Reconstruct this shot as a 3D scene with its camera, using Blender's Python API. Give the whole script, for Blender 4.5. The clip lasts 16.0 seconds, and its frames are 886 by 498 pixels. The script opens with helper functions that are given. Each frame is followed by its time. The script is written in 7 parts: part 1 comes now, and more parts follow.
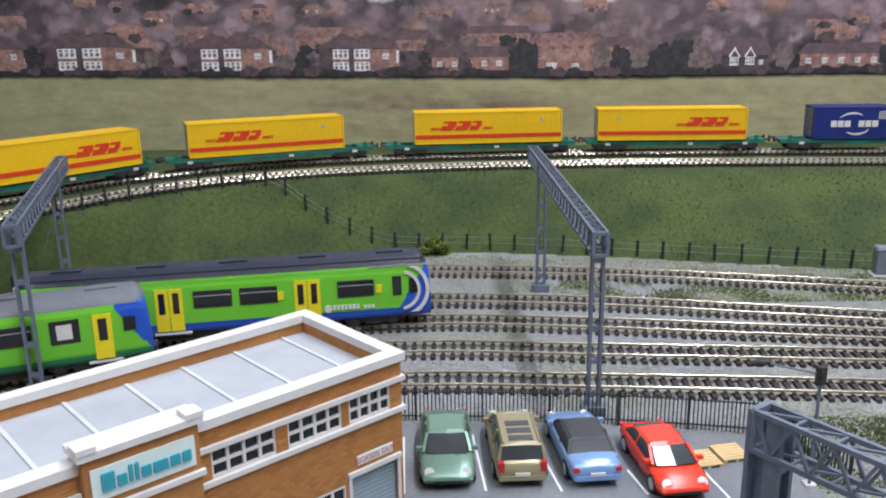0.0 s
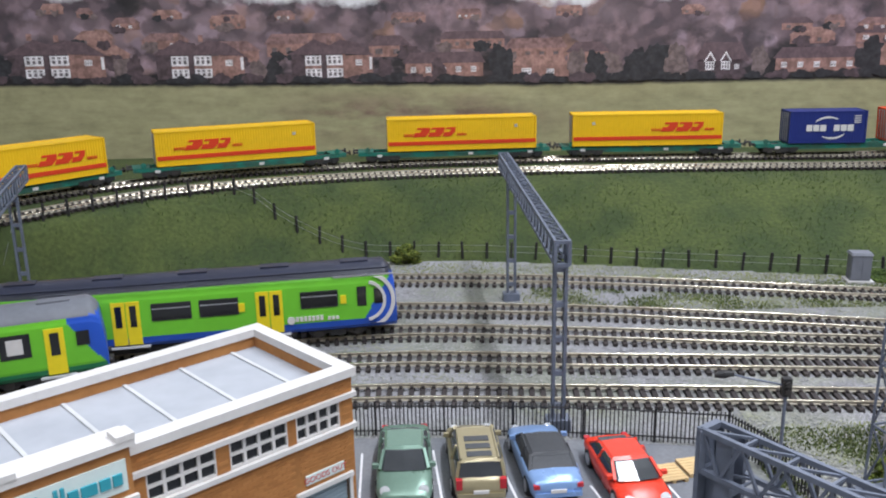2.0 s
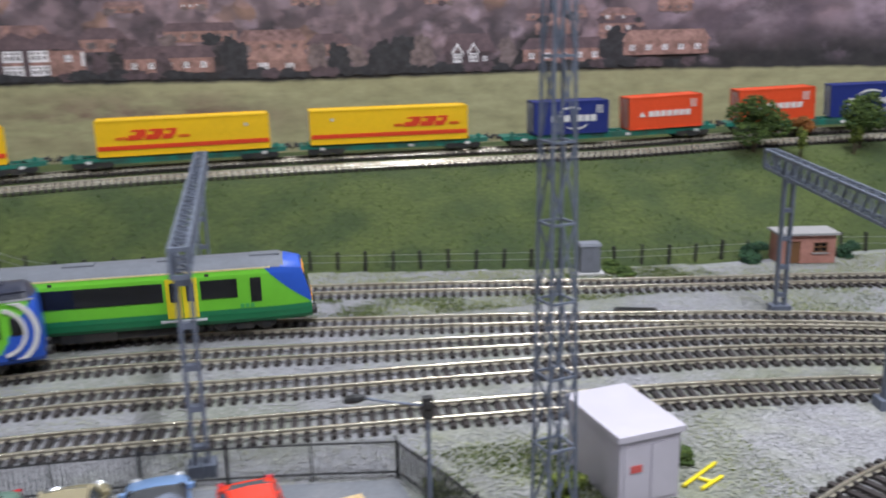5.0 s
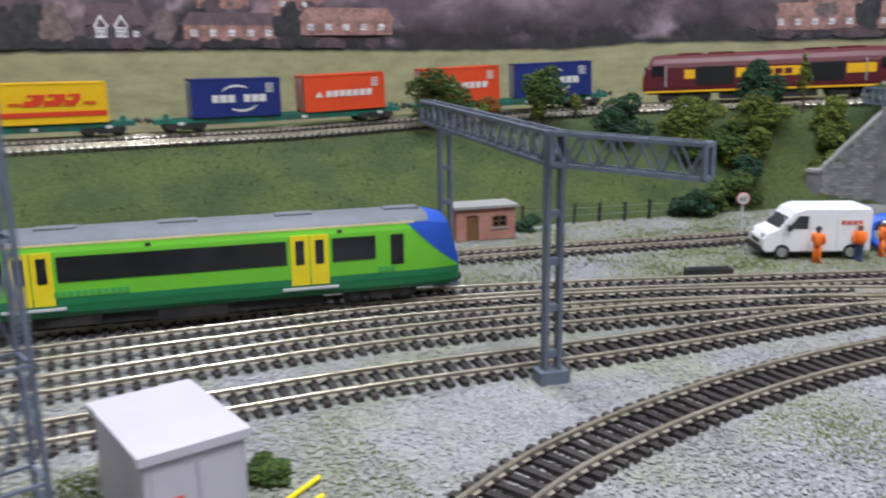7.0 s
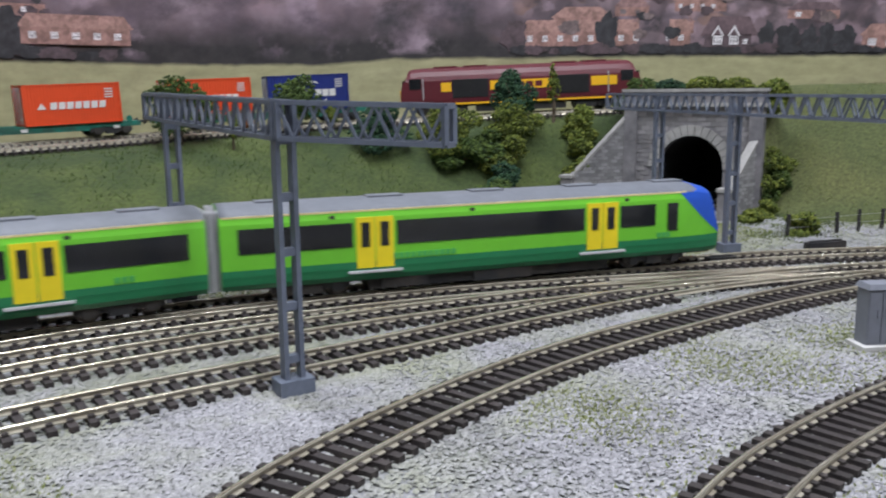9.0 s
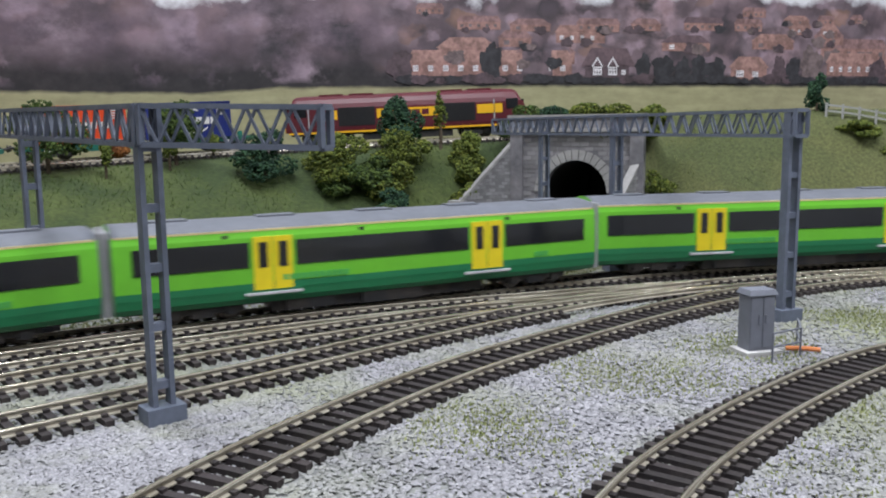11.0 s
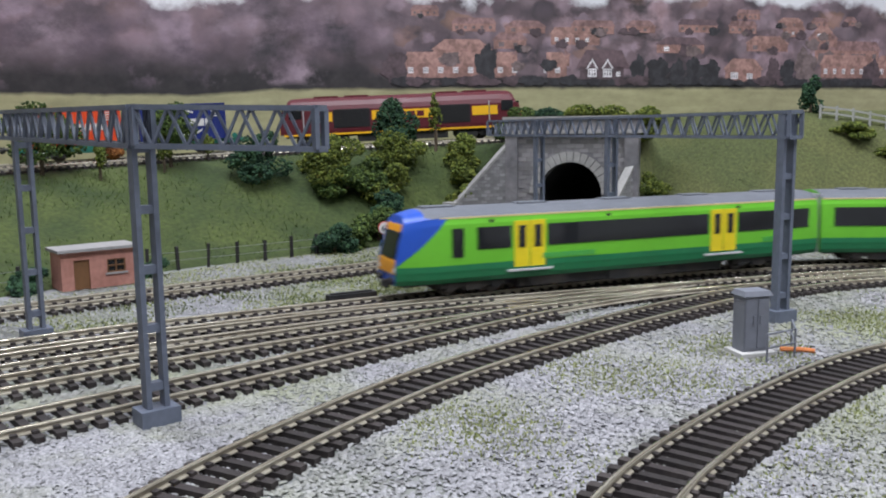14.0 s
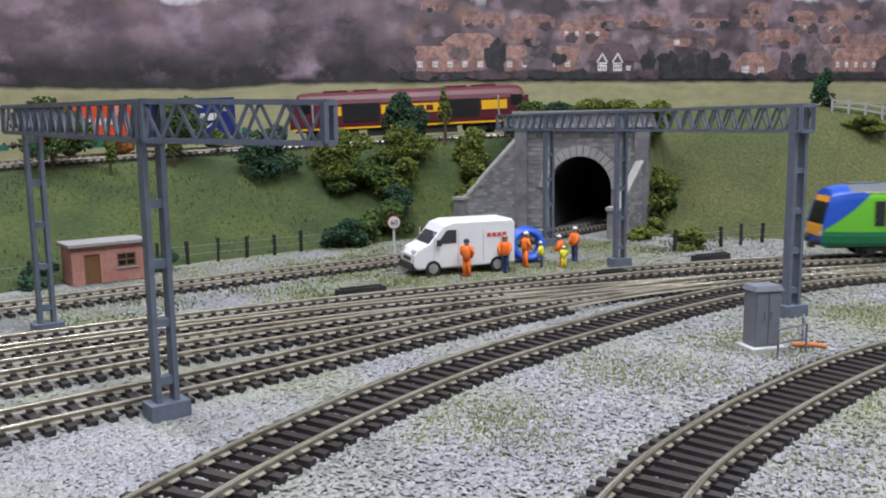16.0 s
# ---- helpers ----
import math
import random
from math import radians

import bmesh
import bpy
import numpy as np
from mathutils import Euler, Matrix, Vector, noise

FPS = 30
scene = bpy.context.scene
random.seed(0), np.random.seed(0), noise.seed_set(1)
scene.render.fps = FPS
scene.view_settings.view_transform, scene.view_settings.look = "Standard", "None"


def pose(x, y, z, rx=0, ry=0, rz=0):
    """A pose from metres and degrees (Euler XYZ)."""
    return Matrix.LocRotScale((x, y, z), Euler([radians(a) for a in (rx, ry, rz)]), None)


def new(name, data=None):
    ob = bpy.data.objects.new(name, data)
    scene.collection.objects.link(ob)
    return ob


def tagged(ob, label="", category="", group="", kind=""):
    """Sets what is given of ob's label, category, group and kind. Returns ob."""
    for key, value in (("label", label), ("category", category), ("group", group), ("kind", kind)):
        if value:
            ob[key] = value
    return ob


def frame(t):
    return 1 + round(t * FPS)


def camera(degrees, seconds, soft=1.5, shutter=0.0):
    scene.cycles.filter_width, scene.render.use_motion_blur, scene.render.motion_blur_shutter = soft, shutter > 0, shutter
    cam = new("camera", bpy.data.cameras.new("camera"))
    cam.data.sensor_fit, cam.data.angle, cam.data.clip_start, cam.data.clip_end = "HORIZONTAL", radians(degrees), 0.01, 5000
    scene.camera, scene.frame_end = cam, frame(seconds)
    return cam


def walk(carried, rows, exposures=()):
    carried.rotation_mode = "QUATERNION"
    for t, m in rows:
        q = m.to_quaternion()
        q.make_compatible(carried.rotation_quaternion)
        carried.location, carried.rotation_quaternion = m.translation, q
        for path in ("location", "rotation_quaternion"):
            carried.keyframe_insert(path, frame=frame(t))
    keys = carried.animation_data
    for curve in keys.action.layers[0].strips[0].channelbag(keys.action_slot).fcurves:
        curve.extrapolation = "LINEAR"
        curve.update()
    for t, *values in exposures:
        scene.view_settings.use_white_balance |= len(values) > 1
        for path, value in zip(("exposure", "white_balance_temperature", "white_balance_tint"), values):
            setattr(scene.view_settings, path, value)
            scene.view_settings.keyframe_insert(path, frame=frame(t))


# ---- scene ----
MM = 0.001  # the place is a table-top railway at 1:76; plan numbers below are millimetres
cam = camera(54.85, 16.0, soft=2.0, shutter=0.6)
# seconds, x, y, z (mm), rx, ry, rz (degrees)
WALK = [
    (0.0, -12.5, -8.4, 208.2, 74.58, 0.85, 0.64),
    (0.5, -8.2, -4.9, 208.5, 74.82, 0.91, 0.54),
    (1.0, -3.7, -0.7, 206.7, 74.96, 0.94, 0.35),
    (1.5, -1.2, 2.8, 205.7, 74.89, 0.98, -0.00),
    (2.0, 2.1, 3.7, 206.5, 74.99, 1.07, -0.25),
    (2.5, 6.5, 6.9, 206.2, 75.05, 1.13, -0.50),
    (3.0, 14.1, 10.7, 206.0, 75.05, 0.95, -0.78),
    (3.2, 19.8, 12.0, 206.3, 75.00, 0.96, -0.91),
    (5.5, 122.1, 82.9, 173.4, 75.74, 1.52, -16.67),
    (6.0, 147.8, 101.1, 160.7, 76.21, 1.51, -21.01),
    (6.5, 171.0, 118.3, 142.8, 76.63, 0.60, -24.73),
    (7.0, 193.0, 134.5, 127.4, 77.06, 0.63, -29.07),
    (7.5, 207.8, 144.1, 115.2, 77.46, 0.55, -33.35),
    (8.0, 216.6, 150.5, 108.9, 77.99, 0.40, -37.79),
    (8.5, 222.4, 154.5, 103.5, 78.42, 0.39, -41.52),
    (9.0, 226.8, 155.1, 101.9, 79.40, 0.52, -44.03),
    (9.5, 230.7, 157.5, 97.9, 80.51, 0.70, -46.88),
    (10.0, 235.5, 160.0, 91.0, 81.09, 0.72, -49.42),
    (12.5, 237.2, 159.9, 90.9, 82.13, 0.62, -51.84),
    (13.0, 237.3, 160.1, 90.6, 82.15, 0.61, -51.88),
    (13.5, 237.0, 160.1, 90.7, 82.09, 0.62, -51.78),
    (14.0, 237.0, 159.9, 90.7, 82.02, 0.65, -51.61),
    (14.5, 237.1, 159.7, 90.8, 81.93, 0.70, -51.43),
    (15.0, 237.3, 159.9, 90.5, 81.88, 0.75, -51.27),
    (15.5, 237.1, 160.1, 90.5, 81.78, 0.72, -51.11),
    (16.0, 237.5, 160.3, 90.6, 81.66, 0.72, -50.99),
]
walk(cam, [(t, pose(x * MM, y * MM, z * MM, a, b, c)) for t, x, y, z, a, b, c in WALK])

# ---- light: a room with ceiling strip lights ----
world = bpy.data.worlds.new("room_air")
world.use_nodes = True
world.node_tree.nodes["Background"].inputs[0].default_value = (0.9, 0.95, 1.0, 1)
world.node_tree.nodes["Background"].inputs[1].default_value = 0.5
scene.world = world
scene.view_settings.exposure = 0.0


def strip_light(x, y, length, watts, turn=0):
    data = bpy.data.lights.new("strip_light_lamp", "AREA")
    data.shape, data.size, data.size_y, data.energy = "RECTANGLE", length, 0.06, watts
    data.color = (0.92, 0.96, 1.05)
    lamp = new("strip_light_lamp", data)
    lamp.matrix_basis = pose(x, y, 1.33, 0, 0, turn)
    return lamp


strip_light(0.42, 0.38, 1.6, 25, 90)
strip_light(0.9, -0.5, 1.6, 16.5)
strip_light(-0.7, -0.2, 1.6, 13)
# ---- materials ----
MATS = {}


def material(name, colour, rough=0.6, metal=0.0, vary=0.12, grain=400.0, bump=0.0, second=None, patch=25.0, mix=(0.45, 0.6), rand=0.0, emit=None, spec=0.5):
    """A surface with fine grain, broad patches (second colour) and optional relief; grain and patch are in cycles per metre."""
    if name in MATS:
        return MATS[name]
    m = bpy.data.materials.new(name)
    m.use_nodes = True
    n, link = m.node_tree.nodes, m.node_tree.links.new
    bsdf = n["Principled BSDF"]
    bsdf.inputs["Roughness"].default_value, bsdf.inputs["Metallic"].default_value = rough, metal
    bsdf.inputs["Specular IOR Level"].default_value = spec
    tc = n.new("ShaderNodeTexCoord")
    fine, broad = n.new("ShaderNodeTexNoise"), n.new("ShaderNodeTexNoise")
    fine.inputs["Scale"].default_value, fine.inputs["Detail"].default_value = grain, 5
    broad.inputs["Scale"].default_value, broad.inputs["Detail"].default_value = patch, 4
    link(tc.outputs["Object"], fine.inputs["Vector"])
    link(tc.outputs["Object"], broad.inputs["Vector"])
    base = n.new("ShaderNodeMix")
    base.data_type = "RGBA"
    base.inputs["A"].default_value = (*colour, 1)
    base.inputs["B"].default_value = (*(second or [c * (1 - vary) for c in colour]), 1)
    ramp = n.new("ShaderNodeMapRange")
    ramp.inputs["From Min"].default_value, ramp.inputs["From Max"].default_value = mix
    link(broad.outputs["Fac"], ramp.inputs["Value"])
    link(ramp.outputs["Result"], base.inputs["Factor"])
    hsv = n.new("ShaderNodeHueSaturation")
    link(base.outputs["Result"], hsv.inputs["Color"])
    value = n.new("ShaderNodeMapRange")
    value.inputs["From Min"].default_value, value.inputs["From Max"].default_value = 0.25, 0.75
    value.inputs["To Min"].default_value, value.inputs["To Max"].default_value = 1 - vary, 1 + vary
    link(fine.outputs["Fac"], value.inputs["Value"])
    last = value.outputs["Result"]
    if rand:
        info = n.new("ShaderNodeObjectInfo")
        spread = n.new("ShaderNodeMapRange")
        spread.inputs["To Min"].default_value, spread.inputs["To Max"].default_value = 1 - rand, 1 + rand
        link(info.outputs["Random"], spread.inputs["Value"])
        times = n.new("ShaderNodeMath")
        times.operation = "MULTIPLY"
        link(last, times.inputs[0]), link(spread.outputs["Result"], times.inputs[1])
        last = times.outputs[0]
    link(last, hsv.inputs["Value"])
    link(hsv.outputs["Color"], bsdf.inputs["Base Color"])
    if bump:
        b = n.new("ShaderNodeBump")
        b.inputs["Strength"].default_value, b.inputs["Distance"].default_value = 0.6, bump
        link(fine.outputs["Fac"], b.inputs["Height"]), link(b.outputs["Normal"], bsdf.inputs["Normal"])
    rr = n.new("ShaderNodeMapRange")
    rr.inputs["To Min"].default_value, rr.inputs["To Max"].default_value = max(0.03, rough - 0.1), min(1, rough + 0.1)
    link(broad.outputs["Fac"], rr.inputs["Value"]), link(rr.outputs["Result"], bsdf.inputs["Roughness"])
    if emit:
        bsdf.inputs["Emission Color"].default_value, bsdf.inputs["Emission Strength"].default_value = (*emit[:3], 1), emit[3]
    MATS[name] = m
    return m


def island_material(name, colours, rough=0.9, spread=0.25, moss=None):
    """For joined small pieces: each piece takes its own tone."""
    m = bpy.data.materials.new(name)
    m.use_nodes = True
    n, link = m.node_tree.nodes, m.node_tree.links.new
    geo, ramp = n.new("ShaderNodeNewGeometry"), n.new("ShaderNodeValToRGB")
    ramp.color_ramp.interpolation = "LINEAR"
    while len(ramp.color_ramp.elements) < len(colours):
        ramp.color_ramp.elements.new(0.5)
    for i, c in enumerate(colours):
        ramp.color_ramp.elements[i].position = i / (len(colours) - 1)
        ramp.color_ramp.elements[i].color = (*c, 1)
    link(geo.outputs["Random Per Island"], ramp.inputs["Fac"])
    noise_tex, hsv, vr = n.new("ShaderNodeTexNoise"), n.new("ShaderNodeHueSaturation"), n.new("ShaderNodeMapRange")
    noise_tex.inputs["Scale"].default_value = 30
    tc = n.new("ShaderNodeTexCoord")
    link(tc.outputs["Object"], noise_tex.inputs["Vector"])
    vr.inputs["To Min"].default_value, vr.inputs["To Max"].default_value = 1 - spread, 1 + spread
    link(noise_tex.outputs["Fac"], vr.inputs["Value"]), link(vr.outputs["Result"], hsv.inputs["Value"])
    last = ramp.outputs["Color"]
    if moss:
        patch, gate, stain = n.new("ShaderNodeTexNoise"), n.new("ShaderNodeMapRange"), n.new("ShaderNodeMix")
        patch.inputs["Scale"].default_value, patch.inputs["Detail"].default_value, patch.inputs["Roughness"].default_value = 13, 7, 0.65
        gate.inputs["From Min"].default_value, gate.inputs["From Max"].default_value, gate.inputs["To Max"].default_value = 0.44, 0.64, 0.6
        stain.data_type = "RGBA"
        stain.inputs["B"].default_value = (*moss, 1)
        link(tc.outputs["Object"], patch.inputs["Vector"]), link(patch.outputs["Fac"], gate.inputs["Value"])
        link(gate.outputs["Result"], stain.inputs["Factor"]), link(last, stain.inputs["A"])
        last = stain.outputs["Result"]
    link(last, hsv.inputs["Color"]), link(hsv.outputs["Color"], n["Principled BSDF"].inputs["Base Color"])
    n["Principled BSDF"].inputs["Roughness"].default_value = rough
    return m


M_GANTRY = material("gantry_grey_paint", (0.13, 0.15, 0.20), 0.55, 0, 0.15, 300, 0.0001, patch=60)
M_RAIL = material("nickel_rail", (0.82, 0.76, 0.62), 0.24, 0.9, 0.06, 500, second=(0.62, 0.55, 0.43), patch=30)
M_RAILWEB = material("weathered_rail_web", (0.47, 0.43, 0.35), 0.5, 0.25, 0.15, 500, second=(0.34, 0.30, 0.235), patch=45)
M_SLEEPER = material("dark_sleeper", (0.026, 0.020, 0.020), 0.75, 0, 0.25, 900, 0.0002, second=(0.042, 0.034, 0.032), patch=200, rand=0.3)
M_WHITE = material("white_paint", (0.67, 0.65, 0.635), 0.5, 0, 0.05, 300, patch=60)
M_BLACK = material("black_underframe", (0.018, 0.018, 0.02), 0.65, 0, 0.3, 500, second=(0.035, 0.03, 0.027), patch=90)
M_YELLOW = material("door_yellow", (0.85, 0.68, 0.02), 0.4, 0, 0.05, 300)
M_GREEN = material("coach_bright_green", (0.155, 0.53, 0.035), 0.38, 0, 0.05, 200)
M_DGREEN = material("coach_dark_green", (0.015, 0.19, 0.075), 0.4, 0, 0.06, 200)
M_BLUE = material("coach_blue", (0.02, 0.09, 0.50), 0.38, 0, 0.06, 200)
M_ROOFGREY = material("coach_roof_grey", (0.145, 0.155, 0.18), 0.6, 0, 0.08, 300, patch=50)
M_ROOFDARK = material("coach_roof_dark", (0.028, 0.032, 0.055), 0.38, 0, 0.15, 300, patch=50)
M_GLASS = material("dark_glazing", (0.012, 0.013, 0.016), 0.12, 0, 0.3, 60, spec=0.6)
M_ORANGE = material("hi_vis_orange", (0.85, 0.17, 0.015), 0.6, 0, 0.1, 900)
# ---- building helpers: all lengths in mm ----


def box(bm, x0, x1, y0, y1, z0, z1):
    v = [bm.verts.new(p) for p in ((x0, y0, z0), (x1, y0, z0), (x1, y1, z0), (x0, y1, z0), (x0, y0, z1), (x1, y0, z1), (x1, y1, z1), (x0, y1, z1))]
    return [bm.faces.new([v[i] for i in f]) for f in ((3, 2, 1, 0), (4, 5, 6, 7), (0, 1, 5, 4), (1, 2, 6, 5), (2, 3, 7, 6), (3, 0, 4, 7))]


def beam(bm, a, b, w, h=None):
    """A square bar from a to b."""
    a, b = Vector(a), Vector(b)
    h = h or w
    d = (b - a).normalized()
    side = d.cross(Vector((0, 0, 1)))
    side = Vector((1, 0, 0)) if side.length < 1e-4 else side.normalized()
    up = side.cross(d)
    ring = [[bm.verts.new(p + side * sx * w / 2 + up * sz * h / 2) for sx, sz in ((-1, -1), (1, -1), (1, 1), (-1, 1))] for p in (a, b)]
    for i in range(4):
        bm.faces.new((ring[0][i], ring[0][(i + 1) % 4], ring[1][(i + 1) % 4], ring[1][i]))
    bm.faces.new(ring[0][::-1]), bm.faces.new(ring[1])


def loft(bm, rings, closed=True, caps=True):
    """Skin through equal rings of points."""
    vs = [[bm.verts.new(p) for p in r] for r in rings]
    n = len(vs[0])
    for a, b in zip(vs, vs[1:]):
        for i in range(n if closed else n - 1):
            j = (i + 1) % n
            bm.faces.new((a[i], a[j], b[j], b[i]))
    if caps and closed:
        bm.faces.new(vs[0][::-1]), bm.faces.new(vs[-1])
    return vs


def tube(bm, points, r, seg=8):
    points = [Vector(p) for p in points]
    rings = []
    for i, p in enumerate(points):
        d = (points[min(i + 1, len(points) - 1)] - points[max(i - 1, 0)]).normalized()
        s = d.cross(Vector((0, 0, 1)))
        s = Vector((1, 0, 0)) if s.length < 1e-3 else s.normalized()
        u = s.cross(d)
        rr = r[i] if isinstance(r, (list, tuple)) else r
        rings.append([p + (s * math.cos(a) + u * math.sin(a)) * rr for a in [2 * math.pi * k / seg for k in range(seg)]])
    loft(bm, rings)


def disc(bm, c, axis, r, depth, seg=14):
    tube(bm, [Vector(c) - Vector(axis) * depth / 2, Vector(c) + Vector(axis) * depth / 2], r, seg)


def prism(bm, outline, z0, z1):
    """An outline of (x, y) pulled up from z0 to z1."""
    loft(bm, [[(x, y, z0) for x, y in outline], [(x, y, z1) for x, y in outline]])


def plate(bm, outline, y0, y1):
    """An outline of (x, z) pulled from y0 to y1."""
    loft(bm, [[(x, y0, z) for x, z in outline], [(x, y1, z) for x, z in outline]])


def soften(bm, width, seg=1, angle=0.6):
    edges = [e for e in bm.edges if len(e.link_faces) == 2 and e.calc_face_angle(0) > angle]
    bmesh.ops.bevel(bm, geom=edges, offset=width, segments=seg, affect="EDGES", clamp_overlap=True)


def smooth(bm):
    for f in bm.faces:
        f.smooth = True


def mesh_of(name, bm, mats):
    bmesh.ops.recalc_face_normals(bm, faces=bm.faces)
    bm.transform(Matrix.Scale(MM, 4))
    me = bpy.data.meshes.new(name)
    bm.to_mesh(me)
    bm.free()
    for m in mats if isinstance(mats, (list, tuple)) else [mats]:
        me.materials.append(m)
    return me


def part(name, bm, mats, parent=None, label="", at=None):
    """One mesh object, in its parent's space; the bmesh is in mm."""
    ob = new(name, mesh_of(name, bm, mats))
    ob.parent = parent
    if at is not None:
        ob.matrix_basis = place(*at)
    if label:
        tagged(ob, label)
    return ob


def place(x, y, z=0, rz=0, rx=0, ry=0):
    return pose(x * MM, y * MM, z * MM, rx, ry, rz)


def thing(name, label, category, at=(0, 0, 0), group="", kind=""):
    ob = new(name)
    ob.empty_display_size = 0.01
    ob.matrix_basis = place(*at)
    return tagged(ob, label, category, group, kind)


def from_arrays(name, verts, faces, mats, parent=None):
    me = bpy.data.meshes.new(name)
    me.from_pydata((np.asarray(verts) * MM).tolist(), [], [tuple(f) for f in faces])
    for m in mats if isinstance(mats, (list, tuple)) else [mats]:
        me.materials.append(m)
    me.update()
    ob = new(name, me)
    ob.parent = parent
    return ob


class Path:
    """A smooth line on the plan through given points, by arc length in mm."""

    def __init__(self, points):
        pts = [np.array(p, float) for p in points]
        pts = [2 * pts[0] - pts[1]] + pts + [2 * pts[-1] - pts[-2]]
        out = []
        for a, b, c, d in zip(pts, pts[1:], pts[2:], pts[3:]):
            for k in range(24):
                u = k / 24
                out.append(0.5 * (2 * b + (c - a) * u + (2 * a - 5 * b + 4 * c - d) * u * u + (3 * b - a - 3 * c + d) * u ** 3))
        out.append(pts[-2])
        raw = np.array(out)
        s = np.concatenate([[0], np.cumsum(np.linalg.norm(np.diff(raw, axis=0), axis=1))])
        self.length = s[-1]
        n = int(self.length / 4) + 2
        self.s = np.linspace(0, self.length, n)
        self.p = np.stack([np.interp(self.s, s, raw[:, k]) for k in range(2)], 1)
        for _ in range(30):  # ease the bends
            self.p[1:-1] = 0.25 * self.p[:-2] + 0.5 * self.p[1:-1] + 0.25 * self.p[2:]

    def at(self, s):
        x, y = (float(np.interp(s, self.s, self.p[:, k])) for k in range(2))
        return x, y

    def way(self, s):
        a, b = self.at(max(0, s - 6)), self.at(min(self.length, s + 6))
        d = np.array(b) - np.array(a)
        return d / (np.linalg.norm(d) + 1e-9)

    def side(self, s, off):
        """The point off mm to the left of the line."""
        (x, y), d = self.at(s), self.way(s)
        return x - d[1] * off, y + d[0] * off

    def near(self, x, y):
        k = int(np.argmin((self.p[:, 0] - x) ** 2 + (self.p[:, 1] - y) ** 2))
        return float(self.s[k])

    def gap(self, x, y):
        return np.sqrt(((self.p[:, 0][:, None] - np.ravel(x)) ** 2 + (self.p[:, 1][:, None] - np.ravel(y)) ** 2).min(0))
# ---- plan ----
UP_Z = 57.0
T1 = Path([(-760, 20), (-560, 225), (-420, 335), (-300, 400), (-180, 438), (-42, 452), (66, 447), (218, 436), (322, 426), (420, 408), (501, 396), (580, 381), (645, 361), (702, 332)])
T2 = Path([(-800, 60), (-600, 268), (-440, 385), (-320, 445), (-200, 483), (-44, 502), (74, 494), (245, 481), (348, 470), (449, 446), (525, 420), (617, 380), (700, 334), (780, 278), (850, 210), (970, 20), (1100, -300)])
T3 = Path([(-840, 100), (-640, 310), (-480, 420), (-360, 478), (-260, 510), (-150, 535), (-31, 552), (81, 542), (173, 529), (264, 517), (365, 502), (460, 472), (540, 437), (612, 394), (662, 361), (706, 330)])
T4 = Path([(-1500, -1000), (-1180, -420), (-900, -20), (-680, 250), (-500, 430), (-380, 515), (-260, 567), (-145, 592), (-32, 599), (88, 588), (185, 570), (278, 550), (402, 518), (488, 486), (583, 443), (640, 417), (705, 384), (764, 343), (838, 278), (940, 140), (1070, -120), (1200, -500), (1350, -1000)])
T5 = Path([(-700, 320), (-500, 505), (-380, 590), (-270, 643), (-150, 670), (-34, 674), (122, 658), (313, 618), (420, 596), (485, 583), (560, 563), (650, 538), (760, 524), (872, 522), (990, 515)])
B1 = Path([(150, 200), (230, 275), (312, 321), (350, 335), (410, 345), (478, 348), (548, 341), (632, 327), (733, 295), (810, 240), (870, 170), (960, 20), (1080, -300)])
B2 = Path([(220, 130), (320, 218), (413, 244), (464, 246), (520, 241), (595, 225), (700, 172), (780, 95), (870, -60)])
UPB = Path([(-700, 330), (-560, 520), (-460, 640), (-404, 708), (-340, 790), (-222, 868), (-77, 908), (109, 924), (292, 921), (446, 912), (560, 903), (670, 882), (760, 846), (845, 790), (920, 722), (985, 650), (1040, 575), (1075, 515)])
def up_z(s):
    """Height of the upper line's trackbed: level, then climbing towards the tunnel."""
    v = max(0.0, s - 1380)
    return UP_Z + 0.036 * v * v / (v + 40) if v else UP_Z


UPA = Path([UPB.side(s, -66) for s in np.linspace(0, UPB.length, 40)])
FOOT = Path([(-660, 395), (-500, 545), (-390, 622), (-290, 672), (-190, 712), (-72, 735), (7, 735), (85, 722), (210, 693), (312, 670), (450, 650), (570, 652), (658, 630), (740, 610), (800, 598), (858, 580), (874, 526), (888, 474), (890, 440), (892, 410), (906, 375), (960, 310), (1030, 200), (1090, 60), (1150, -200)])
CREST = Path([UPA.side(s, -24) for s in np.linspace(0, UPA.length, 60)])
M_GRASS = material("static_grass", (0.030, 0.049, 0.012), 0.95, 0, 0.38, 300, 0.0009, second=(0.058, 0.078, 0.019), patch=17, mix=(0.4, 0.62))
M_BALLAST = material("grey_ballast_bed", (0.25, 0.25, 0.265), 0.95, 0, 0.3, 500, 0.0012, second=(0.21, 0.22, 0.19), patch=12)
M_WOOD = material("bare_ply", (0.42, 0.30, 0.18), 0.7, 0, 0.15, 60, patch=6)
M_PAINTWALL = material("room_wall_paint", (0.72, 0.70, 0.66), 0.9, 0, 0.04, 60)
M_CEIL = material("room_ceiling_paint", (0.80, 0.79, 0.77), 0.9, 0, 0.04, 60)
M_CARPET = material("room_carpet", (0.10, 0.10, 0.11), 0.95, 0, 0.3, 400)


def slab(name, x0, x1, y0, y1, z0, z1, mat, label="", category="", kind="structure"):
    bm = bmesh.new()
    box(bm, x0, x1, y0, y1, z0, z1)
    return tagged(part(name, bm, mat), label, category, "", kind)


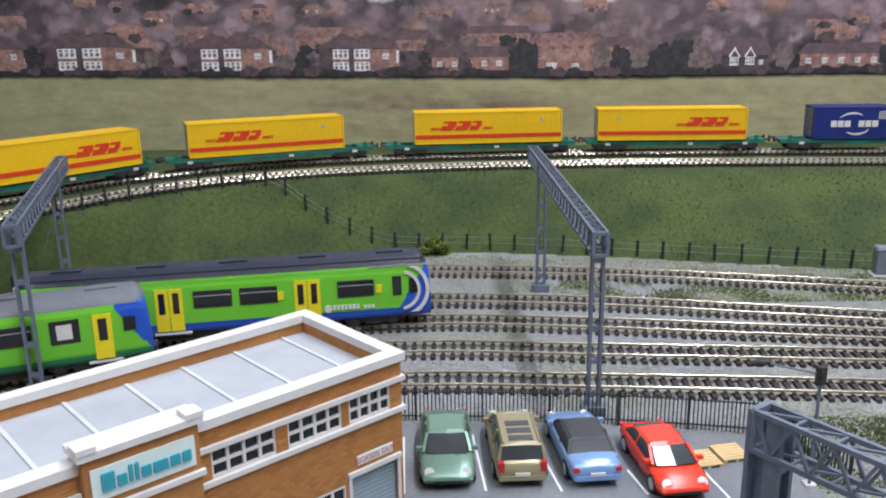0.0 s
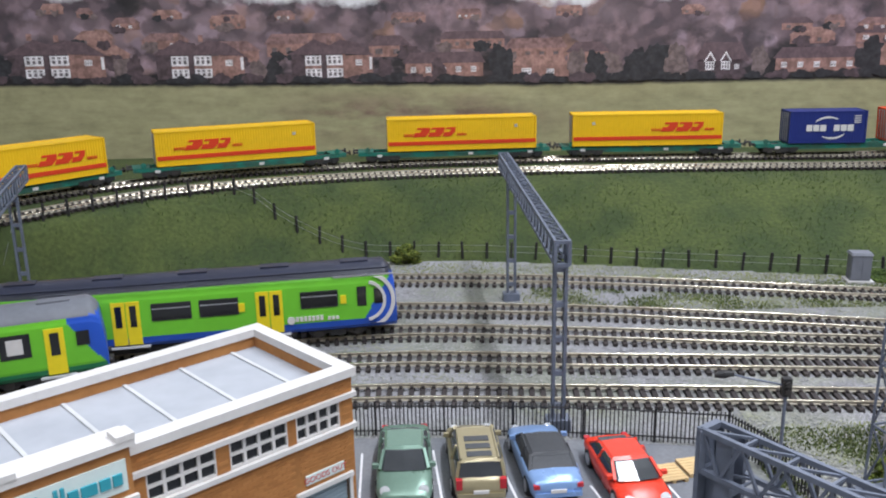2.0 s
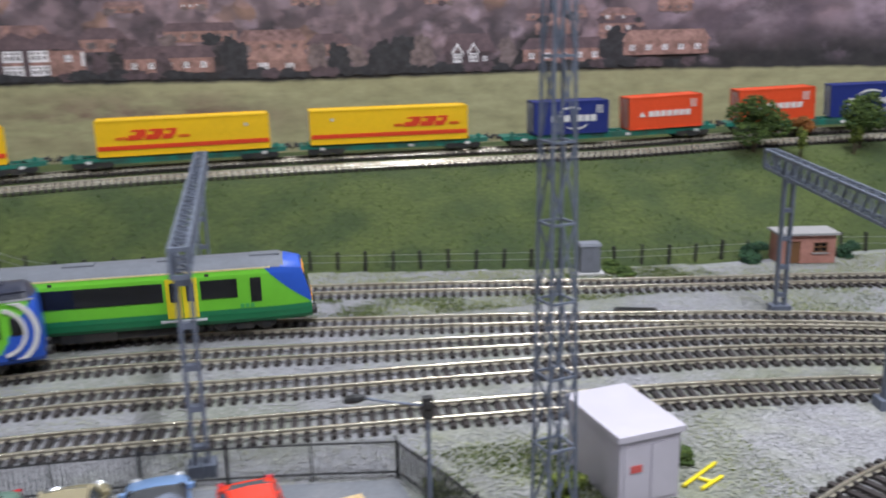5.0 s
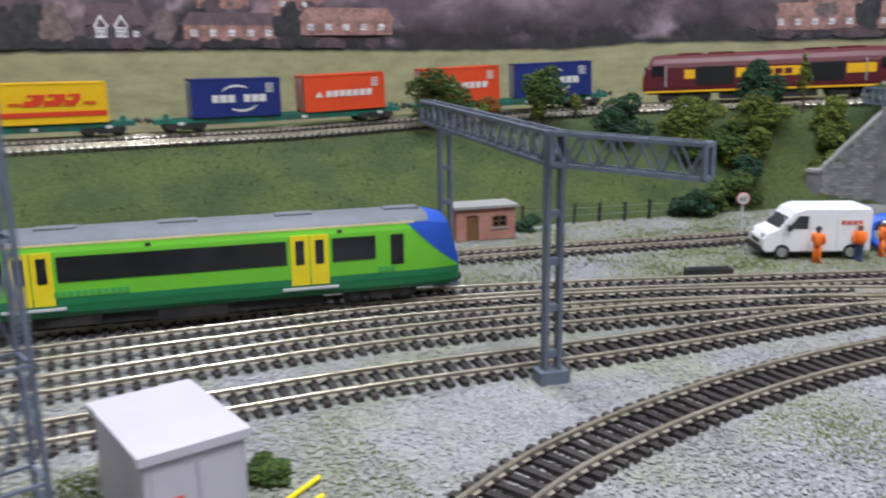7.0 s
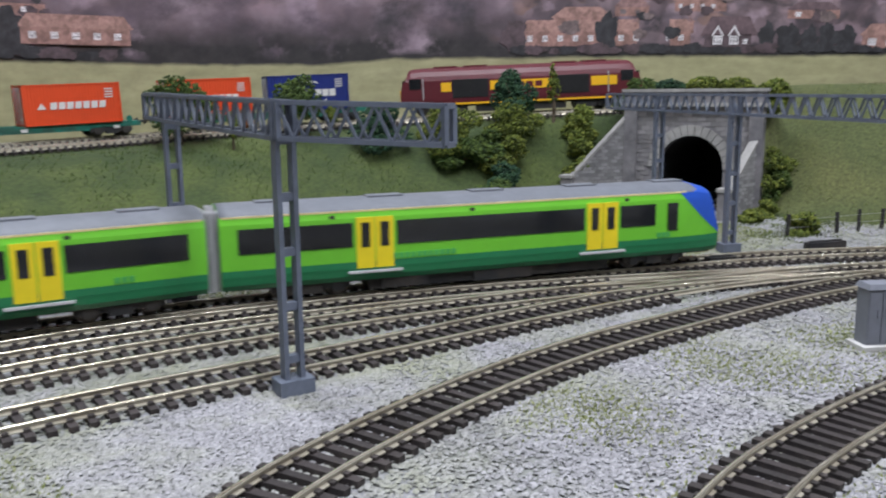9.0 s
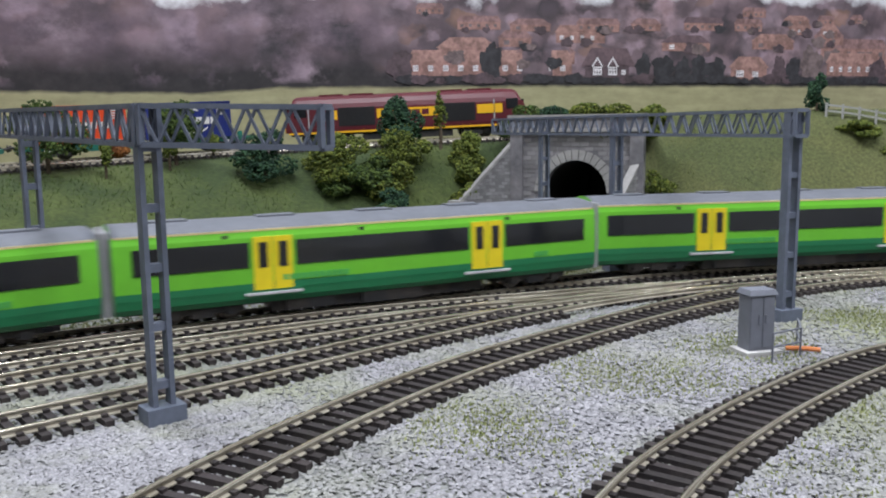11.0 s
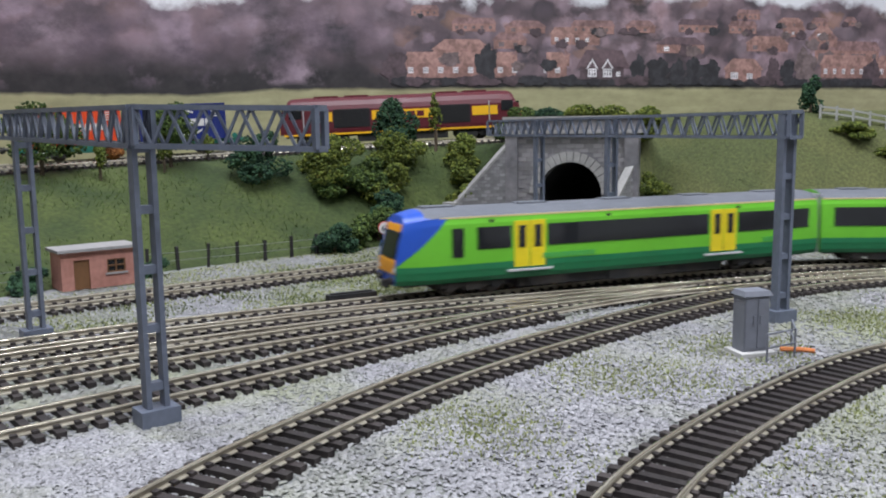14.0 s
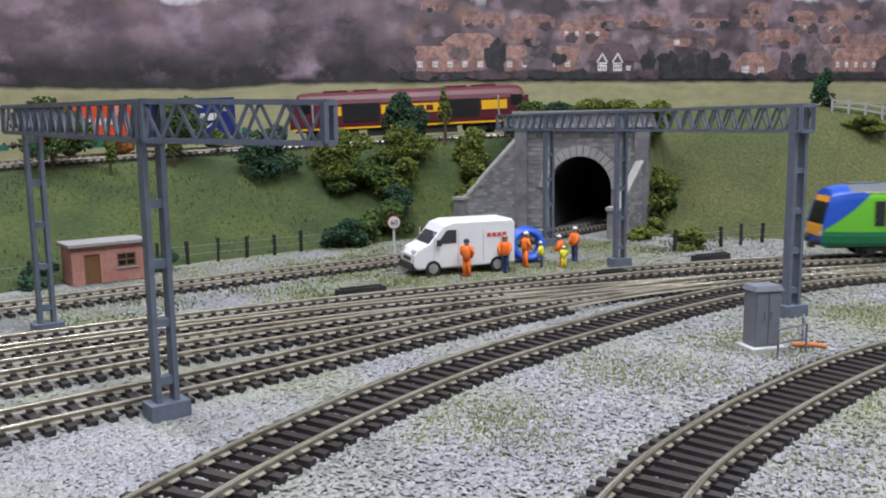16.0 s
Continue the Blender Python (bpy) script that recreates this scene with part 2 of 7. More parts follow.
slab("floor", -3200, 3200, -2600, 1500, -1020, -1000, M_CARPET, "dark grey carpeted floor of the room", "floor")
slab("ceiling", -3200, 3200, -2600, 1500, 1400, 1420, M_CEIL, "plain white painted ceiling", "ceiling")
slab("wall_north", -3200, 3200, 1500, 1560, -1000, 1400, M_PAINTWALL, "plain painted room wall behind the layout", "wall")
slab("wall_south", -3200, 3200, -2660, -2600, -1000, 1400, M_PAINTWALL, "plain painted room wall", "wall")
slab("wall_east", 3200, 3260, -2600, 1500, -1000, 1400, M_PAINTWALL, "plain painted room wall", "wall")
slab("wall_west", -3260, -3200, -2600, 1500, -1000, 1400, M_PAINTWALL, "plain painted room wall", "wall")
board = thing("baseboard", "plywood layout baseboard on square timber legs", "baseboard", kind="structure")
bm = bmesh.new()
box(bm, -1800, 1900, -1200, 1110, -30, -2)
part("board_top", bm, M_WOOD, board)
for lx in (-1700, 0, 1800):
    for ly in (-1100, 1000):
        bm = bmesh.new()
        box(bm, lx - 30, lx + 30, ly - 30, ly + 30, -1000, -30)
        part("leg", bm, M_WOOD, board)


# ground sheet, ballast-covered
bm = bmesh.new()
nx, ny = 150, 100
grid = [[bm.verts.new((-1790 + 3680 * i / nx, -1190 + 2290 * j / ny, noise.noise(Vector((i * 0.7, j * 0.7, 3))) * 0.5 - 0.7)) for i in range(nx + 1)] for j in range(ny + 1)]
for j in range(ny):
    for i in range(nx):
        bm.faces.new((grid[j][i], grid[j][i + 1], grid[j + 1][i + 1], grid[j + 1][i]))
smooth(bm)
tagged(part("ground", bm, M_BALLAST), "grey ballast-covered ground of the layout", "ground", "", "structure")


def sign_gap(path, x, y):
    """Distance from the line, positive on its left."""
    d2 = (path.p[:, 0] - x) ** 2 + (path.p[:, 1] - y) ** 2
    k = int(np.argmin(d2))
    k = min(max(k, 1), len(path.p) - 2)
    w = path.p[k + 1] - path.p[k - 1]
    v = np.array((x, y)) - path.p[k]
    return math.copysign(math.sqrt(d2[k]), w[0] * v[1] - w[1] * v[0])


def ease(v):
    v = min(1, max(0, v))
    return v * v * (3 - 2 * v)


def portal_space(x, y):
    """Plan point seen from the tunnel mouth: across it, and inwards."""
    c, s = math.cos(math.radians(-76)), math.sin(math.radians(-76))
    dx, dy = x - 872, y - 526
    return dx * c + dy * s, -dx * s + dy * c


def hill(x, y):
    """Height of the grass bank in mm."""
    px, py = portal_space(x, y)
    return max(slope(x, y), 80.0) if abs(px) < 58 and 8 < py < 150 else slope(x, y)


def slope(x, y):
    df = sign_gap(FOOT, x, y)
    if df <= 0:
        return -4.0
    dc = -sign_gap(CREST, x, y)
    mound = ease((x - 845) / 50) * ease((625 - y) / 60)
    top = up_z(UPB.near(x, y)) - 1.5 + 20 * mound
    if mound > 0.02:
        dc = dc * (1 - mound) + (115 - df) * mound
    u = 1.0 if dc <= 0 else df / (df + dc)
    u = u ** 0.9
    lumps = noise.noise(Vector((x * 0.012, y * 0.012, 5))) * 3 + noise.noise(Vector((x * 0.05, y * 0.05, 9))) * 1.2
    lumps *= min(1, df / 20) * min(1, max(0.12, dc / 15))
    return top * (0.35 * u + 0.65 * ease(u)) + lumps


def sheet(name, x0, x1, y0, y1, step, height, mat, parent=None, keep=lambda z: z > -3.9):
    nx, ny = int((x1 - x0) / step), int((y1 - y0) / step)
    zs = {}
    verts, faces, idx = [], [], {}
    for j in range(ny + 1):
        for i in range(nx + 1):
            zs[i, j] = height(x0 + i * step, y0 + j * step)
    for j in range(ny):
        for i in range(nx):
            c = ((i, j), (i + 1, j), (i + 1, j + 1), (i, j + 1))
            px, py = portal_space(x0 + (i + 0.5) * step, y0 + (j + 0.5) * step)
            if any(keep(zs[q]) for q in c) and not (abs(px) < 34 and -9 < py < 16):
                for q in c:
                    if q not in idx:
                        idx[q] = len(verts)
                        verts.append((x0 + q[0] * step, y0 + q[1] * step, zs[q]))
                faces.append([idx[q] for q in c])
    ob = from_arrays(name, verts, faces, mat, parent)
    for f in ob.data.polygons:
        f.use_smooth = True
    return ob


M_DRYGRASS = material("dry_static_grass", (0.066, 0.080, 0.026), 0.95, 0, 0.45, 420, 0.001, second=(0.098, 0.104, 0.036), patch=14, mix=(0.4, 0.62))
bank = sheet("grass_bank", -760, 1230, -200, 1006, 7, hill, M_GRASS)
bank.data.materials.append(M_DRYGRASS)
for f in bank.data.polygons:
    if f.center.x > 0.893 and f.center.y < 0.540:
        f.material_index = 1
tagged(bank, "railway embankment covered in dark green static grass", "embankment", "", "structure")
# ---- printed backscene sheet on the back wall ----
BACK = Path([(-1300, 1012), (-700, 1012), (-300, 1012), (100, 1012), (450, 1012), (600, 1002), (730, 962), (860, 878), (975, 768), (1070, 680), (1165, 605), (1270, 526), (1450, 400), (1700, 225)])
HEDGE_Z = 137.0


def hedge(s):
    """Height of the hedge line along the sheet."""
    return float(np.interp(s, (820, 1019, 1275, 1419, 1750, 1980, 2107, 2187), (144, 140, 137, 134, 134, 132, 132, 138)))


def backscene_material():
    m = bpy.data.materials.new("printed_landscape")
    m.use_nodes = True
    n, link = m.node_tree.nodes, m.node_tree.links.new
    bsdf = n["Principled BSDF"]
    bsdf.inputs["Roughness"].default_value = 0.7
    uv = n.new("ShaderNodeUVMap")
    uv.uv_map = "sheet"
    sep = n.new("ShaderNodeSeparateXYZ")
    link(uv.outputs["UV"], sep.inputs[0])

    def tex(scale, detail, stretch=(1, 1, 1), rough=0.6):
        mp, t = n.new("ShaderNodeMapping"), n.new("ShaderNodeTexNoise")
        mp.inputs["Scale"].default_value = stretch
        t.inputs["Scale"].default_value, t.inputs["Detail"].default_value, t.inputs["Roughness"].default_value = scale, detail, rough
        link(uv.outputs["UV"], mp.inputs[0]), link(mp.outputs[0], t.inputs["Vector"])
        return t.outputs["Fac"]

    def ramp(fac, stops):
        r = n.new("ShaderNodeValToRGB")
        while len(r.color_ramp.elements) < len(stops):
            r.color_ramp.elements.new(0.5)
        for e, (p, c) in zip(r.color_ramp.elements, stops):
            e.position, e.color = p, (*c, 1)
        link(fac, r.inputs["Fac"])
        return r.outputs["Color"]

    def mixed(fac, a, b):
        x = n.new("ShaderNodeMix")
        x.data_type = "RGBA"
        link(fac, x.inputs["Factor"]), link(a, x.inputs["A"]), link(b, x.inputs["B"])
        return x.outputs["Result"]

    def edge(value, at, soft, wob=None, amount=0.0):
        r = n.new("ShaderNodeMapRange")
        r.inputs["From Min"].default_value, r.inputs["From Max"].default_value = at - soft, at + soft
        if wob is not None:
            ma = n.new("ShaderNodeMath")
            ma.operation = "MULTIPLY_ADD"
            ma.inputs[1].default_value = amount
            link(wob, ma.inputs[0]), link(value, ma.inputs[2])
            value = ma.outputs[0]
        link(value, r.inputs["Value"])
        return r.outputs["Result"]

    def product(a, b):
        x = n.new("ShaderNodeMath")
        x.operation = "MULTIPLY"
        link(a, x.inputs[0]), link(b, x.inputs[1])
        return x.outputs[0]

    def beyond(value, at, soft):
        x = n.new("ShaderNodeMath")
        x.operation = "SUBTRACT"
        x.inputs[0].default_value = 1.0
        link(edge(value, at, soft), x.inputs[1])
        return x.outputs[0]

    u = sep.outputs["X"]
    v = sep.outputs["Y"]
    field = mixed(tex(4, 6, (1, 3, 1)), ramp(tex(9, 6, (0.6, 6, 1)), [(0.3, (0.250, 0.240, 0.125)), (0.55, (0.380, 0.360, 0.200)), (0.75, (0.470, 0.440, 0.263))]),
                  ramp(tex(40, 4, (0.5, 4, 1)), [(0.3, (0.270, 0.265, 0.138)), (0.7, (0.460, 0.425, 0.250))]))
    scrub = ramp(tex(30, 6), [(0.3, (0.05, 0.035, 0.025)), (0.7, (0.19, 0.12, 0.08))])
    scrub_mask = edge(tex(3.2, 3, (1, 5, 1)), 0.67, 0.04)
    field = mixed(scrub_mask, field, scrub)
    def crowns(scale, stops, seed):
        """Rounded tree heads, each with its own tone, dusky between them."""
        mp, warp, vor = n.new("ShaderNodeMapping"), n.new("ShaderNodeTexNoise"), n.new("ShaderNodeTexVoronoi")
        mp.inputs["Location"].default_value, mp.inputs["Scale"].default_value = (seed, seed * 0.7, 0), (1, 1.25, 1)
        warp.inputs["Scale"].default_value, warp.inputs["Detail"].default_value = 70, 5
        add = n.new("ShaderNodeVectorMath")
        add.operation = "MULTIPLY_ADD"
        add.inputs[1].default_value = (0.022, 0.022, 0)
        link(uv.outputs["UV"], mp.inputs[0]), link(uv.outputs["UV"], warp.inputs["Vector"])
        link(warp.outputs["Color"], add.inputs[0]), link(mp.outputs[0], add.inputs[2])
        vor.feature, vor.voronoi_dimensions = "SMOOTH_F1", "2D"
        vor.inputs["Scale"].default_value, vor.inputs["Smoothness"].default_value = scale, 0.6
        link(add.outputs[0], vor.inputs["Vector"])
        cell = n.new("ShaderNodeSeparateXYZ")
        link(vor.outputs["Color"], cell.inputs[0])
        base = ramp(cell.outputs["X"], stops)
        deep = ramp(tex(90, 6), [(0.3, (0.030, 0.022, 0.026)), (0.7, (0.085, 0.062, 0.066))])
        return mixed(edge(vor.outputs["Distance"], 0.62, 0.34), base, deep)

    mauve = [(0.05, (0.049, 0.040, 0.051)), (0.3, (0.155, 0.110, 0.129)), (0.55, (0.266, 0.188, 0.210)), (0.78, (0.351, 0.261, 0.301)), (0.95, (0.408, 0.221, 0.143))]
    dusk = [(0.05, (0.034, 0.032, 0.040)), (0.4, (0.111, 0.078, 0.093)), (0.7, (0.247, 0.168, 0.194)), (0.95, (0.390, 0.288, 0.349))]
    woods = mixed(tex(26, 6, (1, 1, 1), 0.65), crowns(34, mauve, 0.3), crowns(58, dusk, 1.7))
    woods = mixed(edge(tex(11, 5), 0.60, 0.06), woods, ramp(tex(60, 6), [(0.3, (0.247, 0.154, 0.163)), (0.7, (0.442, 0.315, 0.364))]))
    dark = ramp(tex(60, 6), [(0.3, (0.012, 0.011, 0.013)), (0.7, (0.042, 0.036, 0.038))])
    woods = mixed(edge(tex(7.5, 5, (1, 1.3, 1)), 0.60, 0.04), woods, dark)
    sky = ramp(tex(3, 3), [(0.3, (0.62, 0.62, 0.66)), (0.7, (0.80, 0.79, 0.82))])
    field = mixed(tex(120, 4, (1, 1.6, 1), 0.7), field, ramp(tex(46, 6, (0.8, 1.6, 1), 0.7), [(0.3, (0.200, 0.185, 0.102)), (0.6, (0.400, 0.370, 0.210)), (0.8, (0.470, 0.420, 0.276))]))
    brush = product(product(edge(u, 1.17, 0.05, tex(9, 4), 0.06), beyond(u, 1.40, 0.07)), product(edge(v, 0.080, 0.02), beyond(v, 0.116, 0.014)))
    brush = product(brush, edge(tex(14, 6, (0.7, 2, 1), 0.65), 0.47, 0.08))
    field = mixed(brush, field, ramp(tex(50, 6), [(0.3, (0.12, 0.075, 0.055)), (0.7, (0.30, 0.20, 0.15))]))
    pic = mixed(edge(v, 0.137, 0.002, tex(40, 4), 0.006), field, dark)
    pic = mixed(edge(v, 0.1535, 0.003, tex(30, 5), 0.012), pic, woods)
    haze = ramp(tex(13, 6, (1, 1.3, 1), 0.6), [(0.32, (0.054, 0.041, 0.057)), (0.5, (0.168, 0.120, 0.151)), (0.66, (0.324, 0.244, 0.290))])
    smudge = mixed(edge(tex(20, 6, (1, 1.2, 1), 0.65), 0.5, 0.12), haze, crowns(26, dusk, 4.2))
    smudge = mixed(beyond(v, 0.172, 0.02), smudge, mixed(edge(tex(16, 5), 0.56, 0.06), dark, haze))
    thicket = product(product(edge(u, 1.90, 0.05, tex(12, 4), 0.1), beyond(u, 2.32, 0.05)), product(edge(v, 0.146, 0.003, tex(22, 5), 0.012), beyond(v, 0.235, 0.03)))
    pic = mixed(thicket, pic, smudge)
    pic = mixed(edge(v, 0.276, 0.005, tex(12, 7), 0.085), pic, sky)
    link(pic, bsdf.inputs["Base Color"])
    return m


M_BACK = backscene_material()
back = thing("backscene", "printed paper backscene of houses, woods and a field", "backscene", kind="structure")
bm = bmesh.new()
uvl = bm.loops.layers.uv.new("sheet")
n = 220
cols = []
for i in range(n + 1):
    s = BACK.length * i / n
    x, y = BACK.at(s)
    x2, y2 = BACK.side(s, 5)
    cols.append((s, [bm.verts.new((x, y, z)) for z in (-2, 420)] + [bm.verts.new((x2, y2, z)) for z in (420, -2)]))
for (sa, a), (sb, b) in zip(cols, cols[1:]):
    for k in range(3):
        f = bm.faces.new((a[k], b[k], b[k + 1], a[k + 1]))
        for lp in f.loops:
            lp[uvl].uv = ((sa if lp.vert in a else sb) * MM, (lp.vert.co.z + HEDGE_Z - hedge(sa if lp.vert in a else sb)) * MM)
sheet_ob = part("printed_sheet", bm, M_BACK, back)

PRINT = [("print_roof", (0.145, 0.095, 0.108)), ("print_brick", (0.34, 0.19, 0.165)), ("print_white", (0.80, 0.76, 0.79)), ("print_pane", (0.16, 0.135, 0.15)),
         ("print_render", (0.48, 0.40, 0.39)), ("print_tile", (0.39, 0.225, 0.195)), ("print_evergreen", (0.038, 0.036, 0.042)), ("print_shade", (0.10, 0.068, 0.078)),
         ("print_twigs", (0.19, 0.14, 0.14)), ("print_mist", (0.32, 0.24, 0.25)), ("print_dusk_tile", (0.28, 0.165, 0.16))]
PRINT_M = [material(k, c, 0.7, 0, 0.22 if k in ("print_white", "print_roof") else 0.34, 240, patch=90) for k, c in PRINT]


taken = []


def printed(s0, z0, scale, shapes, name="printed_house"):
    """Flat printed shapes on the sheet; shapes are (ink, layer, [(x, z)...]) in mm from s0, z0."""
    sx, sz = scale if isinstance(scale, tuple) else (scale, scale)
    px = [x for sh in shapes for x, z in sh[2]]
    pz = [z for sh in shapes for x, z in sh[2]]
    sa, sb = s0 + min(px) * sx, s0 + max(px) * sx
    za, zb = z0 + min(pz) * sz, z0 + max(pz) * sz
    over = [q[4] for q in taken if q[0] < sb and q[1] > sa and q[2] < zb and q[3] > za]
    slot = max(over) + 1 if over else 0
    taken.append((sa, sb, za, zb, slot))
    a, b = Vector(BACK.at(sa)), Vector(BACK.at(sb))
    out = Vector(BACK.side((sa + sb) / 2, -1)) - Vector(BACK.at((sa + sb) / 2))
    bm = bmesh.new()
    for ink, layer, pts in shapes:
        vs = []
        for x, z in pts:
            p = a.lerp(b, (s0 + x * sx - sa) / (sb - sa)) + out * (0.2 + 0.13 * slot + 0.03 * layer)
            vs.append(bm.verts.new((p.x, p.y, z0 + z * sz)))
        f = bm.faces.new(vs)
        f.material_index = ink
    return part(name, bm, PRINT_M, back)


def rect(x0, x1, z0, z1):
    return [(x0, z0), (x1, z0), (x1, z1), (x0, z1)]


def window_ink(x, z, w, h):
    out = [(2, 2, rect(x, x + w, z, z + h))]
    for k in range(3):
        out.append((3, 3, rect(x + w * (0.12 + 0.30 * k), x + w * (0.28 + 0.30 * k), z + h * 0.2, z + h * 0.55)))
        out.append((3, 3, rect(x + w * (0.12 + 0.30 * k), x + w * (0.28 + 0.30 * k), z + h * 0.68, z + h * 0.86)))
    return out


def villa():
    """A hipped brick pair with white two-storey bays and a brick side wing."""
    sh = [(7, 0, rect(0, 48, 0, 30)), (1, 0, rect(48, 76, 0, 27)), (0, 1, [(-3, 29), (50, 29), (78, 26), (62, 42), (46, 46), (36, 40), (22, 47)]), (1, 2, rect(17, 21, 46, 54)), (1, 2, rect(38, 42, 44, 52))]
    for x in (14, 34):
        sh += window_ink(x - 1, 1, 15, 11) + window_ink(x - 1, 15.5, 15, 12) + [(1, 2, rect(x - 1, x + 14, 12, 15.5))]
    return sh + window_ink(60, 15, 6, 7) + [(2, 2, rect(73, 75.5, 10, 25))]


def gabled():
    sh = [(7, 0, rect(-10, 70, 0, 16)), (0, 0, [(-18, 14), (82, 14), (66, 38), (0, 38)])]
    for x in (4, 32):
        sh += [(2, 2, [(x - 3, 14), (x + 8, 27), (x + 19, 14), (x + 16, 14), (x + 8, 23), (x, 14)])] + window_ink(x, 3, 16, 11)
    return sh + window_ink(56, 4, 8, 6)


def terrace(w=90, roof=5):
    sh = [(1, 0, rect(0, w, 0, 16)), (roof, 1, [(-3, 15), (w + 3, 15), (w - 5, 27), (6, 27)])]
    k = 6
    while k < w - 10:
        sh += window_ink(k, 5, 6, 6)
        k += 17
    return sh


def cottage(w=40):
    return [(1, 0, rect(0, w, 0, 14)), (5, 1, [(-3, 13), (w + 3, 13), (w * 0.8, 25), (w * 0.2, 25)])] + window_ink(w * 0.15, 3, 9, 7) + window_ink(w * 0.6, 3, 7, 6)


def tree_ink(rng, w, h, ink):
    """A billowing tree crown, its edge made of many small rounds."""
    n = 56
    ph = [rng.uniform(0, 6.28) for _ in range(4)]
    pts = []
    for k in range(n):
        a = 2 * math.pi * k / n
        r = 1 + 0.10 * math.sin(3 * a + ph[0]) + 0.09 * math.sin(5 * a + ph[1]) + 0.06 * math.sin(9 * a + ph[2]) + 0.05 * math.sin(14 * a + ph[3])
        pts.append((w / 2 * r * math.cos(a), max(-1.0, h * 0.46 + h * 0.5 * r * math.sin(a))))
    return [(ink, 1, pts)]


def fit_to(shapes, s0, s1, z0, z1, name="printed_house"):
    """Print a house between two arc lengths and two heights."""
    px = [x for sh in shapes for x, z in sh[2]]
    pz = [z for sh in shapes for x, z in sh[2]]
    sx, sz = (s1 - s0) / (max(px) - min(px)), (z1 - z0) / (max(pz) - min(pz))
    printed(s0 - min(px) * sx, z0 - min(pz) * sz, (sx, sz), shapes, name)


rng = random.Random(4)
# rows of roofs up the wooded hill, half sunk in trees
for tier, (lift, size) in enumerate(((24, 0.95), (42, 0.72), (58, 0.55), (72, 0.42))):
    s = 320 + 25 * tier
    while s < 3080:
        w = (42 + rng.random() * 46)
        if not 1880 < s < 2330 and not 1470 < s < 1570 and rng.random() < (0.62 if s > 1250 else 0.45):
            z = hedge(s) + lift + rng.uniform(-5, 6)
            shape = cottage(w) if rng.random() < 0.6 else terrace(w + 14, 10)
            ink = rng.choice((5, 10, 10, 0))
            glass = 2 if rng.random() < 0.3 else 8
            shape = [(ink if q in (5, 10) else glass if q == 2 else q, layer, pts) for q, layer, pts in shape]
            printed(s, z, size, shape, "printed_roof")
            for _ in range(2):
                h = rng.uniform(10, 20) * size
                printed(s + rng.uniform(-4, w * size + 4), z - 5 * size, 1.0, tree_ink(rng, h * 1.5, h, rng.choice((6, 7, 7, 8, 8))), "printed_tree")
        s += w * size + rng.uniform(8, 46)
# front row above the hedge
for a, b in ((440, 555), (570, 680), (690, 790), (800, 919), (971, 1079), (1127, 1227)):
    fit_to(villa(), a, b, hedge(a) + 5, hedge(a) + 56)
for a, b, z in ((1259, 1355, 143), (1687, 1791, 141), (1807, 1915, 147), (2323, 2415, 147), (2423, 2515, 147), (2846, 2920, 148), (2930, 3010, 148)):
    fit_to(terrace(88, 0 if a < 1800 else 5), a, b, z, z + 28)
fit_to(cottage(52), 1383, 1455, 141, 166)
fit_to(gabled(), 1595, 1660, 142, 176)
fit_to(gabled(), 2523, 2590, 145, 178)
fit_to(cottage(44), 2710, 2766, 143, 170)
# garden trees and dark conifers round the front row, then the low hedge
for s in (425, 562, 684, 795, 935, 950, 1092, 1110, 1238, 1300, 1372, 1460, 1482, 1505, 1530, 1552, 1575, 1672, 1800, 2318, 2419, 2600, 2625, 2650, 2672, 2694, 2780, 2800, 2825, 2925):
    h = rng.uniform(24, 44)
    printed(s, hedge(s) + 3, 1.0, tree_ink(rng, h * rng.uniform(0.55, 0.95), h, rng.choice((6, 6, 7, 7, 8))), "printed_tree")
for s in range(305, 3100, 17):
    if not 1890 < s < 2320:
        h = rng.uniform(6, 12)
        printed(s + rng.uniform(-5, 5), hedge(s) + 0.5, 1.0, tree_ink(rng, h * rng.uniform(1.6, 2.6), h, rng.choice((6, 6, 7))), "printed_hedge")
# ---- tracks ----
def sleeper_mesh():
    bm = bmesh.new()
    box(bm, -15, 15, -1.45, 1.45, -0.6, 1.5)
    bm.faces.ensure_lookup_table()
    for x in (-8.75, 8.75):
        box(bm, x - 2.3, x + 2.3, -1.0, 1.0, 1.4, 2.5)
    return mesh_of("sleeper", bm, M_SLEEPER)


SLEEPER = sleeper_mesh()
RAIL_TOP = 4.1


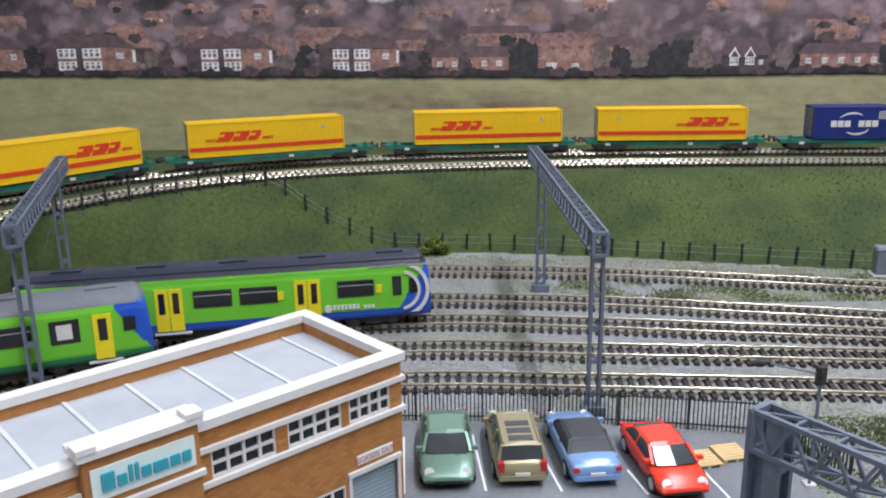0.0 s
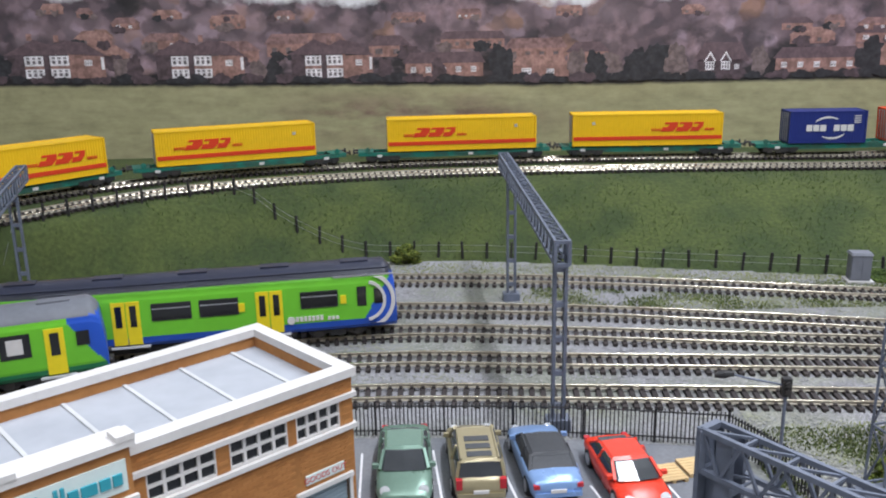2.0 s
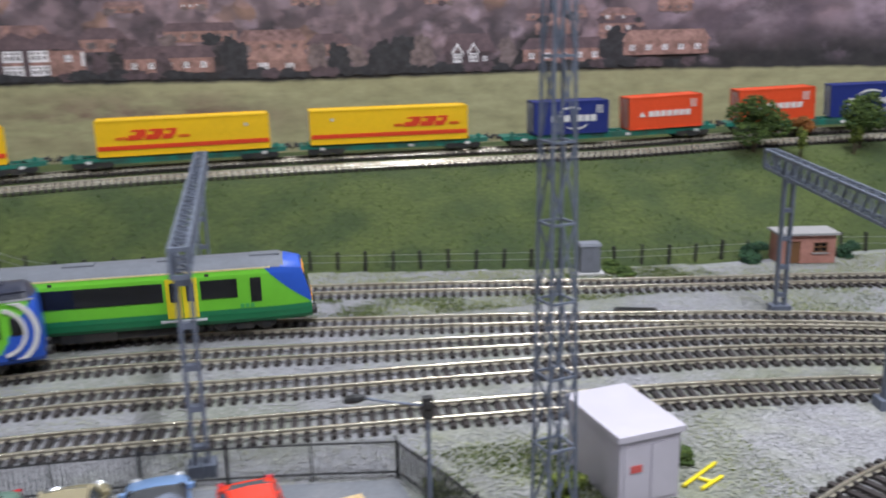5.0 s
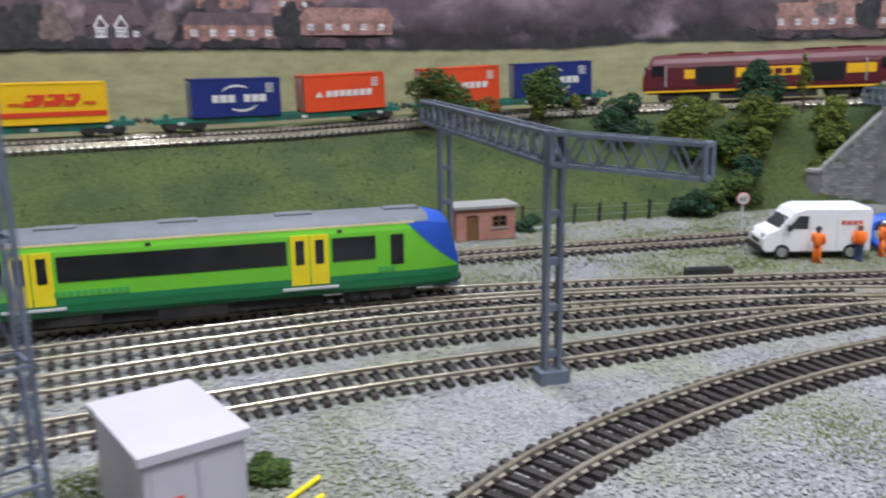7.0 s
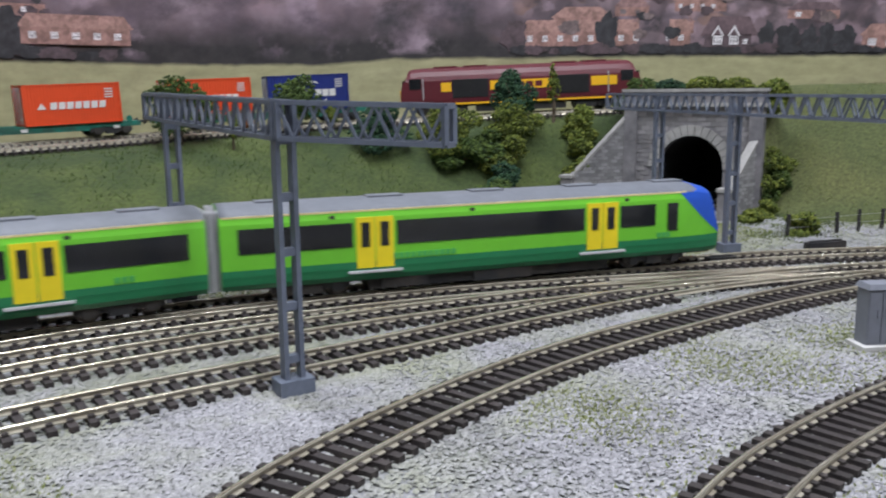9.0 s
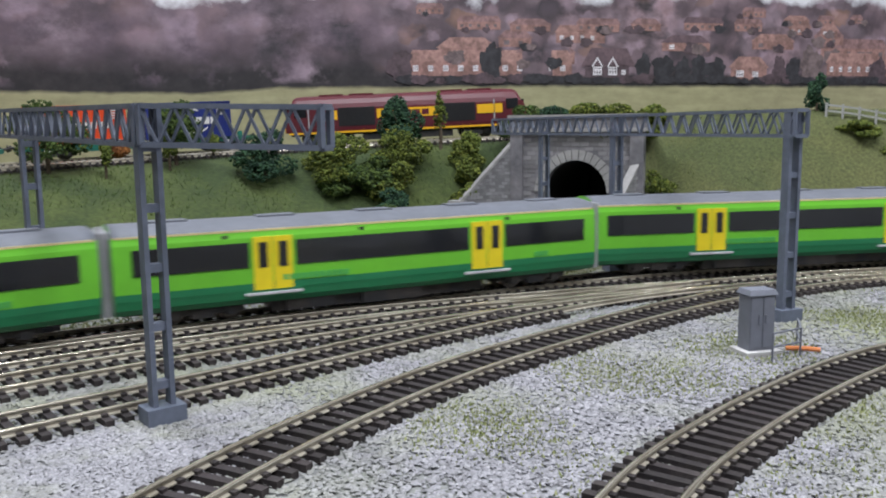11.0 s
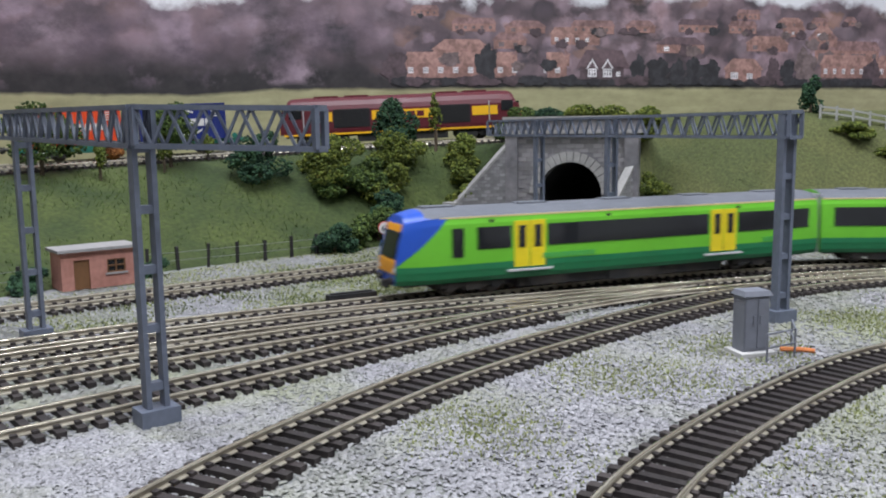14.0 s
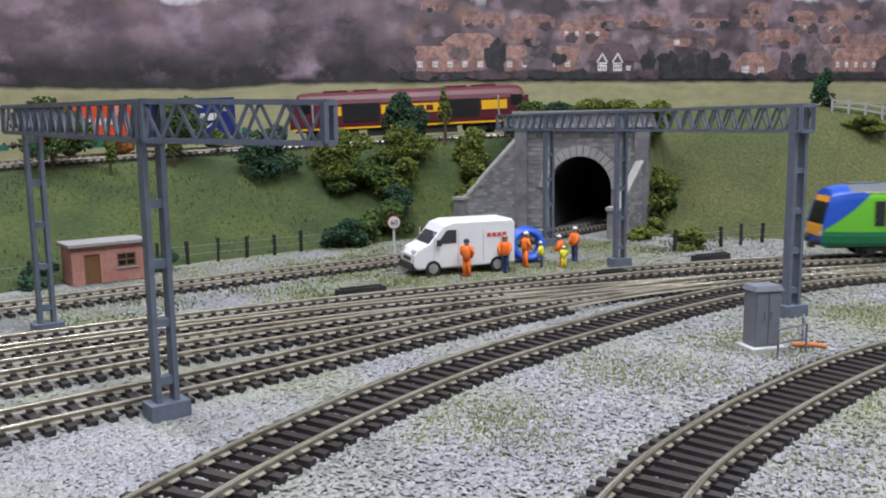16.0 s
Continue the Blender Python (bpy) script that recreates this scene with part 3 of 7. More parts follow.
def track(name_label, path, z=None, s0=0, s1=None, single=(0, 0), pitch=6.25, group="layout tracks", joins=None):
    """A length of flexible track; sleepers are single pieces between the two arc lengths of 'single'."""
    s1 = s1 or path.length
    tr = thing("railway_track", name_label, "railway track", group=group)
    lift = (lambda q: z(q)) if z else (lambda q: 0.0)
    for off in (-8.75, 8.75):
        bm = bmesh.new()
        rings = []
        for s in np.arange(s0, s1, 8):
            d = path.way(s)
            for_pts = []
            for o, h in ((-1.2, 1.5), (1.2, 1.5), (1.2, 1.9), (0.35, 2.2), (0.35, 3.2), (0.75, 3.4), (0.75, 3.7), (0.66, 3.93), (0.42, 4.06), (0.0, RAIL_TOP), (-0.42, 4.06), (-0.66, 3.93), (-0.75, 3.7), (-0.75, 3.4), (-0.35, 3.2), (-0.35, 2.2), (-1.2, 1.9)):
                x, y = path.at(s)
                for_pts.append((x - d[1] * (off + o), y + d[0] * (off + o), h + lift(s)))
            rings.append(for_pts)
        loft(bm, rings)
        bm.normal_update()
        for f in bm.faces:
            f.smooth = abs(f.normal.z) > 0.5 and f.calc_center_median().z > 3.3
            f.material_index = 0 if f.smooth else 1
        part("rail", bm, [M_RAIL, M_RAILWEB], tr)
    verts, faces = [], []
    n = 0
    for s in np.arange(s0 + 3, s1 - 2, pitch):
        x, y = path.at(s)
        d = path.way(s)
        turn = math.degrees(math.atan2(d[1], d[0])) - 90
        if joins and float(joins.gap(x, y)[0]) < 13:
            continue
        if single[0] <= s <= single[1] and n < 300:
            ob = new("sleeper", SLEEPER)
            ob.parent = tr
            ob.matrix_basis = place(x, y, lift(s), turn)
            n += 1
        else:
            c, q = math.cos(math.radians(turn)), math.sin(math.radians(turn))
            k = len(verts)
            for px, py, pz in ((-15, -1.45, -0.6), (15, -1.45, -0.6), (15, 1.45, -0.6), (-15, 1.45, -0.6), (-15, -1.45, 1.5), (15, -1.45, 1.5), (15, 1.45, 1.5), (-15, 1.45, 1.5)):
                verts.append((x + c * px - q * py, y + q * px + c * py, pz + lift(s)))
            for cx in (-8.75, 8.75):
                j = len(verts)
                for px, py, pz in ((-2.2, -1.1, 1.4), (2.2, -1.1, 1.4), (2.2, 1.1, 1.4), (-2.2, 1.1, 1.4), (-1.3, -1.1, 3.0), (1.3, -1.1, 3.0), (1.3, 1.1, 3.0), (-1.3, 1.1, 3.0)):
                    verts.append((x + c * (cx + px) - q * py, y + q * (cx + px) + c * py, pz + lift(s)))
                faces += [(j + 4, j + 5, j + 6, j + 7), (j, j + 1, j + 5, j + 4), (j + 1, j + 2, j + 6, j + 5), (j + 2, j + 3, j + 7, j + 6), (j + 3, j, j + 4, j + 7)]
            faces += [(k + 4, k + 5, k + 6, k + 7), (k, k + 1, k + 5, k + 4), (k + 1, k + 2, k + 6, k + 5), (k + 2, k + 3, k + 7, k + 6), (k + 3, k, k + 4, k + 7)]
    if verts:
        tagged(from_arrays("sleepers_beyond", verts, faces, M_SLEEPER, tr), kind="stuff")
    return tr


def span(path, xa, xb):
    """Arc lengths where the line passes the two x values."""
    return path.near(xa, np.interp(xa, path.p[:, 0], path.p[:, 1])), path.near(xb, np.interp(xb, path.p[:, 0], path.p[:, 1]))


track("siding track on dark sleepers beside the car park fence", T1, lambda q: -0.06, joins=T2, single=span(T1, -60, 560))
track("siding track on dark sleepers between two others", T2, single=span(T2, -60, 800))
track("siding track where the two-car unit is parked", T3, lambda q: -0.12, joins=T2, single=span(T3, -40, 590))
track("running line used by the green multiple unit", T4, single=span(T4, -40, 860))
track("single line running into the tunnel", T5, single=span(T5, -60, 700))
track("curved branch track on bare grey ballast", B1, single=span(B1, 260, 800))
track("curved branch track at the layout's front", B2, single=span(B2, 350, 720))
track("upper line on the embankment, outer track", UPB, up_z)
track("upper line on the embankment, inner track", UPA, lambda q: up_z(UPB.near(*UPA.at(q))))
# ---- overhead line gantries ----
def gantry_post(parent, x, y, z0, top, turn):
    """Two flat legs with rungs on a block."""
    bm = bmesh.new()
    for o in (-2.8, 2.8):
        box(bm, o - 0.8, o + 0.8, -2.3, 2.3, z0 + 5, top)
    z = z0 + 12
    while z < top - 6:
        box(bm, -2.6, 2.6, -1.7, 1.7, z - 1.3, z + 1.3)
        z += 18.5
    p = part("post", bm, M_GANTRY, parent, at=(x, y, 0, turn))
    bm = bmesh.new()
    box(bm, -6.2, 6.2, -4.6, 4.6, z0 - 2, z0 + 5.2)
    soften(bm, 0.5)
    part("base_block", bm, M_GANTRY, parent, at=(x, y, 0, turn))
    return p


def truss(parent, a, b, top, end, depth=11.5, width=7.0, cell=12.0):
    """A lattice girder between two plan points: four chords and slanting bars on every face."""
    a, b = Vector((*a, 0)), Vector((*b, 0))
    L = (b - a).length
    d = (b - a) / L
    nrm = Vector((-d.y, d.x, 0))
    bm = bmesh.new()

    def P(s, side, h):
        return a + d * s + nrm * side * width / 2 + Vector((0, 0, top + (end - top) * s / L - depth * (1 - h)))

    for side in (-1, 1):
        for h in (0, 1):
            beam(bm, P(0, side, h), P(L, side, h), 1.35, 1.5)
    n = max(2, round(L / cell))
    for k in range(n):
        s, e = L * k / n, L * (k + 1) / n
        for side in (-1, 1):
            m = (s + e) / 2
            beam(bm, P(s, side, 1), P(m, side, 0), 0.8)
            beam(bm, P(m, side, 0), P(e, side, 1), 0.8)
        for h in (0, 1):
            beam(bm, P(s, -1, h), P(e, 1, h), 0.7)
            beam(bm, P(e, -1, h), P(e, 1, h), 0.7)
    for s in (0, L):
        for side in (-1, 1):
            beam(bm, P(s, side, 0), P(s, side, 1), 1.7)
        for h in (0, 1):
            beam(bm, P(s, -1, h), P(s, 1, h), 1.7)
    return part("lattice_girder", bm, M_GANTRY, parent)


def gantry(label, posts, runs, top=101.5, ends=None):
    g = thing("overhead_gantry", label, "railway gantry", group="overhead line gantries")
    for x, y, z0 in posts:
        near = min(runs, key=lambda r: min((Vector(r[0]) - Vector((x, y))).length, (Vector(r[1]) - Vector((x, y))).length))
        d = Vector(near[1]) - Vector(near[0])
        gantry_post(g, x, y, z0, top - 1, math.degrees(math.atan2(d.y, d.x)) + 90)
    for k, (a, b) in enumerate(runs):
        truss(g, a, b, top, ends[k] if ends else top)
    return g


gantry("grey lattice gantry spanning the sidings beside the factory", [(-254, 442, 0), (-310, 613, 0)], [((-252, 434), (-330, 672))])
gantry("grey lattice gantry spanning all tracks beside the car park", [(60, 411, 0), (53, 623, 0)], [((60, 404), (52, 690))])
gantry("grey lattice gantry with an angled arm over the branch", [(384, 393, 0), (415, 533, 0)], [((383, 391), (422, 566)), ((383, 391), (407, 339))], 98.3, (100.8, 97.0))
gantry("grey lattice gantry spanning the lines before the tunnel", [(643, 281, 0), (723, 411, 0), (776, 497, 0)], [((641, 277), (822, 572))], 96.8, (96.8,))
near_gantry = gantry("grey lattice gantry end close beside the car park", [(76, 204, 0)], [((72, 209), (120, 142))])
bm = bmesh.new()
box(bm, -4.0, 4.0, -0.7, 0.7, 0, 102)
box(bm, -0.6, 0.6, 0.7, 5.0, 0, 89)
part("end_plate", bm, M_GANTRY, near_gantry, at=(71.4, 209.8, 0, 215.6))
# ---- rolling stock ----
def rail_pose(path, s, wheelbase, z):
    """Where a vehicle stands on a line, by the two points under its bogies."""
    a, b = path.at(s - wheelbase / 2), path.at(s + wheelbase / 2)
    za, zb = (z(s - wheelbase / 2), z(s + wheelbase / 2)) if callable(z) else (z, z)
    rise = math.degrees(math.atan2(zb - za, wheelbase))
    return place((a[0] + b[0]) / 2, (a[1] + b[1]) / 2, (za + zb) / 2, math.degrees(math.atan2(b[1] - a[1], b[0] - a[0])), 0, -rise)


WHEEL = None


def bogie(parent, x, wb=26, r=6.2):
    """A two-axle bogie, under the vehicle's floor, with wheels as parts."""
    global WHEEL
    bm = bmesh.new()
    for y in (-12.5, 12.5):
        box(bm, x - wb / 2 - 6, x + wb / 2 + 6, y - 1.2, y + 1.2, 4.5, 8)
        box(bm, x - 5, x + 5, y - 1.8, y + 1.8, 2.8, 7)
        for k in (-1, 1):
            box(bm, x + k * wb / 2 - 2.5, x + k * wb / 2 + 2.5, y - 1.9, y + 1.9, 3.2, 8.2)
    box(bm, x - 6, x + 6, -12, 12, 5, 10)
    b = part("bogie", bm, M_BLACK, parent)
    if WHEEL is None:
        bm = bmesh.new()
        disc(bm, (0, 0, 0), (0, 1, 0), 6.2, 2.2, 18)
        disc(bm, (0, 0, 0), (0, 1, 0), 4.6, 2.8, 18)
        WHEEL = mesh_of("wheel", bm, M_WHEEL)
    for dx in (-wb / 2, wb / 2):
        for y in (-8.6, 8.6):
            w = new("wheel", WHEEL)
            w.parent = b
            w.matrix_basis = place(x + dx, y, r)
    return b


M_WHEEL = material("wheel_steel", (0.10, 0.09, 0.085), 0.4, 0.8, 0.2, 400)
M_STEP = material("step_board_grey", (0.55, 0.56, 0.58), 0.6, 0, 0.1, 300)
M_BELLOWS = material("gangway_grey", (0.42, 0.42, 0.44), 0.6, 0, 0.15, 300, patch=80)
M_CREAM = material("cantrail_cream", (0.72, 0.60, 0.30), 0.5, 0, 0.08, 300)
M_RUBBER = material("window_rubber", (0.03, 0.03, 0.032), 0.5, 0, 0.15, 300)
M_LAMP = material("cab_yellow_orange", (0.85, 0.36, 0.02), 0.45, 0, 0.06, 200)
M_SILVER = material("silver_lining", (0.55, 0.56, 0.58), 0.35, 0.4, 0.1, 200)
M_PALEBLUE = material("pale_blue_print", (0.07, 0.40, 0.10), 0.5, 0, 0.1, 200)


def coach(label, length, cab, scheme, wheelbase):
    """A coach whose front is +x; z 0 is rail top. cab: -1 rear cab, 1 front cab, 0 none."""
    c = thing("train_coach", label, "train coach", group=scheme["group"])
    half = length / 2
    side = [(0, 7.5), (9, 7.5), (15.2, 7.5), (17.0, 10), (17.3, 12.5)] + [(17.6 - 0.0022 * max(0, q - 20) ** 2, q) for q in (14, 15.5, 17, 18.5, 20, 21.5, 23, 24.5, 26, 27.5, 29, 30.5, 32, 33.5, 35, 36.5, 38)] + [(16.4, 39.6), (16.0, 41.4), (15.2, 43), (12.4, 46.2), (8.0, 48.3), (0, 49.4)]
    side = [(y, z if z < 41.5 else 41.5 + (z - 41.5) * scheme["dome"]) for y, z in side]
    prof = side + [(-y, z) for y, z in side[-2:0:-1]]
    xs = [float(x) for x in np.arange(-half, half, 1.0) if (x + half) % 6 < 0.5 or (cab and (half - x if cab > 0 else half + x) < 58)] + [half]
    rings, tags = [], []
    for x in xs:
        e = half - x if cab > 0 else half + x
        ring = []
        for y, z in prof:
            px, py, pz = x, y, z
            if cab and e < scheme["nose"]:
                k = 1 - e / scheme["nose"]
                py *= 1 - scheme["pinch"] * k ** 2
                if z > 20:
                    pz = 20 + (z - 20) * (1 - scheme["drop"] * k ** 2)
                    px -= cab * scheme["rake"] * k * (z - 20) / 29
            ring.append((px, py, pz))
        rings.append(ring)
    bm = bmesh.new()
    loft(bm, rings)
    bm.normal_update()
    for f in bm.faces:
        m = f.calc_center_median()
        e = (half - m.x if cab > 0 else half + m.x) if cab else 999
        f.material_index = scheme["paint"](m.z, e, abs(f.normal.x) > 0.42, abs(m.y))
        f.smooth = abs(f.normal.x) < 0.6 and m.z > 41
    body = part("body", bm, [M_GREEN, M_DGREEN, M_BLUE, scheme["roof"], M_LAMP, M_GLASS, M_WHITE], c)
    for y in (-1, 1):
        for x0, x1, z0, z1, kind in scheme["windows"](length, cab):
            bm = bmesh.new()
            ya = y * 17.2
            box(bm, x0, x1, min(ya, ya + y * 0.75), max(ya, ya + y * 0.75), z0, z1)
            if kind == "band" or kind == "framed":
                w = part("window", bm, M_GLASS, body)
                if kind == "framed":
                    bm = bmesh.new()
                    for a, b, q, r in ((x0 - 0.5, x1 + 0.5, z1, z1 + 0.6), (x0 - 0.5, x1 + 0.5, z0 - 0.6, z0), (x0 - 0.6, x0, z0, z1), (x1, x1 + 0.6, z0, z1)):
                        box(bm, a, b, min(ya, ya + y * 0.85), max(ya, ya + y * 0.85), q, r)
                    part("window_frame", bm, M_RUBBER, w)
                    bm = bmesh.new()
                    box(bm, x0, x1, min(ya, ya + y * 0.95), max(ya, ya + y * 0.95), z1 - 3.0, z1 - 2.5)
                    part("opening_light_bar", bm, M_SILVER, w)
            elif kind == "white":
                bm.free()
                bm = bmesh.new()
                box(bm, x0, x1, min(ya, ya + y * 1.0), max(ya, ya + y * 1.0), z0, z1)
                part("window", bm, M_WHITE, body, "frosted white window")
            elif kind == "door":
                bm.free()
                for k in (0, 1) if x1 - x0 > 12 else (0,):
                    wdt = (x1 - x0) / (2 if x1 - x0 > 12 else 1)
                    a = x0 + k * wdt
                    bm = bmesh.new()
                    box(bm, a + 0.3, a + wdt - 0.3, min(ya, ya + y * 0.8), max(ya, ya + y * 0.8), z0, z1)
                    d = part("door", bm, M_YELLOW, body, "yellow passenger door")
                    bm = bmesh.new()
                    box(bm, a + wdt * 0.28, a + wdt * 0.72, min(ya, ya + y * 1.0), max(ya, ya + y * 1.0), z0 + (z1 - z0) * 0.42, z1 - 2.5)
                    part("door_window", bm, M_GLASS, d)
                bm = bmesh.new()
                box(bm, x0 - 4, x1 + 4, min(y * 16.5, y * 19), max(y * 16.5, y * 19), z0 - 2.2, z0 - 1.2)
                part("step_board", bm, M_STEP, body)
            elif kind == "cabdoor":
                part("cab_door_window", bm, M_GLASS, body)
    if scheme["name"] == "unit" and cab:
        flank = [q for q in side if 12 < q[1] < 41.5]
        for y in (-1, 1):
            bm = bmesh.new()
            rings = []
            for e in np.linspace(0.3, 27.8, 28):
                k = max(0.0, 1 - e / scheme["nose"])
                col = []
                for z in np.linspace(17 + e * 0.87, 41.3, 10):
                    lean = max(0.0, z - 20)
                    wide = float(np.interp(z, [q[1] for q in flank], [q[0] for q in flank])) * (1 - scheme["pinch"] * k ** 2) + 0.18
                    col.append((cab * (half - e) - cab * scheme["rake"] * k * lean / 29, y * wide, z - lean * scheme["drop"] * k ** 2))
                rings.append(col)
            loft(bm, rings, closed=False, caps=False)
            smooth(bm)
            part("cab_side_flash", bm, M_BLUE, body, "blue painted sweep over the cab side")
    if scheme["name"] == "unit":
        a, b = -half + (24 if cab < 0 else 1), half - (24 if cab > 0 else 1)
        for y in (-1, 1):
            bm = bmesh.new()
            beam(bm, (a, y * 16.02, 41.3), (b, y * 16.02, 41.3), 0.5, 0.9)
            part("cantrail_stripe", bm, M_CREAM, body, "thin cream line under the roof")
        for x in (-half * 0.62, -half * 0.1, half * 0.55):
            bm = bmesh.new()
            box(bm, x - 1.2, x + 1.2, -16.9, -15.6, 38.2, 39.8)
            part("indicator_lamp", bm, M_BLACK, body)
        for x, w in ((-half * 0.28, 34), (half * 0.72, 9)):
            bm = bmesh.new()
            for q in range(int(w / 3)):
                box(bm, x + q * 3 - w / 2, x + q * 3 + 2.1 - w / 2, -18.05, -17.2, 17.6, 20.2)
            part("operator_lettering", bm, M_PALEBLUE, body, "faint operator lettering as plain bars")
    bm = bmesh.new()
    box(bm, -half + 70, half - 70, -13, 13, 2.2, 7.6)
    box(bm, -half + 76, -half + 100, -15, 15, 2.6, 7.6)
    box(bm, -12, 20, -15, 15, 2.0, 7.6)
    box(bm, -half + 4, half - 4, -11, 11, 6.2, 7.6)
    soften(bm, 0.4)
    part("underframe", bm, M_BLACK, c)
    for k in (-1, 1):
        bogie(c, k * wheelbase / 2)
    for k in range(5):
        bm = bmesh.new()
        x = -half + length * (k + 0.5) / 5
        rt = 41.5 + 7.9 * scheme["dome"]
        box(bm, x - 9, x + 9, -4, 4, rt - 1.2, rt + 0.5)
        soften(bm, 0.4)
        part("roof_panel", bm, scheme["roof"], c)
    for k in (-1, 1):
        bm = bmesh.new()
        if k == cab:
            for y in (-9, 9):
                disc(bm, (k * (half + 0.5), y, 10), (1, 0, 0), 2.0, 3)
            box(bm, min(k * half, k * (half + 3)), max(k * half, k * (half + 3)), -3, 3, 5.5, 9.5)
            part("coupler", bm, M_BLACK, c)
            if scheme["name"] == "unit":
                bm = bmesh.new()
                for y in (-11.5, 11.5):
                    disc(bm, (k * (half - 0.2), y, 15.5), (1, 0, 0), 1.3, 1.4, 10)
                part("headlight", bm, M_WHITE, c)

                def nose_x(z):
                    return half - scheme["rake"] * max(0, z - 20) / (1 - scheme["drop"]) / 29

                for pn, z0, z1, hw, mt, lb in (("nose_panel", 13.5, 20.8, 12.6, M_LAMP, "orange-yellow warning panel"), ("windscreen", 21.4, 34.6, 12.2, M_GLASS, "dark windscreen"), ("roof_band", 35.0, 38.6, 11.6, M_LAMP, "orange-yellow band")):
                    bm = bmesh.new()
                    loft(bm, [[(k * (nose_x(z) + dx), y, z) for dx, y in ((-1.5, -hw), (0.45, -hw + 1.2), (0.45, hw - 1.2), (-1.5, hw))] for z in sorted({z0, min(max(20, z0), z1), z1})])
                    part(pn, bm, mt, c, lb)
        else:
            box(bm, min(k * half, k * (half + 3.6)), max(k * half, k * (half + 3.6)), -11, 11, 8, 42.5)
            for q in range(4):
                box(bm, min(k * (half + 0.3 + q), k * (half + 0.8 + q)), max(k * (half + 0.3 + q), k * (half + 0.8 + q)), -15, 15, 7.5, 44)
            part("gangway", bm, M_BELLOWS, c, "grey folded gangway bellows")
    return c


def unit_paint(z, e, end, y):
    """Bright green over dark green, grey roof; blue sweeps over the cab."""
    if end and e < 12 and z < 20:
        return 0
    if e < 60:
        if z > 41.5 and e < 16:
            return 2
        if z > 41.5:
            return 3
        if z > 19.5 + e * 0.87:
            return 2
    if z > 41.5:
        return 3
    return 1 if z < 16.8 else 0


def unit_windows(L, cab):
    h = L / 2
    if not cab:
        doors = (-h * 0.45, h * 0.45)
        spans = [(-h + 8, doors[0] - 11), (doors[0] + 11, doors[1] - 11), (doors[1] + 11, h - 8)]
        extra = []
    else:
        doors = tuple(sorted((cab * h * (0.44 if cab > 0 else 0.46), -cab * h * 0.47)))
        ends = (-h + (8 if cab > 0 else 44), h - (44 if cab > 0 else 8))
        spans = [(ends[0], doors[0] - 11), (doors[0] + 11, doors[1] - 11), (doors[1] + 11, ends[1])]
        c = cab * (h - 33)
        extra = [(c - 3.2, c + 3.2, 21, 36, "cabdoor")]
    return [(a, b, 24.5, 36.0, "band") for a, b in spans] + [(d - 9.5, d + 9.5, 13.8, 38.4, "door") for d in doors] + extra


UNIT = {"name": "unit", "group": "moving green multiple unit", "nose": 26, "pinch": 0.22, "rake": 7, "dome": 0.6, "drop": 0.12, "roof": M_ROOFGREY, "paint": unit_paint, "windows": unit_windows}
MOVING = [(coach("bright green multiple unit cab coach with blue nose and yellow doors", 273, 1, UNIT, 190), 138, 190),
          (coach("bright green multiple unit middle coach with yellow doors", 253, 0, UNIT, 178), 410, 178),
          (coach("bright green multiple unit rear cab coach with blue end", 276, -1, UNIT, 190), 682.5, 190)]


def sprinter_paint(z, e, end, y):
    if z > 42.5:
        return 3
    if end:
        return 2
    if z < 13.5:
        return 2
    if e < 22 and z < 13.5 + (22 - e) * 1.6:
        return 2
    return 0


def sprinter_windows(L, cab):
    h = L / 2
    f = cab * h

    def at(d, w):
        a = f - cab * d
        return min(a, a - cab * w), max(a, a - cab * w)

    out = []
    for d in (39, 102, 131, 188, 218):
        out.append((*at(d, 23), 24.5, 34.5, "framed"))
    for d in (73.5, 161):
        out.append((*at(d, 17.5), 9.5, 37.5, "door"))
    out += [(*at(20, 6), 23, 36, "cabdoor"), (*at(9, 6), 24, 34, "cabdoor")]
    return out


SPRINTER = {"name": "sprinter", "group": "parked green multiple units", "nose": 8, "pinch": 0.06, "rake": 1.5, "dome": 1.0, "drop": 0.2, "roof": M_ROOFDARK, "paint": sprinter_paint, "windows": sprinter_windows}
sp = coach("parked green two-tone coach with dark ribbed roof and white swoosh", 258, 1, SPRINTER, 180)
S150 = 955
sp.matrix_basis = rail_pose(T3, S150 - 129, 180, RAIL_TOP)
# white swoosh arcs on the cab side and roof edge line
for k, (r0, r1) in enumerate(((17.5, 20.0), (12.0, 14.0))):
    bm = bmesh.new()
    rings = []
    for a in np.linspace(-80, 76, 22):
        ca, sa = math.cos(math.radians(a)), math.sin(math.radians(a))
        rings.append([(max(-40, 108 + r * ca), y, max(10.5, min(42, 26 + r * sa))) for r, y in ((r0, -17.0), (r1, -17.0), (r1, -18.2), (r0, -18.2))])
    loft(bm, rings)
    part("swoosh_stripe", bm, M_WHITE, sp, "white painted arc")
for k in range(5):
    bm = bmesh.new()
    beam(bm, (-120, -12.6 + k * 0.1 - k * 2.0, 46.4 + k * 0.62), (124, -12.6 + k * 0.1 - k * 2.0, 46.4 + k * 0.62), 0.5)
    part("roof_rib", bm, M_ROOFDARK, sp)
bm = bmesh.new()
beam(bm, (88, -15.6, 42.9), (127, -15.6, 42.9), 0.9)
part("roof_edge_line", bm, M_SILVER, sp)
bm = bmesh.new()
for a, b, zz, h in ((63, 82, 15.5, 3.2), (83.5, 93, 15.3, 2.2)):
    for k in range(int((b - a) / 2.6)):
        box(bm, a + k * 2.6, a + k * 2.6 + 1.9, -18.25, -17.3, zz, zz + h)
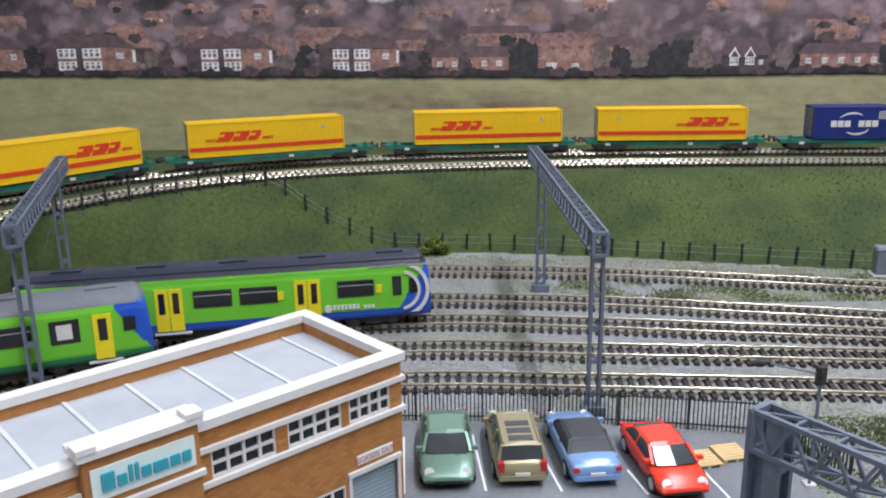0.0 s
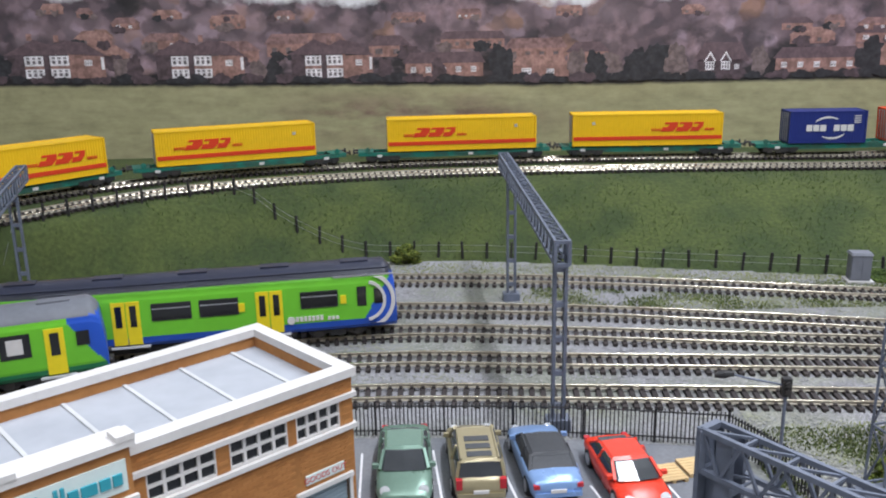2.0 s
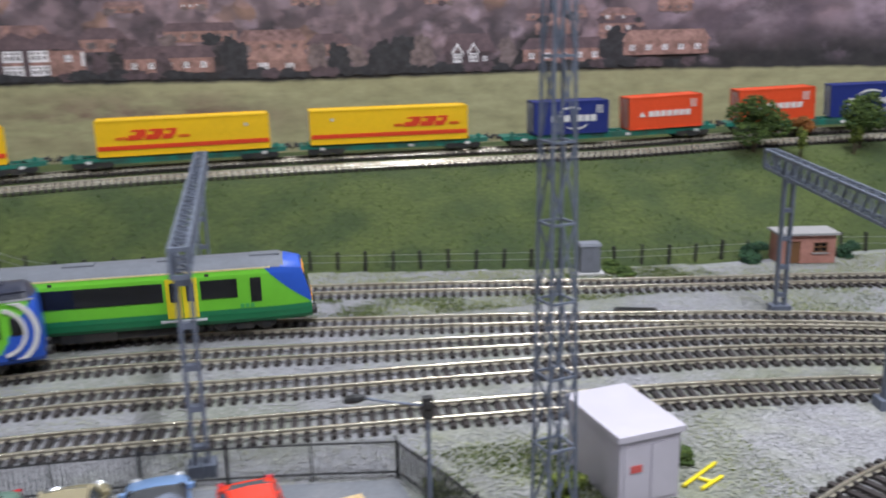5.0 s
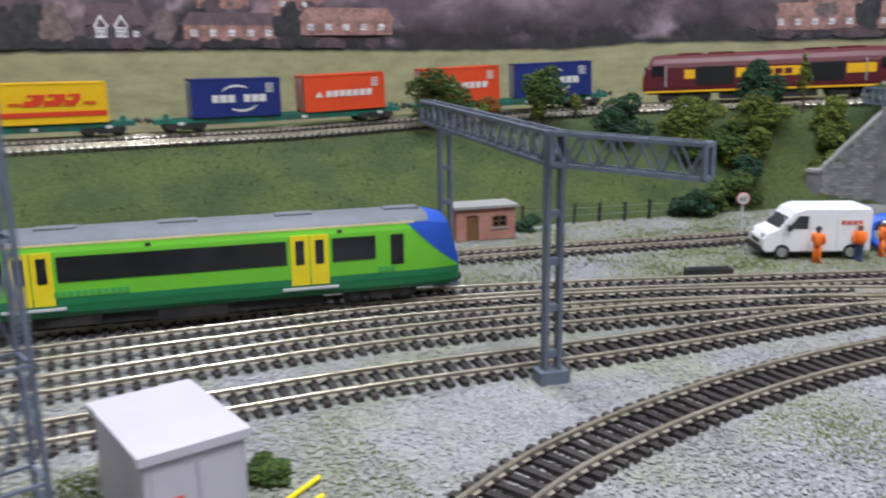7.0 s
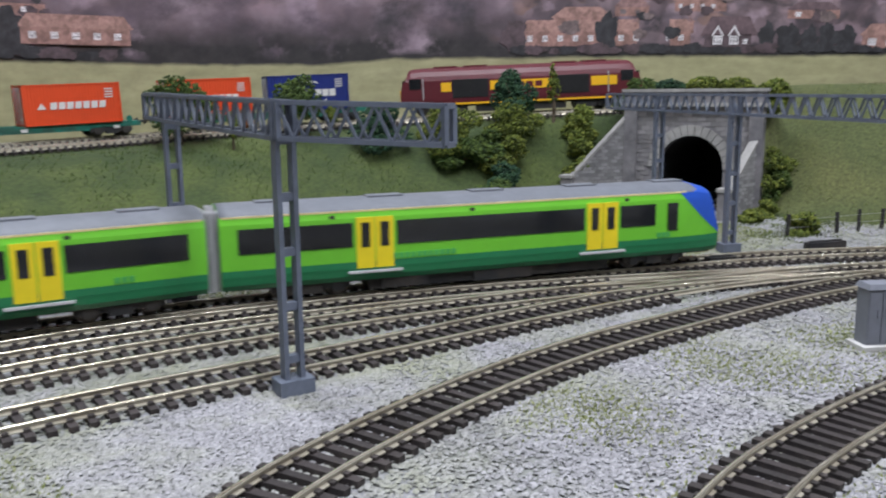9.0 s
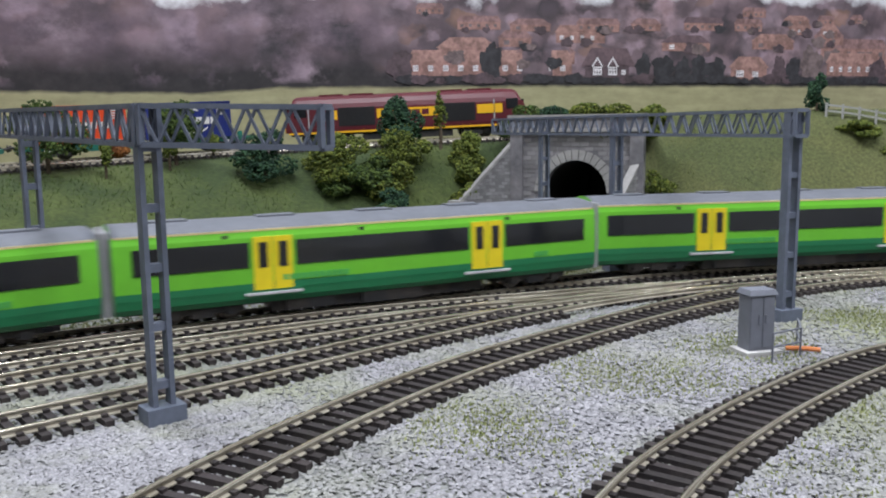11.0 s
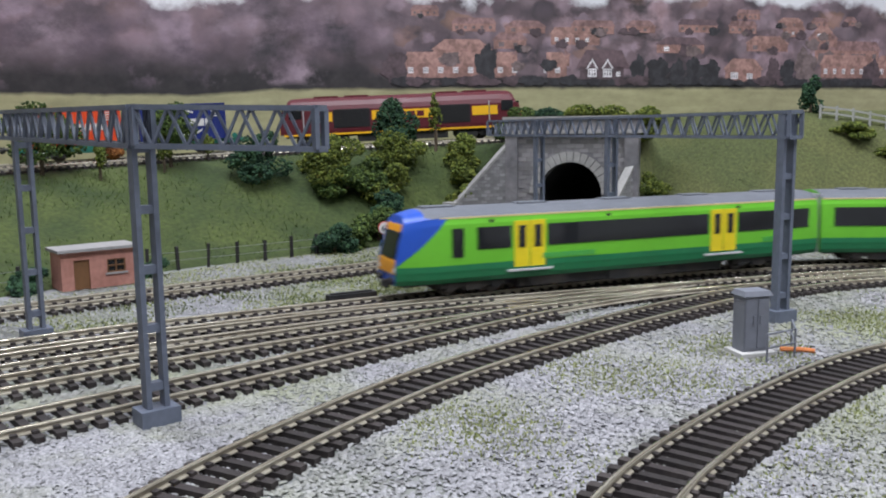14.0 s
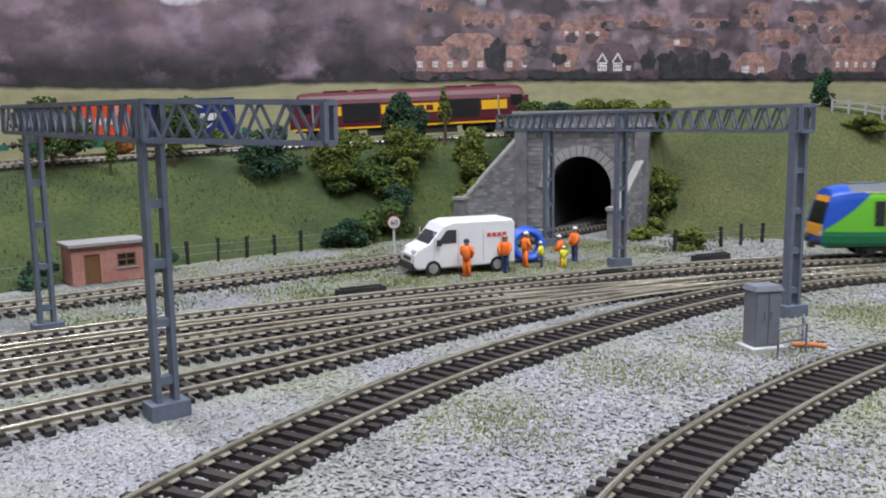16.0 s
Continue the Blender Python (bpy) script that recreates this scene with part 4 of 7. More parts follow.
disc(bm, (60, -17.8, 16.6), (0, 1, 0), 2.6, 0.9)
part("operator_lettering", bm, M_WHITE, sp, "white operator lettering as plain bars")
for d in (33.5, 98):
    bm = bmesh.new()
    box(bm, 129 - d - 3.4, 129 - d + 0.4, -18.2, -17.3, 25.5, 31)
    part("notice_panel", bm, M_YELLOW, sp, "small yellow notice")


def second_windows(L, cab):
    h = L / 2
    f = cab * h

    def at(d, w):
        a = f - cab * d
        return min(a, a - cab * w), max(a, a - cab * w)

    return [(*at(9, 7), 25, 33.5, "cabdoor"), (*at(22, 11), 9.5, 37, "door"), (*at(44, 8.5), 24.5, 33.5, "white"), (*at(40, 16), 22, 36, "cabdoor"), (*at(66, 30), 24.5, 35, "framed"), (*at(104, 40), 24.5, 35, "framed")]


def second_paint(z, e, end, y):
    if z > 42:
        return 3
    if end or (e < 20 and z > 10 + e * 1.4):
        return 2
    return 1 if z < 12.5 else 0


SECOND = {"name": "second", "group": "parked green multiple units", "nose": 9, "pinch": 0.1, "rake": 2.5, "dome": 0.9, "drop": 0.2, "roof": M_ROOFGREY, "paint": second_paint, "windows": second_windows}
un = coach("parked green coach with blue cab end and grey roof", 262, 1, SECOND, 180)
un.matrix_basis = rail_pose(T2, 747 - 131, 180, RAIL_TOP)

# ---- container train on the upper line ----
M_WAGON = material("wagon_green", (0.012, 0.16, 0.12), 0.5, 0, 0.2, 300, second=(0.03, 0.10, 0.075), patch=80)
M_BOXYEL = material("container_yellow", (0.82, 0.49, 0.010), 0.42, 0, 0.05, 200)
M_BOXRED = material("container_red", (0.72, 0.075, 0.02), 0.42, 0, 0.06, 200)
M_BOXBLUE = material("container_navy", (0.012, 0.025, 0.17), 0.45, 0, 0.08, 200)
M_LOGORED = material("logo_red", (0.66, 0.045, 0.01), 0.5, 0, 0.05, 300)


def wagon(s0, s1, label):
    """A flat container wagon between two arc lengths."""
    L = s1 - s0
    w = thing("container_wagon", label, "railway wagon", group="container train wagons")
    w.matrix_basis = rail_pose(UPB, (s0 + s1) / 2, L - 60, lambda q: up_z(q) + RAIL_TOP)
    bm = bmesh.new()
    for y in (-12, 12):
        box(bm, -L / 2, L / 2, y - 1.5, y + 1.5, 8.5, 12)
    n = int(L / 14)
    for k in range(n + 1):
        x = -L / 2 + 1 + (L - 2) * k / n
        box(bm, x - 1, x + 1, -11, 11, 9.5, 11.6)
    plate(bm, [(-L / 2 + 30, 9), (-L / 2 + 45, 6), (L / 2 - 45, 6), (L / 2 - 30, 9)], -13.2, -11.8)
    plate(bm, [(-L / 2 + 30, 9), (-L / 2 + 45, 6), (L / 2 - 45, 6), (L / 2 - 30, 9)], 11.8, 13.2)
    for x in (-L / 2, L / 2 - 16):
        box(bm, x, x + 16, -13, 13, 9, 12.6)
    part("underframe", bm, M_WAGON, w)
    for k in (-1, 1):
        bogie(w, k * (L / 2 - 26), 24)
        for y in (-9, 9):
            bm = bmesh.new()
            disc(bm, (k * (L / 2 + 2.5), y, 12), (1, 0, 0), 1.1, 5)
            disc(bm, (k * (L / 2 + 5), y, 12), (1, 0, 0), 2.7, 0.9)
            part("buffer", bm, M_BLACK, w)
        bm = bmesh.new()
        disc(bm, (k * (L / 2 - 10), -13.6, 15), (0, 1, 0), 2.6, 0.8)
        beam(bm, (k * (L / 2 - 10), -13.2, 11), (k * (L / 2 - 10), -13.2, 15), 0.7)
        part("brake_wheel", bm, M_WAGON, w)
    for x in (-L / 2 + 20, L * 0.07, L / 2 - 24):
        bm = bmesh.new()
        box(bm, x, x + 5, -14.1, -13.4, 7.2, 9.8)
        part("data_panel", bm, M_WHITE, w, "small white data panel")
    return w


def container(s, L, mat, kind, label, flip=1):
    """A corrugated steel box with posts, corner castings and plain-shape livery."""
    c = thing("shipping_container", label, "shipping container", group="containers on the train")
    c.matrix_basis = rail_pose(UPB, s, L * 0.8, lambda q: up_z(q) + RAIL_TOP + 12.7)
    h, w = 33.5, 31.5
    bm = bmesh.new()
    n = int(L / 2.6)
    wave = []
    for k in range(n):
        x = -L / 2 + 1.4 + (L - 2.8) * k / n
        wave += [(x, 0.55), (x + 0.5, 0.3), (x + 1.5, 0.3), (x + 2.0, 0.55)]
    skin = [(x, -w / 2 + o) for x, o in wave] + [(-x, w / 2 - o) for x, o in wave]
    prism(bm, skin, 0.8, h - 0.5)
    body = part("body", bm, mat, c)
    bm = bmesh.new()
    for x in (-1, 1):
        for y in (-1, 1):
            box(bm, x * (L / 2 - 0.9) - 0.9, x * (L / 2 - 0.9) + 0.9, y * (w / 2 - 0.9) - 0.9, y * (w / 2 - 0.9) + 0.9, 0, h)
    for z in (0.7, h - 0.7):
        for y in (-1, 1):
            beam(bm, (-L / 2, y * (w / 2 - 0.6), z), (L / 2, y * (w / 2 - 0.6), z), 1.2)
        for x in (-1, 1):
            beam(bm, (x * (L / 2 - 0.6), -w / 2, z), (x * (L / 2 - 0.6), w / 2, z), 1.2)
    part("frame", bm, mat, c)
    yf = -w / 2 - 0.12
    if kind == "yellow":
        bm = bmesh.new()
        box(bm, -L / 2 + 1, L / 2 - 1, yf, -w / 2 + 0.5, 6.0, 10.0)
        part("red_stripe", bm, M_LOGORED, c, "red stripe")
        bm = bmesh.new()
        x = flip * L * 0.225 if flip > 0 else -L * 0.19
        for k, wd in ((0, 15), (1, 15), (2, 11)):
            a = x - 22 + k * 15.4
            plate(bm, [(a, 14.6), (a + wd - 2, 14.6), (a + wd + 2.6, 19.6), (a + wd + 3.4, 24.2), (a + 5.0, 24.2), (a + 3.8, 22.2), (a + 9.5, 22.2), (a + 7.6, 19.2), (a + 2.4, 19.2)], yf, -w / 2 + 0.4)
        for k in range(2):
            plate(bm, [(x - 32, 15.4 + k * 1.5), (x - 22, 15.4 + k * 1.5), (x - 21.4, 16.2 + k * 1.5), (x - 31.4, 16.2 + k * 1.5)], yf, -w / 2 + 0.4)
            plate(bm, [(x + 24, 15.4 + k * 1.5), (x + 34, 15.4 + k * 1.5), (x + 34.6, 16.2 + k * 1.5), (x + 24.6, 16.2 + k * 1.5)], yf, -w / 2 + 0.4)
        part("logo", bm, M_LOGORED, c, "red slanted logo shapes")
        bm = bmesh.new()
        box(bm, -flip * L * 0.36 - 1.6, -flip * L * 0.36 + 1.6, yf, -w / 2 + 0.4, 22.6, 25.6)
        part("small_placard", bm, M_SILVER, c)
    else:
        bm = bmesh.new()
        if kind == "navy":
            for k in range(7):
                if k != 3:
                    a = -22 + k * 7
                    box(bm, a, a + 5.9, yf, -w / 2 + 0.4, 12.6, 19.2)
            for sgn, cx, cz in ((1, 2, 16), (-1, 2, 16)):
                rings = []
                for q in np.linspace(35, 125, 12):
                    t = math.radians(q)
                    for_r = 1.0 + 1.0 * math.sin((q - 35) / 90 * math.pi)
                    px, pz = cx - sgn * 16 * math.cos(t) * 1.0 - sgn * 2, cz + sgn * 11 * math.sin(t)
                    rings.append([(px, yf, pz - for_r * 0.5), (px, yf, pz + for_r * 0.5), (px, -w / 2 + 0.4, pz + for_r * 0.5), (px, -w / 2 + 0.4, pz - for_r * 0.5)])
                loft(bm, rings)
        else:
            for k in range(7):
                a = -19 + k * 6.6
                plate(bm, [(a, 12.8), (a + 5.2, 12.8), (a + 6.0, 18.6), (a + 0.8, 18.6)], yf, -w / 2 + 0.4)
            plate(bm, [(-29, 13.2), (-22, 13.2), (-25.5, 18.4)], yf, -w / 2 + 0.4)
        for k in range(4):
            box(bm, 26, 33, yf, -w / 2 + 0.4, 21 + k * 2.2, 22.0 + k * 2.2)
        part("logo", bm, M_WHITE, c, "white logo bars")
    for k in range(4):
        bm = bmesh.new()
        beam(bm, (-L / 2 - 0.4, -9 + 6 * k, 2), (-L / 2 - 0.4, -9 + 6 * k, h - 2), 0.7)
        part("door_bar", bm, M_SILVER, c)
    return c


WAGONS = [(422, 624), (640, 852), (868, 1072), (1086, 1276), (1292, 1522), (1537, 1742)]
for a, b in WAGONS:
    wagon(a, b, "green bogie container flat wagon on the upper line")
for s, flip in ((530, 1), (741, -1), (978, -1), (1176, 1)):
    container(s, 158, M_BOXYEL, "yellow", "long yellow container with red stripe and logo shapes", flip)
container(1364, 79, M_BOXBLUE, "navy", "short navy blue container with white logo bars")
container(1466, 79, M_BOXRED, "red", "short red container with white logo bars")
container(1587, 79, M_BOXRED, "red", "short red container with white logo bars")
container(1685, 79, M_BOXBLUE, "navy", "short navy blue container with white logo bars")

# ---- maroon and yellow freight locomotive ----
M_MAROON = material("loco_maroon", (0.105, 0.012, 0.02), 0.42, 0, 0.1, 200)
M_GOLD = material("loco_yellow_band", (0.85, 0.46, 0.015), 0.45, 0, 0.06, 200)
M_GRILLE = material("grille_black", (0.012, 0.012, 0.014), 0.6, 0, 0.3, 600)
loco = thing("diesel_locomotive", "maroon diesel freight locomotive with broad yellow band", "locomotive")
loco.matrix_basis = rail_pose(UPB, 1903, 160, lambda q: up_z(q) + RAIL_TOP)
bm = bmesh.new()
half_sec = [(0, 12), (16.4, 12), (16.8, 15), (16.8, 24), (16.8, 34.5), (15.6, 39), (13.0, 43.5), (8.5, 46.5), (0, 47.6)]
sec = half_sec + [(-y, z) for y, z in half_sec[-2:0:-1]]
rings = []
for x, dz, k in ((-121, 0.0, 1), (-117, 0.5, 0.55), (-111, 0.9, 0.15), (-100, 1, 0), (-60, 1, 0), (0, 1, 0), (60, 1, 0), (100, 1, 0), (111, 0.9, 0.15), (117, 0.5, 0.55), (121, 0, 1)):
    rings.append([(x - (math.copysign(1, x) * k * max(0, z - 26) * 0.35), y * (1 - 0.06 * k), z - (0 if z < 35 else k * 5)) for y, z in sec])
loft(bm, rings)
for f in bm.faces:
    m = f.calc_center_median()
    f.material_index = 0
lb = part("body", bm, M_MAROON, loco)
for y in (-1, 1):
    ya, yb = sorted((y * 16.4, y * 17.15))
    for a, b in ((-80, -70), (-31, 31), (70, 96)):
        bm = bmesh.new()
        box(bm, a, b, ya, yb, 23.5, 32.5)
        part("yellow_band", bm, M_GOLD, lb, "yellow side band")
    for a, b in ((-69, -33), (33, 68)):
        bm = bmesh.new()
        box(bm, a, b, ya, yb, 17, 35)
        for k in range(9):
            zz = 18 + k * 1.9
            box(bm, a + 1, b - 1, min(y * 17.1, y * 17.5), max(y * 17.1, y * 17.5), zz, zz + 0.8)
        part("side_grille", bm, M_GRILLE, lb)
    bm = bmesh.new()
    for k in range(5):
        box(bm, -22 + k * 9, -15 + k * 9, min(y * 17, y * 17.35), max(y * 17, y * 17.35), 25.2, 30.5)
    part("lettering", bm, M_MAROON, lb, "maroon lettering as plain bars")
    for x in (-106, 106):
        bm = bmesh.new()
        box(bm, x - 6, x + 6, ya, yb, 27, 37)
        part("cab_window", bm, M_GLASS, lb)
        bm = bmesh.new()
        box(bm, x - 6 - 6 * math.copysign(1, x) * 2.2, x - 6 - 6 * math.copysign(1, x) * 2.2 + 1.2, ya, yb, 16, 37)
        part("cab_door_rail", bm, M_SILVER, lb)
    bm = bmesh.new()
    box(bm, -118, 118, min(y * 15.5, y * 16.9), max(y * 15.5, y * 16.9), 10.4, 12.2)
    part("solebar", bm, M_GOLD, loco, "yellow solebar line")
bm = bmesh.new()
box(bm, -45, 45, -14, 14, 2.5, 11)
box(bm, -116, 116, -12, 12, 8.5, 12)
part("fuel_tank", bm, M_BLACK, loco)
for k in (-1, 1):
    for dx in (-20, 20):
        bogie(loco, k * 80 + dx * 0.5, 20)
    bm = bmesh.new()
    ex = k * 119.5
    box(bm, min(ex, ex + k * 2.0), max(ex, ex + k * 2.0), -15, 15, 12.5, 26)
    part("yellow_end", bm, M_GOLD, loco, "yellow warning end")
    bm = bmesh.new()
    box(bm, min(k * 116, k * 119), max(k * 116, k * 119), -13.5, 13.5, 28, 36)
    part("windscreen", bm, M_GLASS, loco)
for x in (-75, -45, 45, 75):
    bm = bmesh.new()
    box(bm, x - 12, x + 12, -7, 7, 46, 48.6)
    soften(bm, 0.4)
    part("roof_fan_housing", bm, M_MAROON, loco)
# ---- factory building with flat roof ----
M_BRICK = material("orange_brick", (0.42, 0.185, 0.055), 0.85, 0, 0.14, 260, 0.0001, second=(0.36, 0.15, 0.045), patch=30)
M_ROOFFELT = material("pale_grey_roof", (0.39, 0.41, 0.45), 0.75, 0, 0.05, 120, second=(0.35, 0.37, 0.41), patch=25)
M_SEAM = material("pale_roof_seam", (0.56, 0.57, 0.58), 0.6, 0, 0.08, 200)
M_SHUTTER = material("shutter_blue_grey", (0.30, 0.38, 0.43), 0.55, 0, 0.08, 200)
M_SIGNPALE = material("sign_pale", (0.66, 0.76, 0.74), 0.5, 0, 0.04, 200)
M_TEAL = material("sign_teal", (0.03, 0.32, 0.40), 0.5, 0, 0.08, 200)
M_SIGNRED = material("sign_red", (0.55, 0.09, 0.08), 0.6, 0, 0.1, 200)
factory = thing("factory_building", "orange brick flat-roofed factory with white copings and metal windows", "building", (-36, 321, 0, 42.9))
FL, FD, FH = 226.0, 71.0, 70.0  # length, depth, wall height; local x runs back from the corner as -u, y goes into the depth
HOLES = [(6.5, 27, 49.6, 61.2), (31, 55.5, 49.6, 61.2), (61, 87, 49.6, 61.2), (3.5, 27.5, 0, 26.5), (30.5, 56, 10, 24), (61, 87, 10, 24), (98, 106, 42, 56), (112, 124, 42, 56), (136, 160, 49.6, 61.2), (166, 190, 49.6, 61.2), (196, 220, 49.6, 61.2)]


def wall_with_holes(bm, u0, u1, z0, z1, holes, y0, y1):
    us = sorted({u0, u1, *[v for h in holes for v in h[:2]]})
    zs = sorted({z0, z1, *[v for h in holes for v in h[2:]]})
    for a, b in zip(us, us[1:]):
        for c, d in zip(zs, zs[1:]):
            mu, mz = (a + b) / 2, (c + d) / 2
            if not any(h[0] < mu < h[1] and h[2] < mz < h[3] for h in holes):
                box(bm, -b, -a, y0, y1, c, d)


bm = bmesh.new()
wall_with_holes(bm, 0, FL, 0, FH, HOLES, 0, 4)
front = part("front_wall", bm, M_BRICK, factory)
bm = bmesh.new()
box(bm, -4, 0, 4, FD, 0, FH)
box(bm, -FL, -FL + 4, 4, FD, 0, FH)
box(bm, -FL + 4, -4, FD - 4, FD, 0, FH)
part("side_wall", bm, M_BRICK, factory)
bm = bmesh.new()
box(bm, -132, -93, -5, 4, 57, 76)
box(bm, -132, -93, -5, 0, 0, 57)
part("entrance_bay", bm, M_BRICK, factory)
bm = bmesh.new()
box(bm, -FL + 4, -4, 4, FD - 4, 63, 65)
roof = part("roof", bm, M_ROOFFELT, factory)
for k in range(9):
    bm = bmesh.new()
    x = -16 - k * 24.5
    box(bm, x - 0.8, x + 0.8, 4.5, FD - 4.5, 65, 65.7)
    soften(bm, 0.25)
    part("roof_seam", bm, M_SEAM, roof)
for a, b, c, d, z0, z1 in ((-93, 1.5, -1.5, 5.5, 70, 74), (-FL - 1.5, -132, -1.5, 5.5, 70, 74), (-4.5, 1.5, 5.5, FD - 5, 70, 74), (-FL - 1.5, -FL + 4.5, 5.5, FD - 5, 70, 74), (-FL - 1.5, 1.5, FD - 5, FD + 1.5, 70, 74),
                           (-133.5, -91.5, -6.5, 5.8, 76, 79), (-97.5, -91.3, -6.8, 0.5, 78.4, 81), (-133.7, -127.5, -6.8, 0.5, 78.4, 81)):
    bm = bmesh.new()
    box(bm, a, b, c, d, z0, z1 - 0.5)
    soften(bm, 0.9, 2)
    part("coping", bm, M_WHITE, factory, "white coping stone")
for z in (47.6, 61.2):
    for a, b in ((-93, 1.2), (-FL, -132)):
        bm = bmesh.new()
        box(bm, a, b, -1.6, 0, z, z + 2.0)
        soften(bm, 0.4)
        part("string_course", bm, M_WHITE, factory)
    bm = bmesh.new()
    box(bm, 0, 1.4, 0, FD, z, z + 2.0)
    part("string_course", bm, M_WHITE, factory)
bm = bmesh.new()
box(bm, -133, -92, -6.6, -5, 56.5, 58.5)
part("string_course", bm, M_WHITE, factory)
for u0, u1, z0, z1 in HOLES:
    bm = bmesh.new()
    if z0 == 0:
        k = 0
        while k < z1:
            box(bm, -u1, -u0, 1.5 if k % 2 < 1 else 1.9, 3.4, k, k + 1.0)
            k += 1.0
        part("roller_shutter", bm, M_SHUTTER, factory, "blue grey roller shutter")
        bm = bmesh.new()
        box(bm, -u1 - 1.8, -u0 + 1.8, -1.4, 0.5, z1, z1 + 2)
        for u in (u0 - 1.5, u1):
            box(bm, -u - 1.5, -u, -0.8, 1.5, 0, z1)
        part("door_surround", bm, M_WHITE, factory)
        continue
    y = -4.0 if 93 < u0 < 130 else 0.3
    box(bm, -u1, -u0, y + 0.8, y + 1.2, z0, z1)
    w = part("window", bm, M_GLASS, factory)
    bm = bmesh.new()
    n = 4 if u1 - u0 > 15 else 2
    for k in range(n + 1):
        x = -u1 + (u1 - u0) * k / n
        box(bm, max(-u1, x - 0.6), min(-u0, x + 0.6), y - 0.3, y + 0.8, z0, z1)
    for z in (z0, (z0 + z1) / 2 - 0.5, z1 - 1.1):
        box(bm, -u1, -u0, y - 0.25, y + 0.75, z, z + 1.1)
    part("window_frame", bm, M_WHITE, w, "white glazing bars")
    bm = bmesh.new()
    box(bm, -u1 + 0.5, -u0 - 0.5, y + 1.3, y + 8, z0 - 1, z0)
    part("window_sill", bm, M_ROOFFELT, w)
bm = bmesh.new()
box(bm, -130, -95, -5.8, -5.0, 61, 72)
sign = part("sign_board", bm, M_SIGNPALE, factory, "pale blue green name board")
bm = bmesh.new()
xs = -127.0
for wd, hh in ((4.2, 6.0), (3.0, 3.8), (1.2, 6.0), (1.2, 6.0), (3.2, 3.8), (5.0, 3.8), (3.4, 3.8), (3.0, 3.8)):
    box(bm, xs, xs + wd, -6.6, -5.7, 64, 64 + hh)
    xs += wd + 0.85
part("name_lettering", bm, M_TEAL, sign, "raised teal name shown as bars")
bm = bmesh.new()
box(bm, -24.5, -6, -0.7, 0.0, 30.5, 34.5)
gs = part("notice_board", bm, M_SIGNPALE, factory, "pale goods notice")


def lettering(text, size, mat, parent, m, depth=0.15):
    cu = bpy.data.curves.new("lettering", "FONT")
    cu.body, cu.size, cu.extrude, cu.align_x = text, size * MM, depth * MM, "CENTER"
    tmp = bpy.data.objects.new("tmp", cu)
    scene.collection.objects.link(tmp)
    dg = bpy.context.evaluated_depsgraph_get()
    me = bpy.data.meshes.new_from_object(tmp.evaluated_get(dg))
    bpy.data.objects.remove(tmp)
    me.materials.clear()
    me.materials.append(mat)
    ob = new("lettering", me)
    ob.parent = parent
    ob.matrix_basis = m
    return ob


lettering("GOODS OUT", 3.4, M_SIGNRED, gs, place(-15.2, -0.75, 31.4, 0, 90))
# bricks standing proud on the front, one by one above the upper windows
bm = bmesh.new()
box(bm, -1.9, 1.9, -0.22, 0.3, -0.62, 0.62)
BRICK = mesh_of("brick", bm, material("single_brick", (0.43, 0.18, 0.052), 0.85, 0, 0.1, 300, rand=0.16))
count = 0
for row in range(5):
    z = 63.9 + row * 1.5
    u = 2.4 + (2.1 if row % 2 else 0)
    while u < 91 and count < 110:
        b = new("brick", BRICK)
        b.parent = front
        b.matrix_basis = place(-u, 0, z)
        u += 4.25
        count += 1
verts, faces = [], []
for z0, z1, ua, ub in ((1, 46.5, 28.5, 92), (50, 61, 27.6, 30.4), (50, 61, 56.2, 60.4), (50, 61, 88, 92), (50, 61, 1, 6), (27, 46.5, 1, 28), (63.5, 69.5, 133, 225), (1, 47, 133, 225)):
    row, z = 0, z0 + 0.7
    while z + 0.6 < z1:
        u = ua + 2 + (2.1 if row % 2 else 0)
        while u + 1.9 < ub:
            if not any(h[0] - 2 < u < h[1] + 2 and h[2] - 0.8 < z < h[3] + 0.8 for h in HOLES) and not (5 < u < 26 and 29.5 < z < 35.5):
                k = len(verts)
                for px, py, pz in ((-1.9, -0.18, -0.62), (1.9, -0.18, -0.62), (1.9, -0.18, 0.62), (-1.9, -0.18, 0.62), (-1.9, 0.2, -0.62), (1.9, 0.2, -0.62), (1.9, 0.2, 0.62), (-1.9, 0.2, 0.62)):
                    verts.append((-u + px, py, z + pz))
                faces += [(k, k + 1, k + 2, k + 3), (k, k + 4, k + 5, k + 1), (k + 2, k + 6, k + 7, k + 3), (k + 1, k + 5, k + 6, k + 2), (k, k + 3, k + 7, k + 4)]
            u += 4.25
        row += 1
        z += 1.5
tagged(from_arrays("brickwork", verts, faces, island_material("brick_tones", [(0.36, 0.15, 0.045), (0.43, 0.185, 0.055), (0.47, 0.21, 0.065)], 0.85, 0.08), front), kind="stuff")

